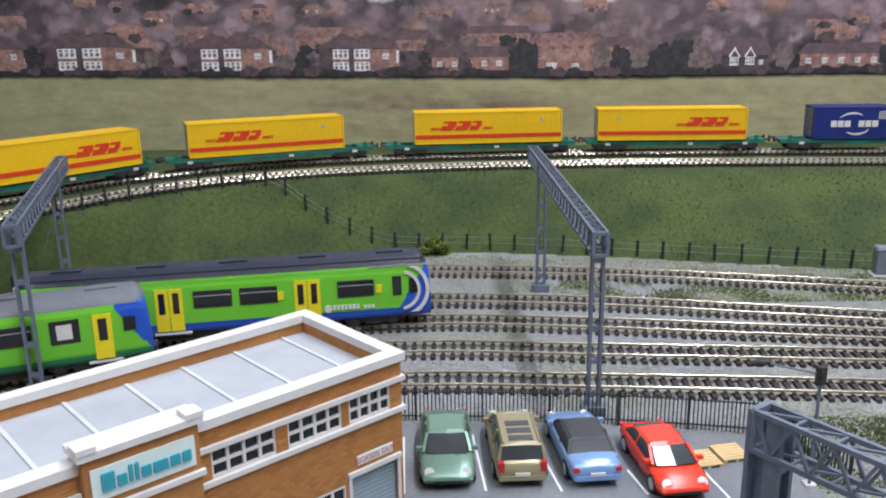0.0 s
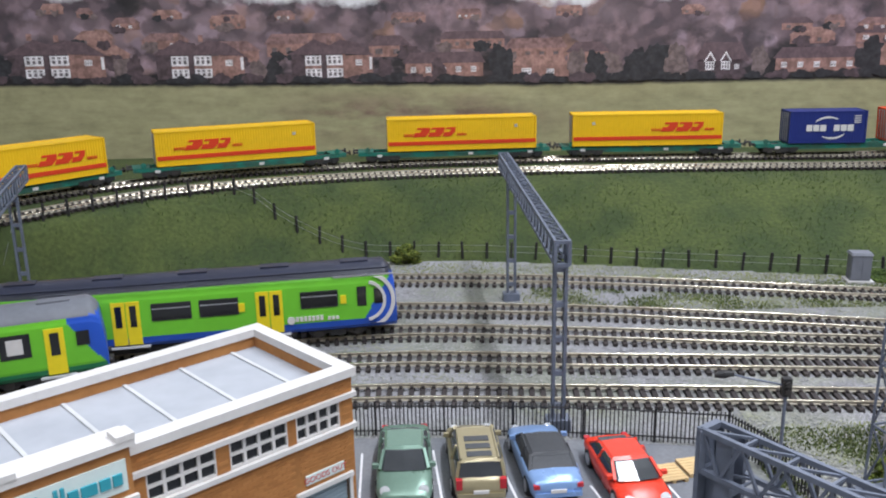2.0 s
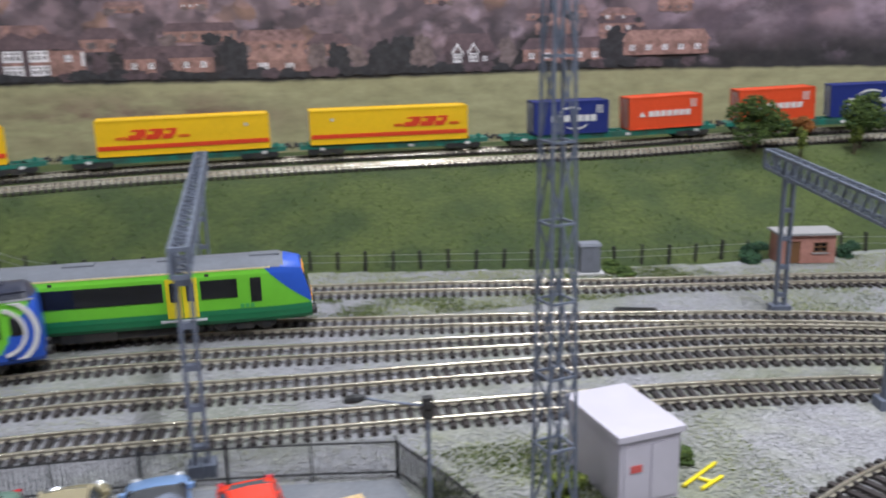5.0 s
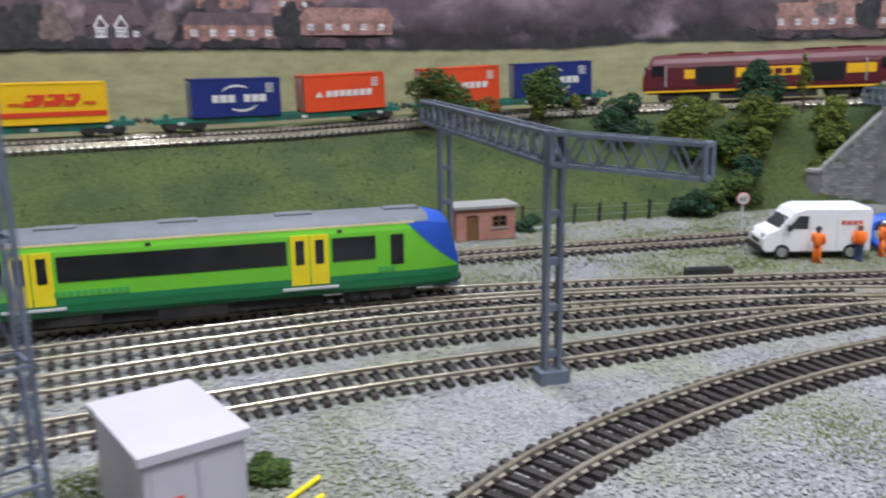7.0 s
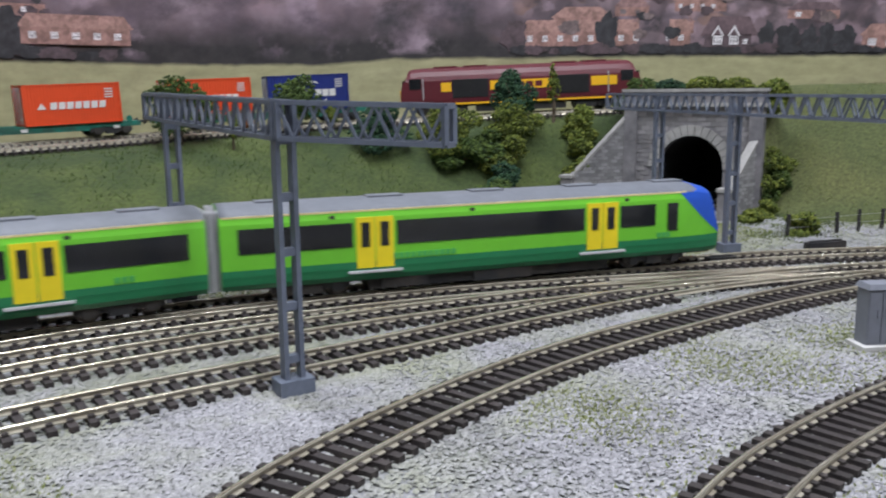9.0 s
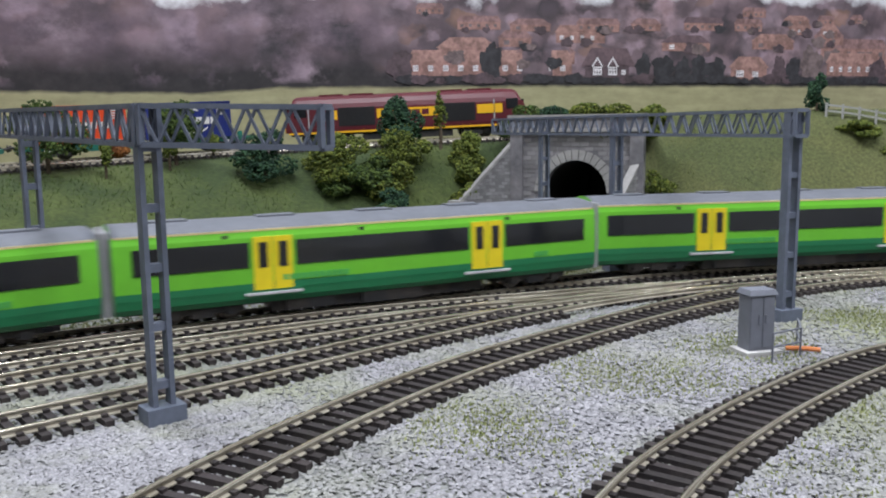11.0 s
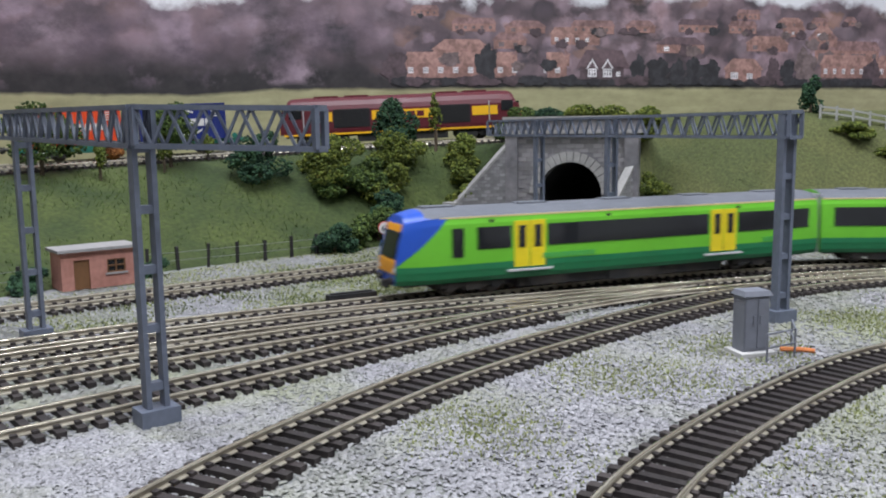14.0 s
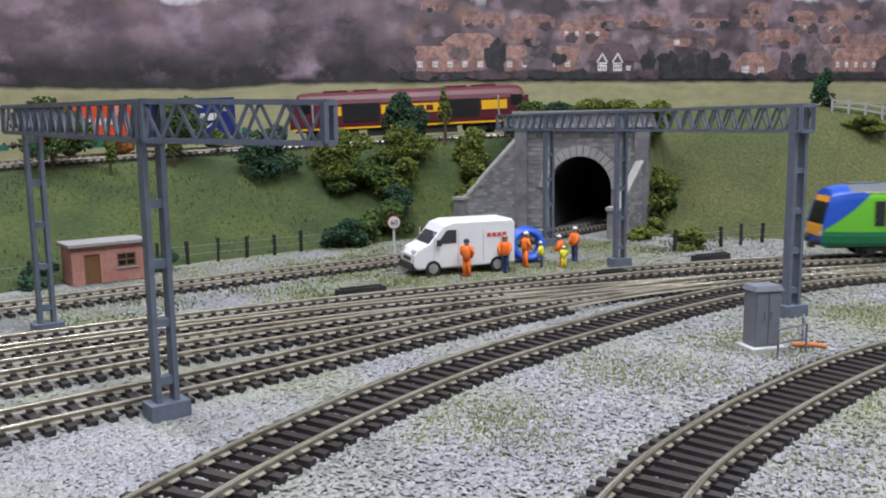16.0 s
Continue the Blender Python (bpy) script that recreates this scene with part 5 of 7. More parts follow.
# ---- car park ----
M_TARMAC = material("car_park_grey", (0.15, 0.16, 0.18), 0.85, 0, 0.12, 500, 0.0001, second=(0.19, 0.195, 0.21), patch=18)
bm = bmesh.new()
prism(bm, [(-140, 230), (-60, 150), (70, 180), (150, 330), (141, 384), (70, 395), (0, 400), (-60, 402)], -1, 0.35)
cp = tagged(part("car_park", bm, M_TARMAC), "smooth grey card car park surface", "car park", "", "structure")
M_LINE = material("bay_line_white", (0.72, 0.72, 0.74), 0.7, 0, 0.1, 300)
for a, b in (((-40, 385), (-37, 332)), ((-5, 387), (0, 334)), ((29, 362), (34, 333)), ((67, 351), (72, 330)), ((102, 350), (108, 322))):
    bm = bmesh.new()
    beam(bm, (*a, 0.42), (*b, 0.42), 1.1, 0.3)
    tagged(part("bay_line", bm, M_LINE, cp), kind="")

M_CARGLASS = material("car_glass", (0.045, 0.05, 0.056), 0.15, 0, 0.2, 60, spec=0.7)
M_TYRE = material("tyre", (0.016, 0.016, 0.017), 0.8, 0, 0.2, 500)
M_RIM = material("rim", (0.55, 0.55, 0.57), 0.3, 0.8, 0.1, 300)
M_CHROME = material("lamp_clear", (0.75, 0.77, 0.8), 0.12, 0.5, 0.05, 300)
M_TAIL = material("tail_red", (0.45, 0.02, 0.03), 0.25, 0, 0.05, 300)


def car(label, paint, kind, at, roofmat=None):
    """A small die-cast car; front is +x, length about 60 mm."""
    c = thing("parked_car", label, "car", at, group="parked cars")
    L, W = {"coupe": (62, 25.5), "estate": (61, 25), "cabrio": (62, 25), "sports": (59, 24.5)}[kind]
    h = L / 2
    prof = {"coupe": [(-h, 6, 9.2), (-h + 3, 4, 11.6), (-h + 14, 3, 12.2), (0, 3, 12.0), (h - 22, 3, 11.6), (h - 6, 3.2, 9.8), (h - 1, 4, 7.6), (h, 5.2, 6.4)],
            "estate": [(-h, 5.5, 10.5), (-h + 2, 3.5, 13.2), (-h + 14, 3, 13.4), (0, 3, 13.2), (h - 20, 3, 12.8), (h - 6, 3.2, 11), (h - 1, 4, 8.8), (h, 5.2, 7)],
            "cabrio": [(-h, 5.5, 10), (-h + 2, 3.8, 12), (-h + 12, 3, 12.2), (0, 3, 12.0), (h - 20, 3, 11.6), (h - 6, 3.2, 10), (h - 1, 4, 8), (h, 5.2, 6.6)],
            "sports": [(-h, 6, 9), (-h + 4, 3.6, 11.4), (-h + 14, 3, 12), (0, 3, 11.2), (h - 18, 3, 10.8), (h - 6, 3.2, 9.4), (h - 1, 4, 7.4), (h, 5.0, 6.2)]}[kind]
    bm = bmesh.new()
    rings = []
    for x, z0, z1 in prof:
        e = 1 - 0.16 * max(0, (abs(x) - h * 0.72) / (h * 0.28)) ** 2
        w = W / 2 * e
        zm = z0 + (z1 - z0) * 0.55
        rings.append([(x, -w * 0.94, z0), (x, w * 0.94, z0), (x, w, zm), (x, w * 0.97, z1 - 1.2), (x, w * 0.82, z1), (x, 0, z1 + 0.5), (x, -w * 0.82, z1), (x, -w * 0.97, z1 - 1.2), (x, -w, zm)])
    loft(bm, rings)
    bmesh.ops.subdivide_edges(bm, edges=bm.edges[:], cuts=1, use_grid_fill=True, smooth=0.35)
    smooth(bm)
    body = part("body", bm, paint, c)
    cab = {"coupe": (-h + 9, -h + 18, 5, 16, 17.4), "estate": (-h + 1.5, -h + 5, 6, 17, 20.5), "cabrio": (-h + 10, -h + 16, 5, 14, 17.4), "sports": (-h + 8, -h + 17, 5, 16, 16.8)}[kind]
    zb = 11.4
    bm = bmesh.new()
    x0, x1, x2, x3, zt = cab
    rings = []
    for z, a, b, w in ((zb, x0, x3, W * 0.45), ((zb + zt) / 2, (x0 + x1) / 2, (x2 + x3) / 2, W * 0.42), (zt - 1, x1 * 0.8 + x0 * 0.2, x2 + 1.4, W * 0.375)):
        rings.append([(a, -w * 0.86, z), (a + 2, -w, z), (b - 3, -w, z), (b, -w * 0.8, z), (b + 0.8, 0, z), (b, w * 0.8, z), (b - 3, w, z), (a + 2, w, z), (a, w * 0.86, z), (a - 0.5, 0, z)])
    loft(bm, rings)
    part("glazing", bm, M_HOOD if kind == "cabrio" else M_CARGLASS, c)
    bm = bmesh.new()
    w = W * 0.37
    loft(bm, [[(x1 + (0 if kind != "estate" else -1), -w, zt - 1.1), (x2 + 0.6, -w * 0.96, zt - 1.1), (x2 + 1.2, 0, zt - 1.0), (x2 + 0.6, w * 0.96, zt - 1.1), (x1 + (0 if kind != "estate" else -1), w, zt - 1.1), (x1 - 0.6, 0, zt - 1.1)],
              [(x1 + 1, -w * 0.86, zt - 0.1), (x2 - 1, -w * 0.84, zt - 0.1), (x2 - 0.6, 0, zt + 0.2), (x2 - 1, w * 0.84, zt - 0.1), (x1 + 1, w * 0.86, zt - 0.1), (x1 + 0.5, 0, zt + 0.2)]])
    rf = part("roof", bm, roofmat or paint, c)
    for y in (-1, 1):
        for a, b in (((x3 - 1.0, y * W * 0.43, zb), (x2 + 0.8, y * W * 0.36, zt - 0.9)), ((x0 + 1, y * W * 0.42, zb), (x1 + 0.3, y * W * 0.36, zt - 0.9)), (((x0 + x3) / 2 - 3, y * W * 0.455, zb), ((x1 + x2) / 2 - 1, y * W * 0.375, zt - 0.9))):
            bm = bmesh.new()
            beam(bm, a, b, 1.3)
            part("pillar", bm, roofmat or paint, c)
        bm = bmesh.new()
        box(bm, x3 - 4, x3 - 2, min(y * W * 0.45, y * W * 0.56), max(y * W * 0.45, y * W * 0.56), 11.6, 13.4)
        soften(bm, 0.3)
        part("wing_mirror", bm, paint, c)
        bm = bmesh.new()
        disc(bm, (h - 3.2, y * W * 0.33, prof[-2][2] + 0.6), Vector((0.75, 0, 0.66)), 2.3, 1.2, 12)
        part("headlight", bm, M_CHROME, c)
        bm = bmesh.new()
        box(bm, -h - 0.25, -h + 2.5, min(y * W * 0.33, y * W * 0.44), max(y * W * 0.33, y * W * 0.44), 8.6, 10.4 if kind != "estate" else 13.2)
        part("tail_light", bm, M_TAIL, c)
        for x in (-h + 11.5, h - 11):
            bm = bmesh.new()
            disc(bm, (x, y * (W / 2 - 1.6), 4.4), (0, 1, 0), 4.4, 3.2, 18)
            tyre = part("wheel", bm, M_TYRE, c)
            bm = bmesh.new()
            disc(bm, (x, y * (W / 2 - 0.1), 4.4), (0, 1, 0), 2.9, 0.6, 14)
            part("rim", bm, M_RIM, tyre)
    bm = bmesh.new()
    box(bm, -h - 0.6, -h + 1.2, -W * 0.42, W * 0.42, 4.4, 6.6)
    soften(bm, 0.4)
    bump = part("rear_bumper", bm, paint, c)
    bm = bmesh.new()
    box(bm, -h - 0.9, -h - 0.2, -3.4, 3.4, 6.7, 8.2)
    part("number_plate_bar", bm, M_WHITE, c)
    bm = bmesh.new()
    box(bm, h - 1.2, h + 0.3, -W * 0.26, W * 0.26, 4.2, 5.6)
    part("front_grille", bm, M_GRILLE, c)
    if kind == "estate":
        for k in range(3):
            bm = bmesh.new()
            xx = x1 + 2 + k * 7.2
            box(bm, xx, xx + 4.6, -5.6, 5.6, zt - 0.1, zt + 0.35)
            part("sunroof_panel", bm, M_CARGLASS, rf)
        for y in (-1, 1):
            bm = bmesh.new()
            beam(bm, (x1, y * W * 0.33, zt + 0.4), (x2, y * W * 0.33, zt + 0.4), 0.7)
            part("roof_rail", bm, paint, rf)
    if kind in ("coupe", "sports"):
        bm = bmesh.new()
        box(bm, x0 + 0.6, x1 - 0.4, -W * 0.27, W * 0.27, 12.4, 13.6)
        part("rear_screen", bm, M_CARGLASS, c)
    return c


P_GREEN = material("car_sage_green", (0.19, 0.30, 0.24), 0.3, 0.35, 0.05, 900, patch=40)
P_SAND = material("car_sand", (0.36, 0.31, 0.19), 0.32, 0.35, 0.05, 900, patch=40)
P_SKY = material("car_pale_blue", (0.24, 0.38, 0.66), 0.3, 0.3, 0.05, 900, patch=40)
P_RED = material("car_red", (0.75, 0.05, 0.025), 0.25, 0, 0.04, 900, patch=40)
M_HOOD = material("fabric_hood", (0.045, 0.048, 0.055), 0.6, 0, 0.15, 900)
car("sage green sports coupe parked nose out", P_GREEN, "coupe", (-18, 364, 0.35, -88))
car("sand coloured estate car with three roof panels", P_SAND, "estate", (15, 366, 0.35, 93))
car("pale blue convertible with dark fabric hood", P_SKY, "cabrio", (47, 366, 0.35, 96), M_HOOD)
car("bright red rear-engined sports car parked nose out", P_RED, "sports", (83, 352, 0.35, -82))
M_PALLET = material("bare_pallet_wood", (0.62, 0.44, 0.22), 0.7, 0, 0.12, 300, patch=60)
for x, y, r in ((104, 359, 12), (119, 365, 12)):
    p = thing("pallet", "small bare wooden pallet lying on the car park", "pallet", (x, y, 0.35, r), group="pallets")
    for k in range(6):
        bm = bmesh.new()
        box(bm, -7, 7, -7.4 + k * 2.5, -5.2 + k * 2.5, 1.3, 1.9)
        part("deck_board", bm, M_PALLET, p)
    for k in (-6, 0, 6):
        bm = bmesh.new()
        box(bm, k - 0.8, k + 0.8, -7.4, 7.4, 0, 1.3)
        part("bearer", bm, M_PALLET, p)

# ---- palisade fence ----
M_FENCE = material("fence_black", (0.022, 0.022, 0.026), 0.6, 0, 0.2, 300)
FENCE = Path([(-70, 406), (0, 404), (70, 399), (141, 387)])
FENCE2 = Path([(141, 387), (153, 361), (163, 335)])


def palisade(path, label):
    f = thing("palisade_fence", label, "fence", group="car park fence")
    n = int(path.length / 33)
    for k in range(n + 1):
        s = path.length * k / n
        x, y = path.at(s)
        bm = bmesh.new()
        box(bm, x - 0.5, x + 0.5, y - 0.5, y + 0.5, -1, 19)
        part("fence_post", bm, M_FENCE, f)
    for z in (2.4, 16.2):
        bm = bmesh.new()
        tube(bm, [(*path.at(s), z) for s in np.linspace(0, path.length, int(path.length / 6) + 2)], 0.5, 4)
        part("fence_rail", bm, M_FENCE, f)
    bm = bmesh.new()
    box(bm, -0.3, 0.3, -0.25, 0.25, 0.3, 18.3)
    pale = mesh_of("pale", bm, M_FENCE)
    for s in np.arange(1, path.length, 2.05):
        x, y = path.at(s)
        d = path.way(s)
        o = new("pale", pale)
        o.parent = f
        o.matrix_basis = place(x + d[1] * 0.8, y - d[0] * 0.8, 0, math.degrees(math.atan2(d[1], d[0])))


palisade(FENCE, "black metal palisade fence behind the parked cars")
palisade(FENCE2, "black metal palisade fence closing the car park's end")
# ---- tunnel mouth with wing walls ----
M_STONE = material("grey_stone", (0.21, 0.20, 0.21), 0.9, 0, 0.22, 220, 0.0003, second=(0.15, 0.145, 0.155), patch=40)
M_STONEPALE = material("pale_dressed_stone", (0.33, 0.32, 0.31), 0.85, 0, 0.14, 220, 0.0002, patch=40)
# near-black puts the shade inside the tunnel into the lining's colour
M_BORESHADE = material("tunnel_painted_shade", (0.012, 0.011, 0.011), 0.95, 0, 0.2, 200)
portal = thing("tunnel_portal", "grey stone tunnel mouth with arch, parapet and sloping wing walls", "tunnel", (872, 526, 0, -76), kind="structure")
# local x runs along the face, -y looks out of the tunnel
bm = bmesh.new()
R0, ZC, HW, TOP = 27.0, 35.0, 57.0, 86.0
inner = [(-R0 * 0.9, 0), (-R0, 20)] + [(R0 * math.cos(a), ZC + R0 * math.sin(a)) for a in np.linspace(math.pi, 0, 25)] + [(R0, 20), (R0 * 0.9, 0)]
outer = []
for x, z in inner:
    if z < ZC:
        outer.append((math.copysign(HW, x), z))
    else:
        a = math.atan2(z - ZC, x)
        k = min(HW / max(1e-6, abs(math.cos(a))), (TOP - ZC) / max(1e-6, math.sin(a)))
        outer.append((k * math.cos(a), ZC + k * math.sin(a)))
fi, bi, fo, bo = [[bm.verts.new((x, y, z)) for x, z in pts] for y, pts in ((0, inner), (9, inner), (0, outer), (9, outer))]
for k in range(len(inner) - 1):
    bm.faces.new((fi[k], fi[k + 1], fo[k + 1], fo[k]))
    bm.faces.new((bi[k], bo[k], bo[k + 1], bi[k + 1]))
    bm.faces.new((fi[k], bi[k], bi[k + 1], fi[k + 1]))
    bm.faces.new((fo[k], fo[k + 1], bo[k + 1], bo[k]))
# square off the two top corners
for sx in (-1, 1):
    x0 = sx * 46
    box(bm, min(x0, sx * HW), max(x0, sx * HW), 0.02, 8.98, 60, TOP)
face = part("face_wall", bm, M_STONE, portal)
# bore walls and end cap, the darkness of the depth painted on
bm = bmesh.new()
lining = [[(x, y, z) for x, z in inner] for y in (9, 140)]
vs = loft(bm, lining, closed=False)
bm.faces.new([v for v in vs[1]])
part("bore_lining", bm, M_BORESHADE, portal, "tunnel bore lining, near-black colour standing in for the shade inside")
for k in range(17):
    a0, a1 = math.pi * k / 17 + 0.012, math.pi * (k + 1) / 17 - 0.012
    bm = bmesh.new()
    plate(bm, [(r * math.cos(a), ZC + r * math.sin(a)) for r, a in ((R0 + 0.2, a0), (R0 + 9, a0), (R0 + 9, a1), (R0 + 0.2, a1))], -1.0, 0.4)
    part("arch_stone", bm, M_STONEPALE, face)
for x in (-HW + 5, HW - 5):
    bm = bmesh.new()
    box(bm, x - 5.5, x + 5.5, -3, 0, 0, TOP)
    soften(bm, 0.4)
    part("pilaster", bm, M_STONE, portal)
bm = bmesh.new()
box(bm, -HW - 3, HW + 3, -4.5, 9.5, TOP, TOP + 3)
part("cornice", bm, M_STONEPALE, portal)
bm = bmesh.new()
box(bm, -HW - 2, HW + 2, -1.5, 5, TOP + 3, TOP + 12)
part("parapet", bm, M_STONE, portal)
bm = bmesh.new()
box(bm, -HW - 3, HW + 3, -3, 6.5, TOP + 12, TOP + 14.5)
soften(bm, 0.5)
part("coping", bm, M_STONEPALE, portal)


def wing(a, b, za, zb, pillar):
    """A sloping wall from the portal to an end pillar; plan points in portal space."""
    a, b = Vector((*a, 0)), Vector((*b, 0))
    d = (b - a).normalized()
    nrm = Vector((-d.y, d.x, 0)) * 2.5
    bm = bmesh.new()
    loft(bm, [[p + nrm + Vector((0, 0, -2)), p - nrm + Vector((0, 0, -2)), p - nrm + Vector((0, 0, z)), p + nrm + Vector((0, 0, z))] for p, z in ((a, za), (b, zb))])
    w = part("wing_wall", bm, M_STONE, portal)
    bm = bmesh.new()
    beam(bm, a + Vector((0, 0, za + 0.6)), b + Vector((0, 0, zb + 0.6)), 7, 2)
    part("sloping_coping", bm, M_STONEPALE, portal)
    bm = bmesh.new()
    box(bm, b.x - 5, b.x + 5, b.y - 5, b.y + 5, -2, zb + 2)
    part("end_pillar", bm, M_STONE, portal)
    bm = bmesh.new()
    box(bm, b.x - 6, b.x + 6, b.y - 6, b.y + 6, zb + 2, zb + 4.5)
    soften(bm, 0.4)
    part("pillar_cap", bm, M_STONEPALE, portal)
    # stone courses along the wall
    L = (b - a).length
    bm = bmesh.new()
    box(bm, -2.6, 2.6, -0.3, 0.3, -1.2, 1.2)
    stone = mesh_of("stone_block", bm, material("wing_stone", (0.25, 0.245, 0.25), 0.9, 0, 0.15, 260, 0.0002, rand=0.3))
    row, z = 0, 1.6
    side = -1 if (nrm.y > 0) else 1
    turn = math.degrees(math.atan2(d.y, d.x))
    while z < max(za, zb) - 2:
        s = 3 + (2.9 if row % 2 else 0)
        while s < L - 4:
            if z + 1.6 < za + (zb - za) * s / L:
                p = a + d * s + nrm * 1.02 * side
                o = new("stone_block", stone)
                o.parent = w
                o.matrix_basis = place(p.x, p.y, z, turn)
            s += 5.8
        row += 1
        z += 2.9


wing((-HW, 2), (-HW - 38, -34), 77, 24, True)
wing((HW - 6, -2), (HW - 16, -44), 58, 20, True)
bm = bmesh.new()
box(bm, -3.6, 3.6, -0.3, 0.3, -1.7, 1.7)
fs = mesh_of("stone_block", bm, material("face_stone", (0.23, 0.22, 0.225), 0.9, 0, 0.15, 260, 0.0002, rand=0.28))
for row in range(22):
    z = 2.5 + row * 3.85
    x = -HW + 14 + (3.9 if row % 2 else 0)
    while x < HW - 13:
        if math.hypot(x, z - ZC) > R0 + 11 and (z > ZC or abs(x) > R0 + 6) and z < TOP - 2:
            o = new("stone_block", fs)
            o.parent = face
            o.matrix_basis = place(x, 0, z)
        x += 7.8

# ---- trees and bushes: foam clumps on twigs ----
M_BARK = material("bark", (0.10, 0.075, 0.05), 0.9, 0, 0.3, 500)
LEAF = {"dark": island_material("foliage_dark", [(0.008, 0.028, 0.016), (0.018, 0.055, 0.026), (0.035, 0.085, 0.035)], 0.95, 0.3),
        "light": island_material("foliage_olive", [(0.035, 0.05, 0.008), (0.085, 0.115, 0.014), (0.17, 0.19, 0.03)], 0.95, 0.3),
        "mid": island_material("foliage_green", [(0.018, 0.035, 0.008), (0.045, 0.08, 0.014), (0.09, 0.13, 0.025)], 0.95, 0.3),
        "autumn": island_material("foliage_russet", [(0.12, 0.04, 0.008), (0.26, 0.10, 0.02)], 0.95, 0.3)}
OCTA_F = ((0, 2, 4), (2, 1, 4), (1, 3, 4), (3, 0, 4), (2, 0, 5), (1, 2, 5), (3, 1, 5), (0, 3, 5))


def clumps(rng, centre, radii, n, size):
    verts, faces = [], []
    for _ in range(n):
        v = rng.normal(size=3)
        v /= np.linalg.norm(v)
        r = rng.uniform(0.55, 1.05) ** 0.6
        c = np.array(centre) + v * np.array(radii) * r
        s = size * rng.uniform(0.55, 1.3)
        o = np.array([(1, 0, 0), (-1, 0, 0), (0, 1, 0), (0, -1, 0), (0, 0, 0.8), (0, 0, -0.8)]) * s * rng.uniform(0.6, 1.3, (6, 1))
        q = rng.normal(size=(3, 3))
        q, _r = np.linalg.qr(q)
        k = len(verts)
        verts += (c + o @ q).tolist()
        faces += [tuple(k + i for i in f) for f in OCTA_F]
    return verts, faces


def shrub(name, label, cat, x, y, h, w, tone, seed, trunk=0.25, dens=1.0, sink=1.5):
    """A bush or tree: stem with limbs, then a ragged crown of small clumps."""
    rng = np.random.default_rng(seed)
    z = max(0.0, hill(x, y)) - sink
    t = thing(name, label, cat, (x, y, z, float(rng.uniform(0, 360))), group="trees and bushes on the bank")
    bm = bmesh.new()
    tube(bm, [(0, 0, -2), (0.4, 0.2, h * trunk * 0.6), (0.2, -0.3, h * 0.7)], [h * 0.035 + 0.5, h * 0.028 + 0.35, 0.3], 7)
    for k in range(5):
        a = k * 1.3 + rng.uniform(0, 0.6)
        tube(bm, [(0.3, 0, h * (trunk + 0.05 + 0.06 * k)), (math.cos(a) * w * 0.3, math.sin(a) * w * 0.3, h * (trunk + 0.22 + 0.08 * k))], [0.6, 0.25], 5)
    part("trunk", bm, M_BARK, t)
    verts, faces = [], []
    for k in range(7):
        a = rng.uniform(0, 6.28)
        f = k / 6
        rad = w * 0.36 * (1.05 - 0.5 * abs(f - 0.35))
        c = (math.cos(a) * w * 0.36 * (1 - 0.55 * f), math.sin(a) * w * 0.36 * (1 - 0.55 * f), h * (trunk + 0.10 + (0.76 - trunk) * f))
        v, fc = clumps(rng, c, (rad, rad, h * 0.2), int(120 * dens * (w / 28) ** 1.3) + 26, 1.55)
        off = len(verts)
        verts += v
        faces += [tuple(off + i for i in q) for q in fc]
    from_arrays("crown", verts, faces, LEAF[tone], t)
    return t


BANK_GREENS = [(560, 808, 48, 42, "mid", 0.3), (648, 866, 20, 18, "autumn", 0.4), (655, 780, 46, 32, "mid", 0.4), (700, 722, 36, 34, "dark", 0.1), (752, 684, 36, 46, "light", 0.08), (745, 672, 22, 30, "mid", 0.08), (776, 645, 30, 30, "light", 0.05), (806, 664, 34, 38, "light", 0.08), (768, 662, 26, 28, "mid", 0.05)]
SLOPE_GREENS = [(858, 628, 26, 24, "light", 0.05), (846, 618, 26, 22, "light", 0.05), (834, 610, 22, 22, "light", 0.05), (681, 616, 20, 22, "dark", 0.05), (705, 618, 18, 22, "mid", 0.05), (735, 622, 24, 30, "mid", 0.05), (760, 630, 26, 26, "dark", 0.05), (915, 480, 25, 26, "light", 0.05), (905, 470, 26, 20, "mid", 0.05)]
LINESIDE_GREENS = [(880, 462, 14, 16, "light", 0.05), (815, 405, 16, 20, "light", 0.05), (845, 455, 10, 16, "light", 0.05), (-31, 728, 17, 19, "light", 0.05), (545, 640, 12, 16, "dark", 0.05), (470, 650, 14, 20, "dark", 0.05), (352, 655, 8, 16, "mid", 0.02), (355, 640, 7, 12, "mid", 0.02), (1046, 382, 29, 13, "dark", 0.1)]
HILL_GREENS = [(905, 590, 27, 40, "mid", 0.02), (903, 560, 25, 40, "dark", 0.02), (908, 535, 27, 44, "light", 0.02), (912, 500, 26, 42, "light", 0.02), (916, 475, 28, 38, "light", 0.02), (1035, 345, 12, 30, "light", 0.02), (1040, 310, 10, 26, "light", 0.02)]
GREENS = BANK_GREENS + SLOPE_GREENS + LINESIDE_GREENS + HILL_GREENS
TONE_WORD = {"dark": "dark blue-green", "light": "yellow-green", "mid": "mid-green", "autumn": "russet"}
for k, (x, y, h, w, tone, tr) in enumerate(GREENS):
    h, w = (h * 1.12, w * 1.22) if h > 19 else (h, w * 1.1)
    shrub("bush", TONE_WORD[tone] + " foam foliage bush on the embankment grass", "bush", x, y, h, w, tone, 100 + k, tr)
shrub("tree", "dark green model tree with rounded crown on the bank", "tree", 812, 672, 54, 38, "dark", 7, 0.3, 1.7)
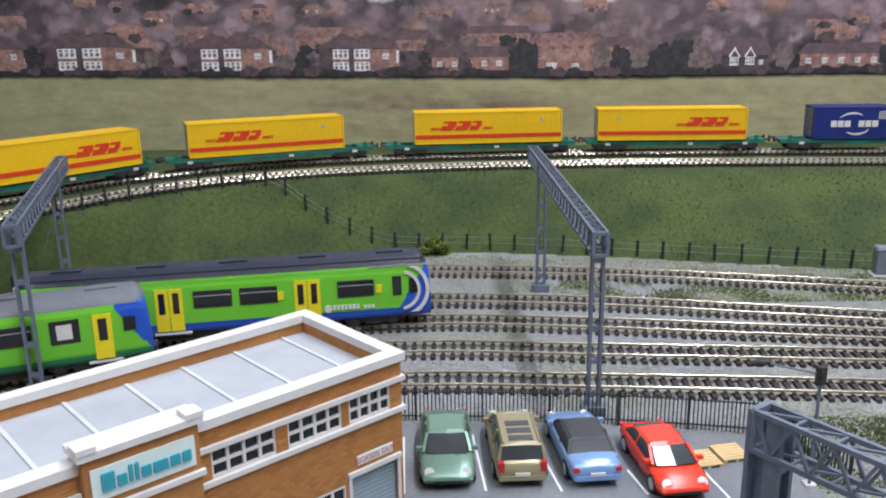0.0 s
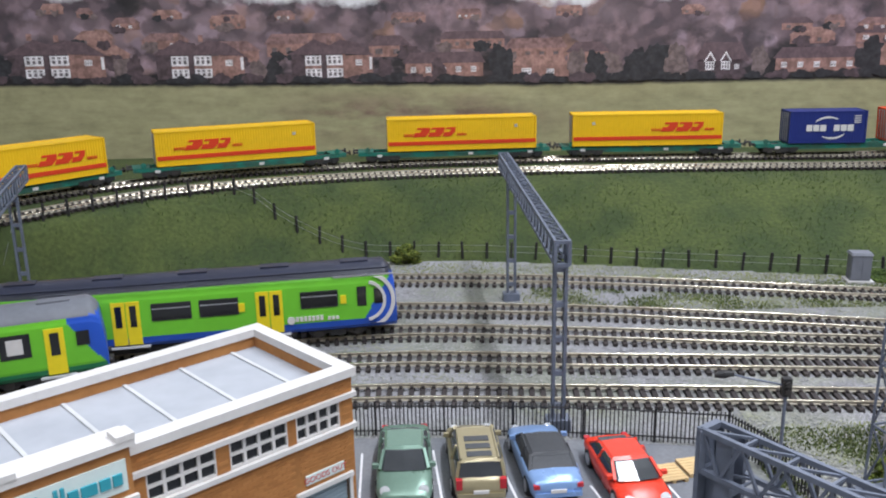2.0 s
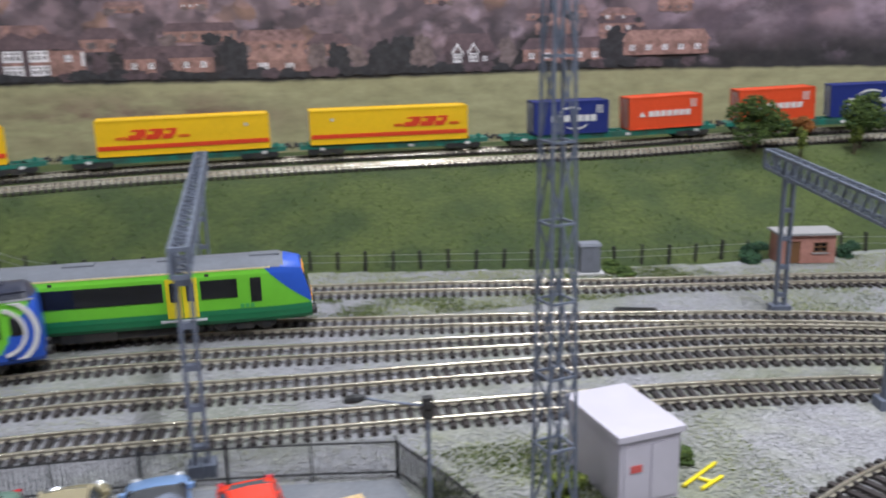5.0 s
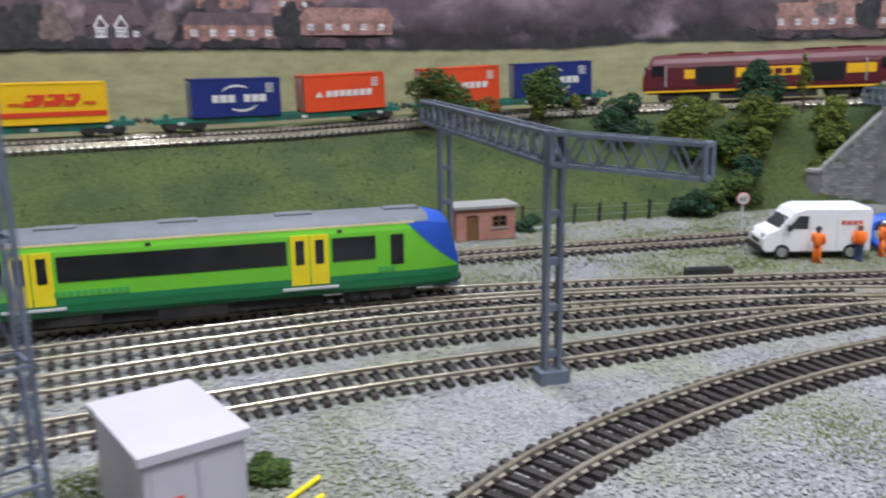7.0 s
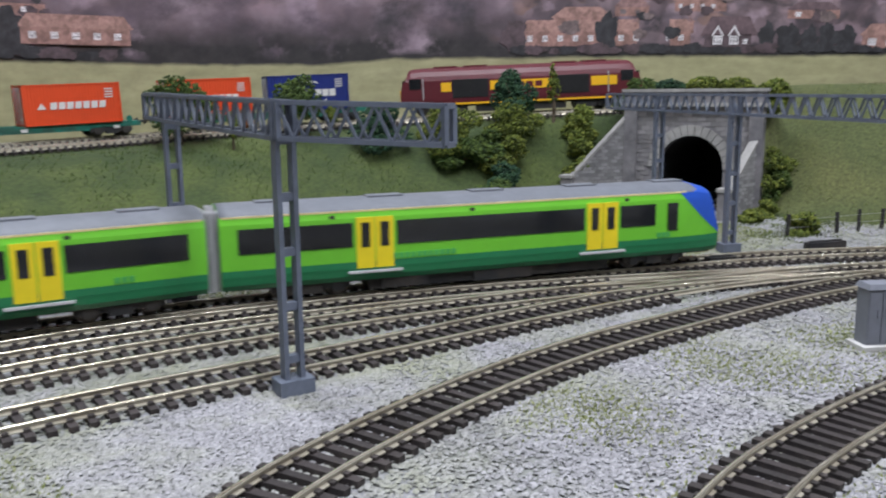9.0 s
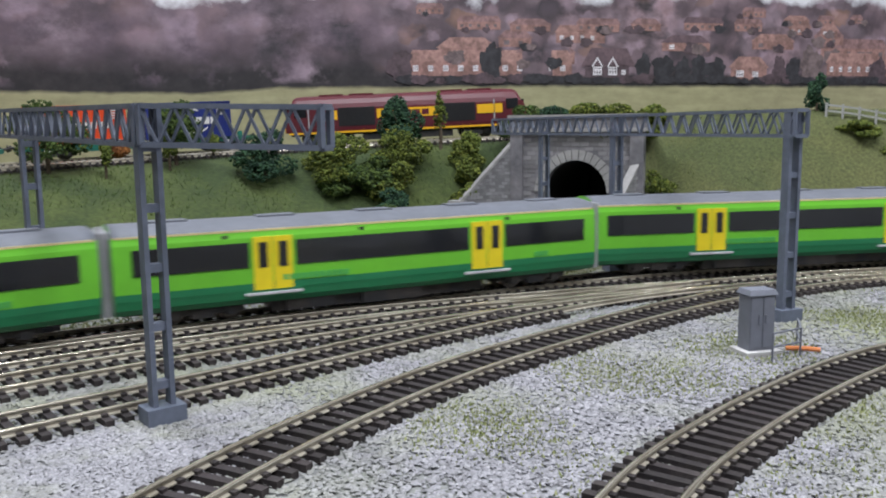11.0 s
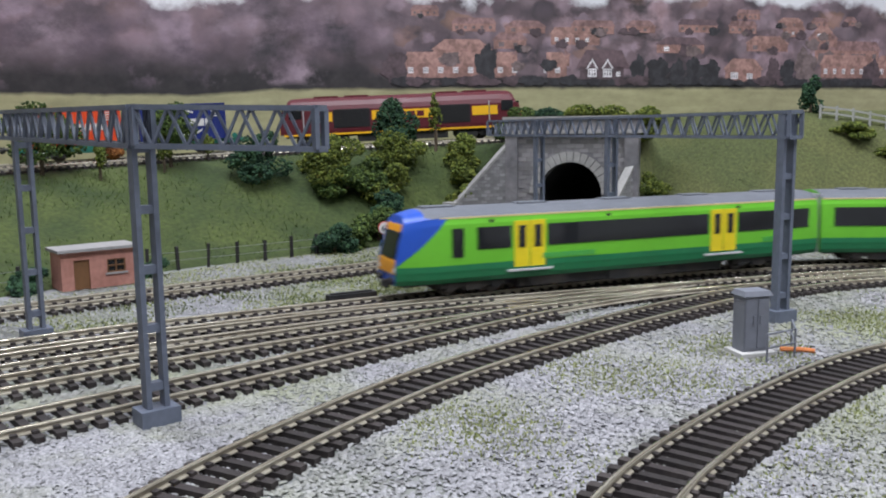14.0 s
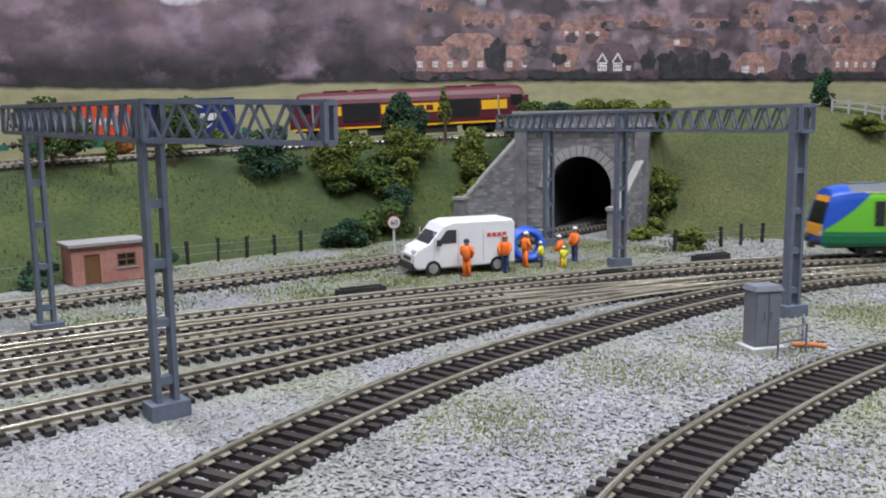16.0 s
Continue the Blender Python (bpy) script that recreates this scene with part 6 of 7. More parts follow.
for k, (x, y, h) in enumerate(((591, 779, 30), (643, 771, 32), (852, 656, 50), (700, 790, 24))):
    shrub("sapling", "slender sapling with sparse yellowing leaves", "tree", x, y, h, 10, "light", 300 + k, 0.45, 0.16)
shrub("bush", "low green bush beside the white lineside box", "bush", 205, 352, 12, 16, "light", 401, 0.05)
shrub("bush", "low green bush beside the white lineside box", "bush", 262, 372, 8, 12, "mid", 402, 0.05)

# ---- post and wire fences ----
M_POST = material("fence_timber_dark", (0.022, 0.020, 0.020), 0.85, 0, 0.3, 500)
M_WIRE = material("fence_wire", (0.35, 0.37, 0.36), 0.4, 0.5, 0.1, 300)


def wire_fence(points, label, pitch=21.5, h=15.0):
    path = Path(points)
    f = thing("wire_fence", label, "fence", group="lineside fences")
    tops = []
    rng = random.Random(len(points))
    n = int(path.length / pitch)
    for k in range(n + 1):
        x, y = path.at(path.length * k / n)
        z = max(0.0, hill(x, y))
        tops.append((x, y, z))
        bm = bmesh.new()
        box(bm, -0.95, 0.95, -0.95, 0.95, -2.5, h + rng.uniform(-0.8, 0.8))
        part("fence_post", bm, M_POST, f, at=(x, y, z, rng.uniform(0, 90), rng.uniform(-3, 3), rng.uniform(-3, 3)))
    for hz in (6.0, 11.5):
        bm = bmesh.new()
        for a, b in zip(tops, tops[1:]):
            beam(bm, (a[0], a[1], a[2] + hz), (b[0], b[1], b[2] + hz), 0.28)
        part("fence_wire", bm, M_WIRE, f)


wire_fence([CREST.side(s, 4) for s in np.linspace(CREST.near(-380, 640), CREST.near(-190, 772), 8)] + [(-150, 762), (-110, 751), (-72, 741), (7, 739), (85, 726), (210, 697), (312, 674), (390, 660), (465, 655)], "dark timber post and wire fence along the bank's foot")
wire_fence([(548, 654), (570, 650), (607, 639), (658, 626), (690, 618)], "dark timber post and wire fence beside the brick hut", 20)
wire_fence([(800, 408), (826, 393), (851, 386), (888, 369), (950, 315), (1010, 235)], "dark timber post and wire fence below the grass hill", 21)
M_PALEFENCE = material("pale_fence_paint", (0.34, 0.34, 0.32), 0.7, 0, 0.1, 300)
pf = thing("rail_fence", "weathered pale post and rail fence on the hilltop", "fence")
PFP = Path([(1040, 372), (1056, 330), (1066, 285), (1072, 230)])
for k in range(12):
    x, y = PFP.at(PFP.length * k / 11)
    bm = bmesh.new()
    box(bm, -0.9, 0.9, -0.9, 0.9, -2, 12)
    part("fence_post", bm, M_PALEFENCE, pf, at=(x, y, hill(x, y)))
    if k < 11:
        x2, y2 = PFP.at(PFP.length * (k + 1) / 11)
        for hz in (5, 10):
            bm = bmesh.new()
            beam(bm, (x, y, hill(x, y) + hz), (x2, y2, hill(x2, y2) + hz), 1.0, 1.6)
            part("fence_rail", bm, M_PALEFENCE, pf)

# ---- brick hut ----
M_PINKBRICK = material("pink_brick", (0.42, 0.20, 0.16), 0.85, 0, 0.15, 350, 0.0002, second=(0.36, 0.165, 0.13), patch=60)
M_ROOFSLAB = material("hut_roof", (0.30, 0.29, 0.29), 0.8, 0, 0.1, 300)
M_DOORBROWN = material("hut_door", (0.16, 0.075, 0.03), 0.7, 0, 0.15, 300)
hut = thing("lineside_hut", "small pink brick platelayers' hut with flat grey roof", "hut", (480, 634, 0, -12))
bm = bmesh.new()
wh = [(7, 16, 0, 17.5), (26, 37, 8.5, 16.5)]
us = [0, 7, 16, 26, 37, 43]
zs = [0, 8.5, 16.5, 17.5, 22.5]
for a, b in zip(us, us[1:]):
    for c, d in zip(zs, zs[1:]):
        if not any(h[0] < (a + b) / 2 < h[1] and h[2] < (c + d) / 2 < h[3] for h in wh):
            box(bm, a, b, 0, 2, c, d)
box(bm, 0, 2, 2, 21, 0, 22.5)
box(bm, 41, 43, 2, 21, 0, 22.5)
box(bm, 2, 41, 19, 21, 0, 22.5)
bmesh.ops.remove_doubles(bm, verts=bm.verts, dist=0.001)
part("wall", bm, M_PINKBRICK, hut)
bm = bmesh.new()
box(bm, 7, 16, 1.0, 1.8, 0, 17.5)
part("door", bm, M_DOORBROWN, hut)
bm = bmesh.new()
box(bm, 26, 37, 1.2, 1.8, 8.5, 16.5)
hw = part("window", bm, M_GLASS, hut)
bm = bmesh.new()
for x in (26, 31.1, 36.2):
    box(bm, x, x + 0.8, 0.4, 1.2, 8.5, 16.5)
for z in (8.5, 12.2, 15.7):
    box(bm, 26, 37, 0.4, 1.1, z, z + 0.8)
part("window_frame", bm, M_DOORBROWN, hw)
bm = bmesh.new()
box(bm, -2, 45, -2.5, 23, 22.5, 24.2)
soften(bm, 0.4)
part("roof", bm, M_ROOFSLAB, hut)
bm = bmesh.new()
box(bm, 25, 38, -0.8, 0, 7.4, 8.5)
part("window_sill", bm, M_ROOFSLAB, hut)

# ---- lineside cabinets ----
M_CAB = material("cabinet_grey", (0.17, 0.18, 0.215), 0.55, 0, 0.1, 250, patch=60)
M_SLAB = material("concrete_slab", (0.55, 0.54, 0.53), 0.85, 0, 0.1, 300)


def cabinet(label, at, w, d, h):
    c = thing("lineside_cabinet", label, "cabinet", at, group="lineside cabinets")
    bm = bmesh.new()
    box(bm, -w / 2 - 2.5, w / 2 + 2.5, -d / 2 - 3, d / 2 + 2, -1, 1.6)
    part("plinth", bm, M_SLAB, c)
    bm = bmesh.new()
    box(bm, -w / 2, w / 2, -d / 2, d / 2, 1.6, h - 2)
    soften(bm, 0.5)
    part("body", bm, M_CAB, c)
    bm = bmesh.new()
    loft(bm, [[(-w / 2 - 0.9, -d / 2 - 0.9, h - 2), (w / 2 + 0.9, -d / 2 - 0.9, h - 2), (w / 2 + 0.9, d / 2 + 0.9, h - 2), (-w / 2 - 0.9, d / 2 + 0.9, h - 2)],
              [(-w / 2, -d / 2, h), (w / 2, -d / 2, h), (w / 2, d / 2, h), (-w / 2, d / 2, h)]])
    part("lid", bm, M_CAB, c)
    for k in (-1, 1):
        bm = bmesh.new()
        box(bm, k * w * 0.25 - w * 0.22, k * w * 0.25 + w * 0.22, -d / 2 - 0.4, -d / 2 + 0.2, 3, h - 3)
        dd = part("door", bm, M_CAB, c)
        bm = bmesh.new()
        box(bm, k * 1.5 - 0.4, k * 1.5 + 0.4, -d / 2 - 0.9, -d / 2 - 0.3, h * 0.5, h * 0.62)
        part("handle", bm, M_CAB, dd)
    return c


cabinet("grey relay cabinet standing beside the bank fence", (331, 652, 0, -8), 15, 11, 24)
cabinet("grey relay cabinet on a concrete slab beside the branch", (576, 272, 0, -38), 11, 8, 26)
hr = thing("guard_rail", "thin grey wire guard rail beside the relay cabinet", "railing")
for a, b in (((566, 262), (581, 256)), ((581, 256), (597, 262))):
    for z in (5.5, 11.0):
        bm = bmesh.new()
        beam(bm, (*a, z), (*b, z), 0.6)
        part("rail_bar", bm, M_CAB, hr)
for x, y in ((566, 262), (581, 256), (597, 262)):
    bm = bmesh.new()
    beam(bm, (x, y, -0.5), (x, y, 11.3), 0.7)
    part("rail_post", bm, M_CAB, hr)
M_CABLE = material("orange_cable", (0.62, 0.20, 0.06), 0.6, 0, 0.1, 300)
bm = bmesh.new()
tube(bm, [(586, 263, 0.9), (590, 256, 0.9), (591, 251, 0.8)], 0.95)
tagged(part("cable_duct", bm, M_CABLE), "orange cable duct lying on the ballast", "cable")

# ---- white lineside building close to the tracks ----
M_BOXWHITE = material("white_card", (0.50, 0.47, 0.53), 0.6, 0, 0.04, 120, patch=30)
wb = thing("equipment_building", "plain white lineside equipment building with flat lid roof", "building", (231.5, 362.5, 0, 8))
bm = bmesh.new()
box(bm, -13.6, 13.6, -20.7, 20.7, 0, 29)
soften(bm, 0.3)
part("body", bm, M_BOXWHITE, wb)
bm = bmesh.new()
box(bm, -15.1, 15.1, -22.2, 22.2, 29, 31.5)
soften(bm, 0.7, 2)
part("roof", bm, M_BOXWHITE, wb)
for x in (-6.2, 6.2):
    bm = bmesh.new()
    box(bm, x - 5.6, x + 5.6, -21.2, -20.6, 2, 26)
    part("door", bm, M_BOXWHITE, wb)
bm = bmesh.new()
box(bm, -9, -4, -21.6, -21.1, 15, 18)
part("warning_plate", bm, M_SIGNRED, wb, "small red warning plate")
yr = thing("barrier_rail", "small yellow tubular barrier lying on the grass", "barrier")
for a, b in (((253, 349, 1.0), (275, 363, 1.0)), ((259, 345, 1.0), (272, 352, 1.0)), ((262, 353, 1.0), (266, 349, 1.0))):
    bm = bmesh.new()
    tube(bm, [a, b], 0.8)
    part("rail_tube", bm, M_YELLOW, yr)

# ---- tall lattice mast ----
mast = thing("lattice_mast", "tall grey tapering lattice floodlight mast", "mast", (193, 336, 0, 12))
MH = 330.0
for sx in (-1, 1):
    for sy in (-1, 1):
        bm = bmesh.new()
        beam(bm, (sx * 6.0, sy * 6.0, 0), (sx * 2.2, sy * 2.2, MH), 1.1)
        part("leg", bm, M_GANTRY, mast)
bm = bmesh.new()
z, k = 6.0, 0
while z < MH - 28:
    w0, w1 = 6.0 - 3.8 * z / MH, 6.0 - 3.8 * (z + 28) / MH
    c0 = [Vector((a * w0, b * w0, z)) for a, b in ((-1, -1), (1, -1), (1, 1), (-1, 1))]
    c1 = [Vector((a * w1, b * w1, z + 28)) for a, b in ((-1, -1), (1, -1), (1, 1), (-1, 1))]
    for i in range(4):
        beam(bm, c0[i], c0[(i + 1) % 4], 0.8)
        beam(bm, c0[i], c1[(i + 1) % 4], 0.7)
    z += 28
    k += 1
part("lattice_bracing", bm, M_GANTRY, mast)
bm = bmesh.new()
box(bm, -9, 9, -9, 9, -1, 2.5)
part("base_plate", bm, M_GANTRY, mast)

# ---- ground signal, round sign, point motors ----
sg = thing("colour_light_signal", "small black signal head on a slim grey post with side arm", "signal", (146, 337, 0, 0))
bm = bmesh.new()
tube(bm, [(0, 0, 0), (0, 0, 54)], 0.8)
part("post", bm, M_GANTRY, sg)
bm = bmesh.new()
box(bm, -1.9, 1.9, -1.5, 1.5, 50, 58)
soften(bm, 0.5)
hd = part("head", bm, M_BLACK, sg)
for z in (52.2, 55.6):
    bm = bmesh.new()
    disc(bm, (0, -1.9, z), (0, 1, 0), 1.1, 1.4)
    part("lens_hood", bm, M_BLACK, hd)
bm = bmesh.new()
tube(bm, [(0, 0, 54.5), (-16, 3, 57), (-22, 4, 58.4)], 0.5)
arm = part("arm", bm, M_GANTRY, sg)
bm = bmesh.new()
tube(bm, [(-21, 4, 58.6), (-25, 4.6, 58.2), (-29, 5.2, 57.6)], [0.9, 1.9, 1.2], 10)
part("lamp_hood", bm, M_BLACK, arm)
bm = bmesh.new()
box(bm, -2.5, 2.5, -2.5, 2.5, -1, 1.5)
part("base", bm, M_SLAB, sg)
rs = thing("round_sign", "round white sign with red rim on a grey post", "sign", (676, 561, 0, -37))
bm = bmesh.new()
tube(bm, [(0, 0, -1), (0, 0, 26)], 0.9)
part("post", bm, M_STEP, rs)
bm = bmesh.new()
disc(bm, (0, -1.2, 23), (0, 1, 0), 4.6, 0.8, 24)
pl = part("plate", bm, M_SIGNRED, rs)
bm = bmesh.new()
disc(bm, (0, -1.7, 23), (0, 1, 0), 4.1, 0.5, 24)
fc = part("face", bm, M_WHITE, pl)
lettering("60", 5.2, M_BLACK, fc, place(0, -2.05, 21.2, 0, 90))
for (xa, ya), (xb, yb) in (((311, 557), (337, 548)), ((547, 485), (572, 474)), ((677, 400), (692, 391)), ((762, 378), (788, 366))):
    a = math.degrees(math.atan2(yb - ya, xb - xa))
    L = math.hypot(xb - xa, yb - ya)
    pm = thing("point_motor", "low black point motor casing beside the rails", "point motor", ((xa + xb) / 2, (ya + yb) / 2, 0, a), group="point motors")
    bm = bmesh.new()
    box(bm, -L / 2, L / 2, -3, 3, -0.8, 4.2)
    soften(bm, 0.8)
    part("casing", bm, M_BLACK, pm)
    bm = bmesh.new()
    box(bm, -L / 2 + 2, L / 2 - 2, -1.2, 1.2, 4.1, 5)
    part("lid_ridge", bm, M_BLACK, pm)

# ---- white van ----
M_VANWHITE = material("van_white", (0.80, 0.80, 0.82), 0.3, 0, 0.03, 200)
van = thing("delivery_van", "white high-roofed delivery van parked beside the track", "van", (650, 484, 0, 149.5))
bm = bmesh.new()
outline = [(-33, 5), (-33, 30), (-31, 32.5), (8, 32.5), (14, 30.5), (23, 19.5), (30, 16.5), (33, 13), (33, 6.5), (31, 4.5)]
rings = []
for y, k in ((-13.2, 0.985), (-12.4, 1.0), (12.4, 1.0), (13.2, 0.985)):
    rings.append([(x * k, y, 17 + (z - 17) * (1 if k == 1 else 0.93)) for x, z in outline])
loft(bm, rings)
soften(bm, 0.6)
vb = part("body", bm, M_VANWHITE, van)
bm = bmesh.new()
loft(bm, [[(14.6, -11, 29.6), (14.6, 11, 29.6), (14.0, 11, 28.6), (14.0, -11, 28.6)], [(23.2, -11.6, 19.6), (23.2, 11.6, 19.6), (22.4, 11.6, 18.8), (22.4, -11.6, 18.8)]])
part("windscreen", bm, M_CARGLASS, van)
for y in (-1, 1):
    ya, yb = sorted((y * 12.9, y * 13.45))
    bm = bmesh.new()
    plate(bm, [(6, 19.5), (6, 27.5), (12, 27.5), (18.5, 19.5)], ya, yb)
    part("cab_window", bm, M_CARGLASS, van)
    for a, b in ((4.6, 5.0), (-12, -11.6), (20, 20.4)):
        bm = bmesh.new()
        box(bm, a, b, ya, yb, 7, 27)
        part("door_seam", bm, M_STEP, vb)
    bm = bmesh.new()
    for k in range(4):
        box(bm, -27 + k * 3.4, -24.3 + k * 3.4, ya, yb, 22, 24.5)
    part("livery_bar", bm, M_SIGNRED, vb, "small red livery bars")
    bm = bmesh.new()
    box(bm, 30.2, 32.6, min(y * 7.5, y * 12), max(y * 7.5, y * 12), 12.6, 15.8)
    part("headlight", bm, M_CHROME, van)
    bm = bmesh.new()
    box(bm, 16.5, 18.5, min(y * 13.3, y * 16), max(y * 13.3, y * 16), 18.5, 22)
    part("wing_mirror", bm, M_BLACK, van)
    for x in (-21, 21):
        bm = bmesh.new()
        disc(bm, (x, y * 11.7, 4.8), (0, 1, 0), 4.8, 3.6, 18)
        wv = part("wheel", bm, M_TYRE, van)
        bm = bmesh.new()
        disc(bm, (x, y * 13.6, 4.8), (0, 1, 0), 3.0, 0.6, 14)
        part("rim", bm, M_RIM, wv)
bm = bmesh.new()
box(bm, 30.5, 34, -12.5, 12.5, 4.2, 8.2)
soften(bm, 0.7)
part("bumper", bm, M_BLACK, van)
bm = bmesh.new()
box(bm, 32.3, 33.3, -6.5, 6.5, 9.6, 11.6)
part("grille", bm, M_BLACK, van)


# ---- figurines: one plain mesh each ----
M_HELMET = material("helmet_white", (0.78, 0.78, 0.76), 0.5, 0, 0.05, 300)
M_NAVY = material("trouser_navy", (0.03, 0.05, 0.12), 0.8, 0, 0.1, 300)
M_VEST = material("vest_yellow", (0.75, 0.70, 0.05), 0.7, 0, 0.1, 300)
M_FLESH = material("figure_paint_tan", (0.45, 0.25, 0.16), 0.7, 0, 0.1, 300)


def figurine(label, x, y, turn, trousers, jacket, cap, lean=0, h=23.0):
    bm = bmesh.new()
    k = h / 23.0

    def blob(pts, rad, mat):
        n = len(bm.faces)
        tube(bm, [(a * k, b * k, c * k) for a, b, c in pts], [r * k for r in rad], 8)
        bm.faces.ensure_lookup_table()
        for f in bm.faces[n:]:
            f.material_index = mat
            f.smooth = True

    for s in (-1, 1):
        blob([(1.6, s * 1.5, 0), (0.2, s * 1.4, 0.8), (0, s * 1.3, 5), (0.1, s * 1.0, 11)], [1.0, 1.3, 1.25, 1.7], 0)
        blob([(lean * 0.6, s * 2.9, 18.2), (1.0 + lean, s * 3.5, 14), (3.0 + lean, s * 2.2, 11.5)], [1.25, 1.1, 0.8], 1)
    blob([(0, 0, 10.5), (lean * 0.3, 0, 13), (lean * 0.6, 0, 17), (lean * 0.8, 0, 19)], [2.5, 2.6, 2.9, 1.3], 1)
    blob([(lean * 0.9, 0, 18.8), (lean, 0, 20), (lean, 0, 21.4), (lean, 0, 22)], [0.9, 1.55, 1.5, 0.9], 3)
    blob([(lean, 0, 21.2), (lean, 0, 22.3), (lean, 0, 23)], [1.95, 1.75, 0.7], 2)
    ob = part("figurine", bm, [trousers, jacket, cap, M_FLESH])
    ob.matrix_basis = place(x, y, -0.2, turn)
    return tagged(ob, label, "figurine", "track worker figurines")


figurine("painted track worker figurine in orange overalls", 637, 467, 20, M_ORANGE, M_ORANGE, M_NAVY)
figurine("painted track worker figurine in orange vest and blue trousers", 664, 458, 200, M_NAVY, M_ORANGE, M_FLESH)
figurine("painted track worker figurine in orange overalls and white helmet", 685, 457, -30, M_ORANGE, M_ORANGE, M_HELMET, 0.5)
figurine("painted crouching worker figurine in yellow vest", 690, 448, 120, M_NAVY, M_VEST, M_HELMET, 1.2, 17)
figurine("painted worker figurine in orange bending forward", 701, 440, 130, M_ORANGE, M_ORANGE, M_HELMET, 2.0, 20.5)
figurine("painted crouching worker figurine in green and yellow", 697, 436, 40, M_VEST, M_VEST, M_HELMET, 1.4, 14)
figurine("painted worker figurine in orange jacket and blue trousers", 724, 444, 160, M_NAVY, M_ORANGE, M_HELMET)
M_TUB = material("blue_plastic", (0.02, 0.10, 0.55), 0.4, 0, 0.06, 200)
coil = thing("pipe_coil", "bright blue coiled plastic pipe leaning on edge", "pipe coil", (703, 468, 0, -40))
for y, major, minor in ((-3.2, 9.6, 2.3), (0.0, 10.2, 2.5), (3.2, 9.6, 2.3)):
    bm = bmesh.new()
    rings = []
    for a in np.linspace(0, 2 * math.pi, 29):
        ca, sa = math.cos(a), math.sin(a)
        rings.append([((major + minor * math.cos(q)) * ca, y + minor * math.sin(q) + 0.28 * (major + minor * math.cos(q)) * sa, 12.0 + (major + minor * math.cos(q)) * sa * 0.9) for q in np.linspace(0, 2 * math.pi, 10, endpoint=False)])
    loft(bm, rings, caps=False)
    bmesh.ops.remove_doubles(bm, verts=bm.verts, dist=0.001)
    smooth(bm)
    part("pipe_turn", bm, M_TUB, coil)
# ---- loose ballast stones and grass fibres ----
M_STONES = island_material("ballast_stones", [(0.215, 0.211, 0.222), (0.275, 0.27, 0.286), (0.32, 0.315, 0.333), (0.395, 0.388, 0.408)], 0.85, 0.2, (0.25, 0.27, 0.135))
rng_s = np.random.default_rng(11)
TRACKS = (T1, T2, T3, T4, T5, B1, B2)


def scatter(name, label, regions, size, mat, flat=0.55, avoid=True, kind_cat="ballast"):
    pts = []
    for x0, x1, y0, y1, n, k in regions:
        p = rng_s.uniform((x0, y0), (x1, y1), (n, 2))
        pts.append(np.column_stack([p, np.full(n, k)]))
    p = np.concatenate(pts)
    d = np.min([t.gap(p[:, 0], p[:, 1]) for t in TRACKS], axis=0)
    keep = (d > 15.5) | (rng_s.random(len(p)) < 0.28) & (d < 15)
    bank_ok = np.array([sign_gap(FOOT, x, y) < 0 for x, y in p[:, :2]])
    park = (p[:, 0] > -150) & (p[:, 0] < 152) & (p[:, 1] < 386)
    p = p[keep & bank_ok & ~park]
    n = len(p)
    base = np.array([(1, 0, 0), (-1, 0, 0), (0, 1, 0), (0, -1, 0), (0, 0, flat), (0, 0, -flat)])
    o = base[None] * rng_s.uniform(0.55, 1.3, (n, 6, 1)) * (size * p[:, 2] * rng_s.uniform(0.6, 1.4, n))[:, None, None]
    a = rng_s.uniform(0, 2 * np.pi, n)
    tilt = rng_s.uniform(-0.5, 0.5, n)
    c, s = np.cos(a), np.sin(a)
    x = o[..., 0] * c[:, None] - o[..., 1] * s[:, None]
    y = o[..., 0] * s[:, None] + o[..., 1] * c[:, None]
    z = o[..., 2] + x * tilt[:, None]
    v = np.stack([x + p[:, 0, None], y + p[:, 1, None], z - 0.15], -1).reshape(-1, 3)
    f = (np.arange(n)[:, None, None] * 6 + np.array(OCTA_F)[None]).reshape(-1, 3)
    return tagged(from_arrays(name, v, f.tolist(), mat), label, kind_cat, "", "stuff")


scatter("loose_ballast", "loose grey ballast chippings", [(300, 560, 190, 400, 50000, 1.0), (540, 900, 150, 420, 46000, 1.0), (160, 420, 330, 470, 26000, 0.95), (-100, 420, 380, 720, 42000, 0.9), (400, 840, 400, 640, 34000, 0.9)], 0.86, M_STONES, 0.34)

M_BLADES = island_material("grass_fibres", [(0.030, 0.055, 0.010), (0.055, 0.095, 0.018), (0.10, 0.13, 0.03)], 0.95, 0.3)


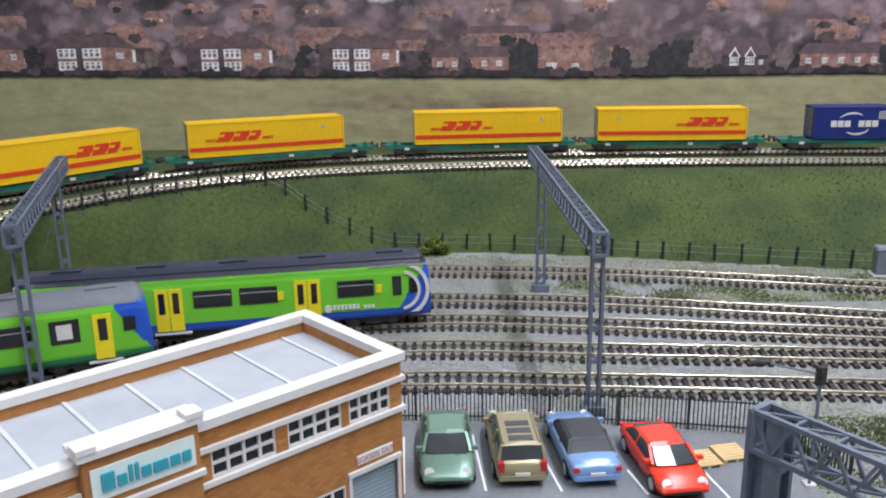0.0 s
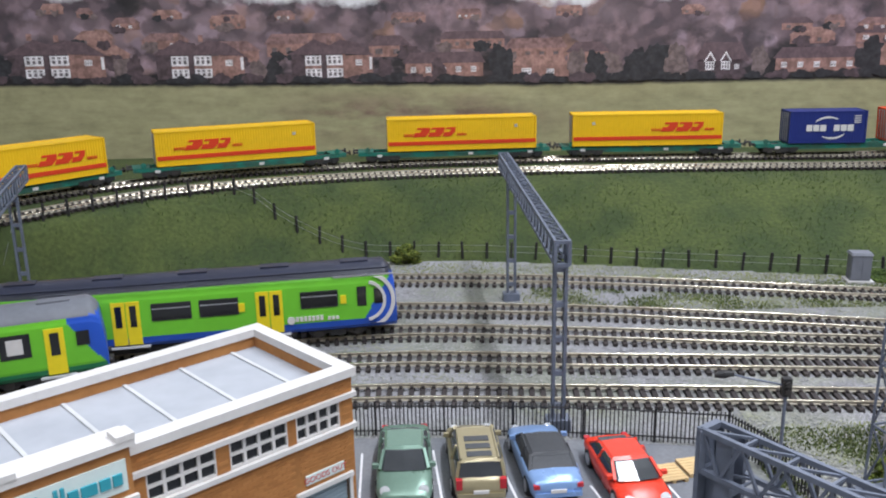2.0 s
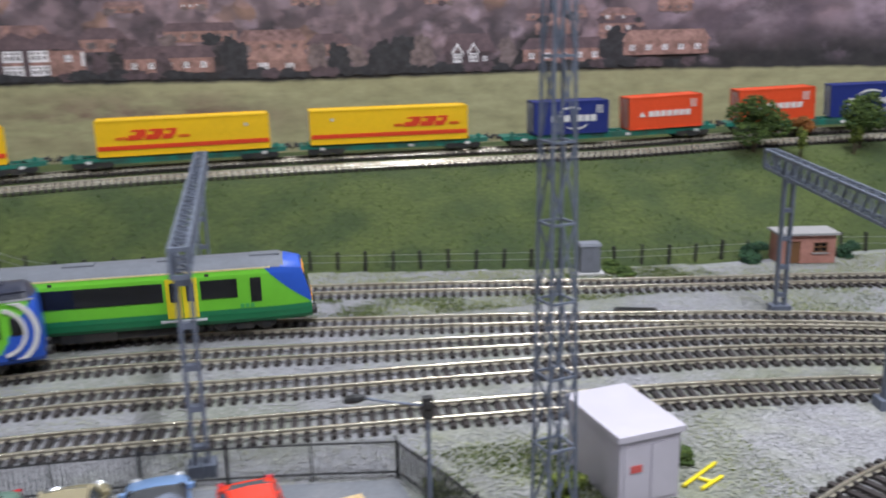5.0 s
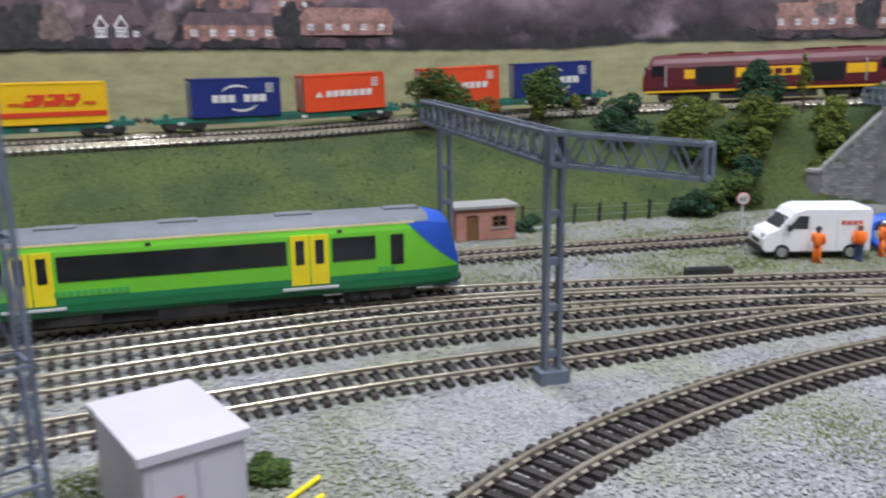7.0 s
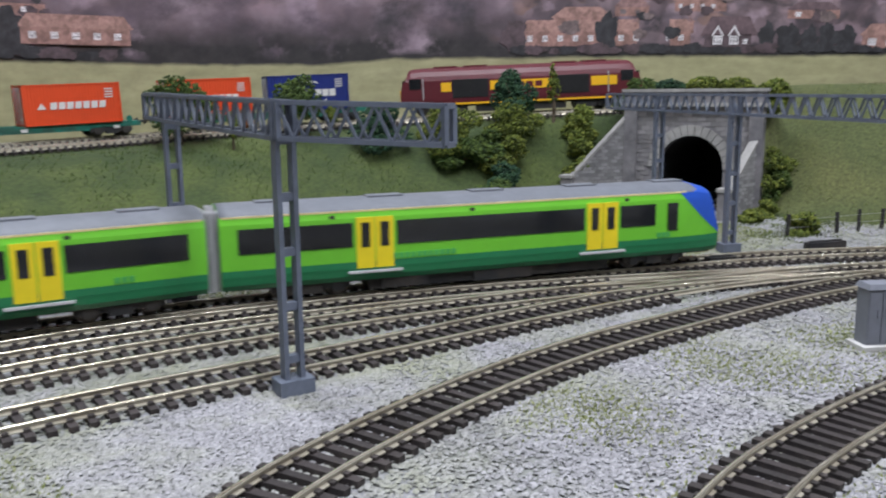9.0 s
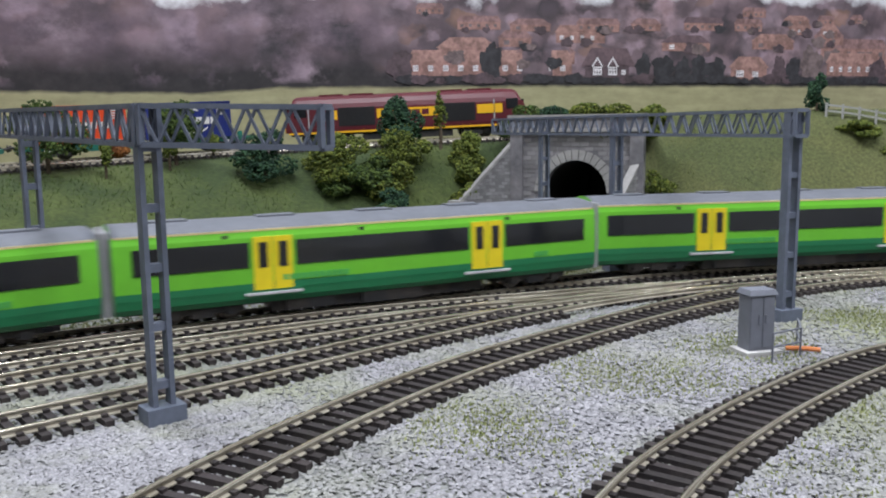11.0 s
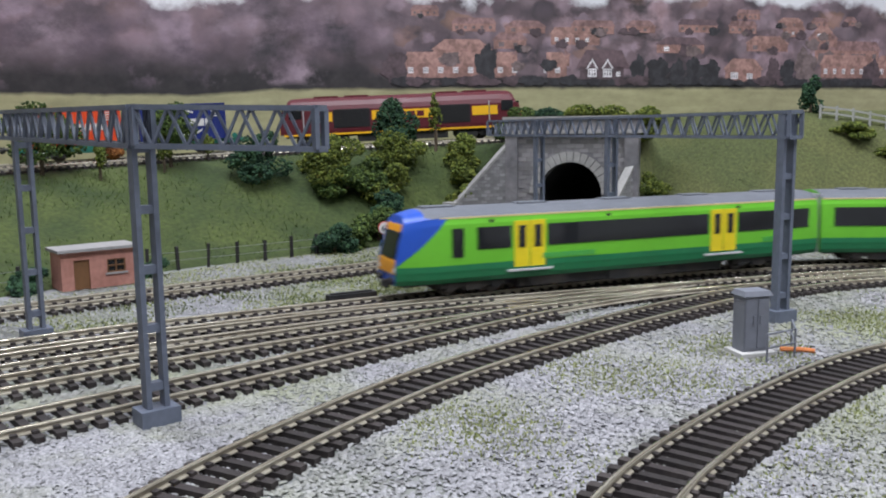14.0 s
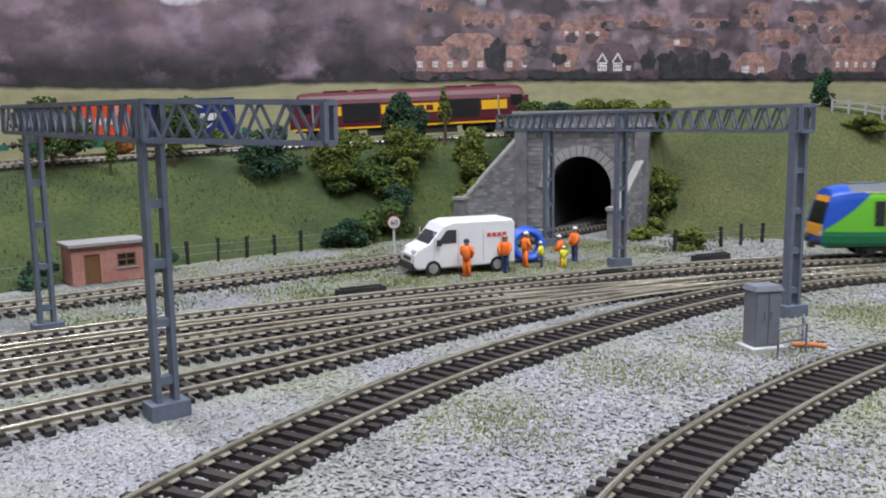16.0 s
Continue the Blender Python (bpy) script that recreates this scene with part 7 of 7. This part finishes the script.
def fibres(name, label, pts, h, mat, width=0.35):
    n = len(pts)
    p = np.array(pts)
    a = rng_s.uniform(0, 2 * np.pi, n)
    hh = h * rng_s.uniform(0.5, 1.4, n)
    lean = rng_s.normal(0, 0.45, (n, 2)) * hh[:, None]
    dx, dy = np.cos(a) * width, np.sin(a) * width
    v = np.empty((n, 3, 3))
    v[:, 0] = np.column_stack([p[:, 0] - dx, p[:, 1] - dy, p[:, 2] - 0.4])
    v[:, 1] = np.column_stack([p[:, 0] + dx, p[:, 1] + dy, p[:, 2] - 0.4])
    v[:, 2] = np.column_stack([p[:, 0] + lean[:, 0], p[:, 1] + lean[:, 1], p[:, 2] + hh])
    f = np.arange(n * 3).reshape(-1, 3)
    return tagged(from_arrays(name, v.reshape(-1, 3), f.tolist(), mat), label, "grass", "", "stuff")


cand = rng_s.uniform((-380, 380), (1080, 900), (60000, 2))
bank_pts, dry_pts = [], []
for x, y in cand:
    if sign_gap(FOOT, x, y) > 0 and sign_gap(CREST, x, y) < 2:
        if noise.noise(Vector((x * 0.02, y * 0.02, 1))) > -0.25:
            (dry_pts if x > 893 and y < 540 else bank_pts).append((x, y, hill(x, y)))
fibres("bank_grass", "short dark green static grass fibres on the bank", bank_pts, 2.6, M_BLADES, 0.4)
M_BLADES2 = island_material("verge_fibres", [(0.21, 0.25, 0.085), (0.29, 0.32, 0.125), (0.38, 0.39, 0.19)], 0.95, 0.2)
M_BLADES3 = island_material("hill_fibres", [(0.08, 0.105, 0.03), (0.13, 0.155, 0.045), (0.20, 0.21, 0.075)], 0.95, 0.3)
verge = []
for x0, x1, y0, y1, n in ((60, 420, 590, 680, 16000), (420, 780, 470, 640, 26000), (400, 700, 190, 335, 52000), (560, 820, 420, 560, 26000), (150, 300, 320, 410, 9000), (640, 900, 180, 420, 9000), (-60, 330, 660, 740, 9000)):
    for x, y in rng_s.uniform((x0, y0), (x1, y1), (n, 2)):
        if noise.noise(Vector((x * 0.018, y * 0.018, 7))) > (rng_s.uniform(-0.35, 0.25) if y > 420 else rng_s.uniform(-0.15, 0.55)) and sign_gap(FOOT, x, y) < 0:
            verge.append((x, y, 0.0))
v = np.array(verge)
d = np.min([t.gap(v[:, 0], v[:, 1]) for t in TRACKS], axis=0)
fibres("verge_grass", "thin patches of pale green grass in the ballast", v[d > 16], 0.75, M_BLADES2, 0.55)
M_BLADES4 = island_material("green_verge_fibres", [(0.06, 0.085, 0.022), (0.10, 0.135, 0.04), (0.165, 0.19, 0.07)], 0.95, 0.25)
strip = []
for x0, x1, y0, y1, n in ((70, 420, 590, 655, 26000), (430, 760, 480, 590, 12000), (150, 240, 330, 405, 12000), (780, 900, 380, 470, 6000)):
    for x, y in rng_s.uniform((x0, y0), (x1, y1), (n, 2)):
        if noise.noise(Vector((x * 0.03, y * 0.03, 17))) > rng_s.uniform(-0.25, 0.5) and sign_gap(FOOT, x, y) < 0:
            strip.append((x, y, 0.0))
v = np.array(strip)
d = np.min([t.gap(v[:, 0], v[:, 1]) for t in TRACKS], axis=0)
fibres("green_verge", "low mid-green grass strips between the lines", v[d > 16], 1.2, M_BLADES4, 0.6)
fibres("hill_grass", "short dry yellow-green static grass fibres on the hill", dry_pts, 2.0, M_BLADES3, 0.4)


def motions():
    """The green unit runs along its line; each coach is carried by its two bogies."""
    times = (0.0, 3.2, 5.5, 7.0, 9.0, 12.5, 14.0, 15.0, 16.0)
    heads = (1692, 2143, 2492, 2715, 3003, 3481, 3699, 3844, 3979)
    for body, behind, base in MOVING:
        rows = []
        for k in range(33):
            t = k * 0.5
            u = float(np.interp(t, times, heads)) - behind
            rows.append((t, rail_pose(T4, u, base, RAIL_TOP)))
        walk(body, rows)


motions()
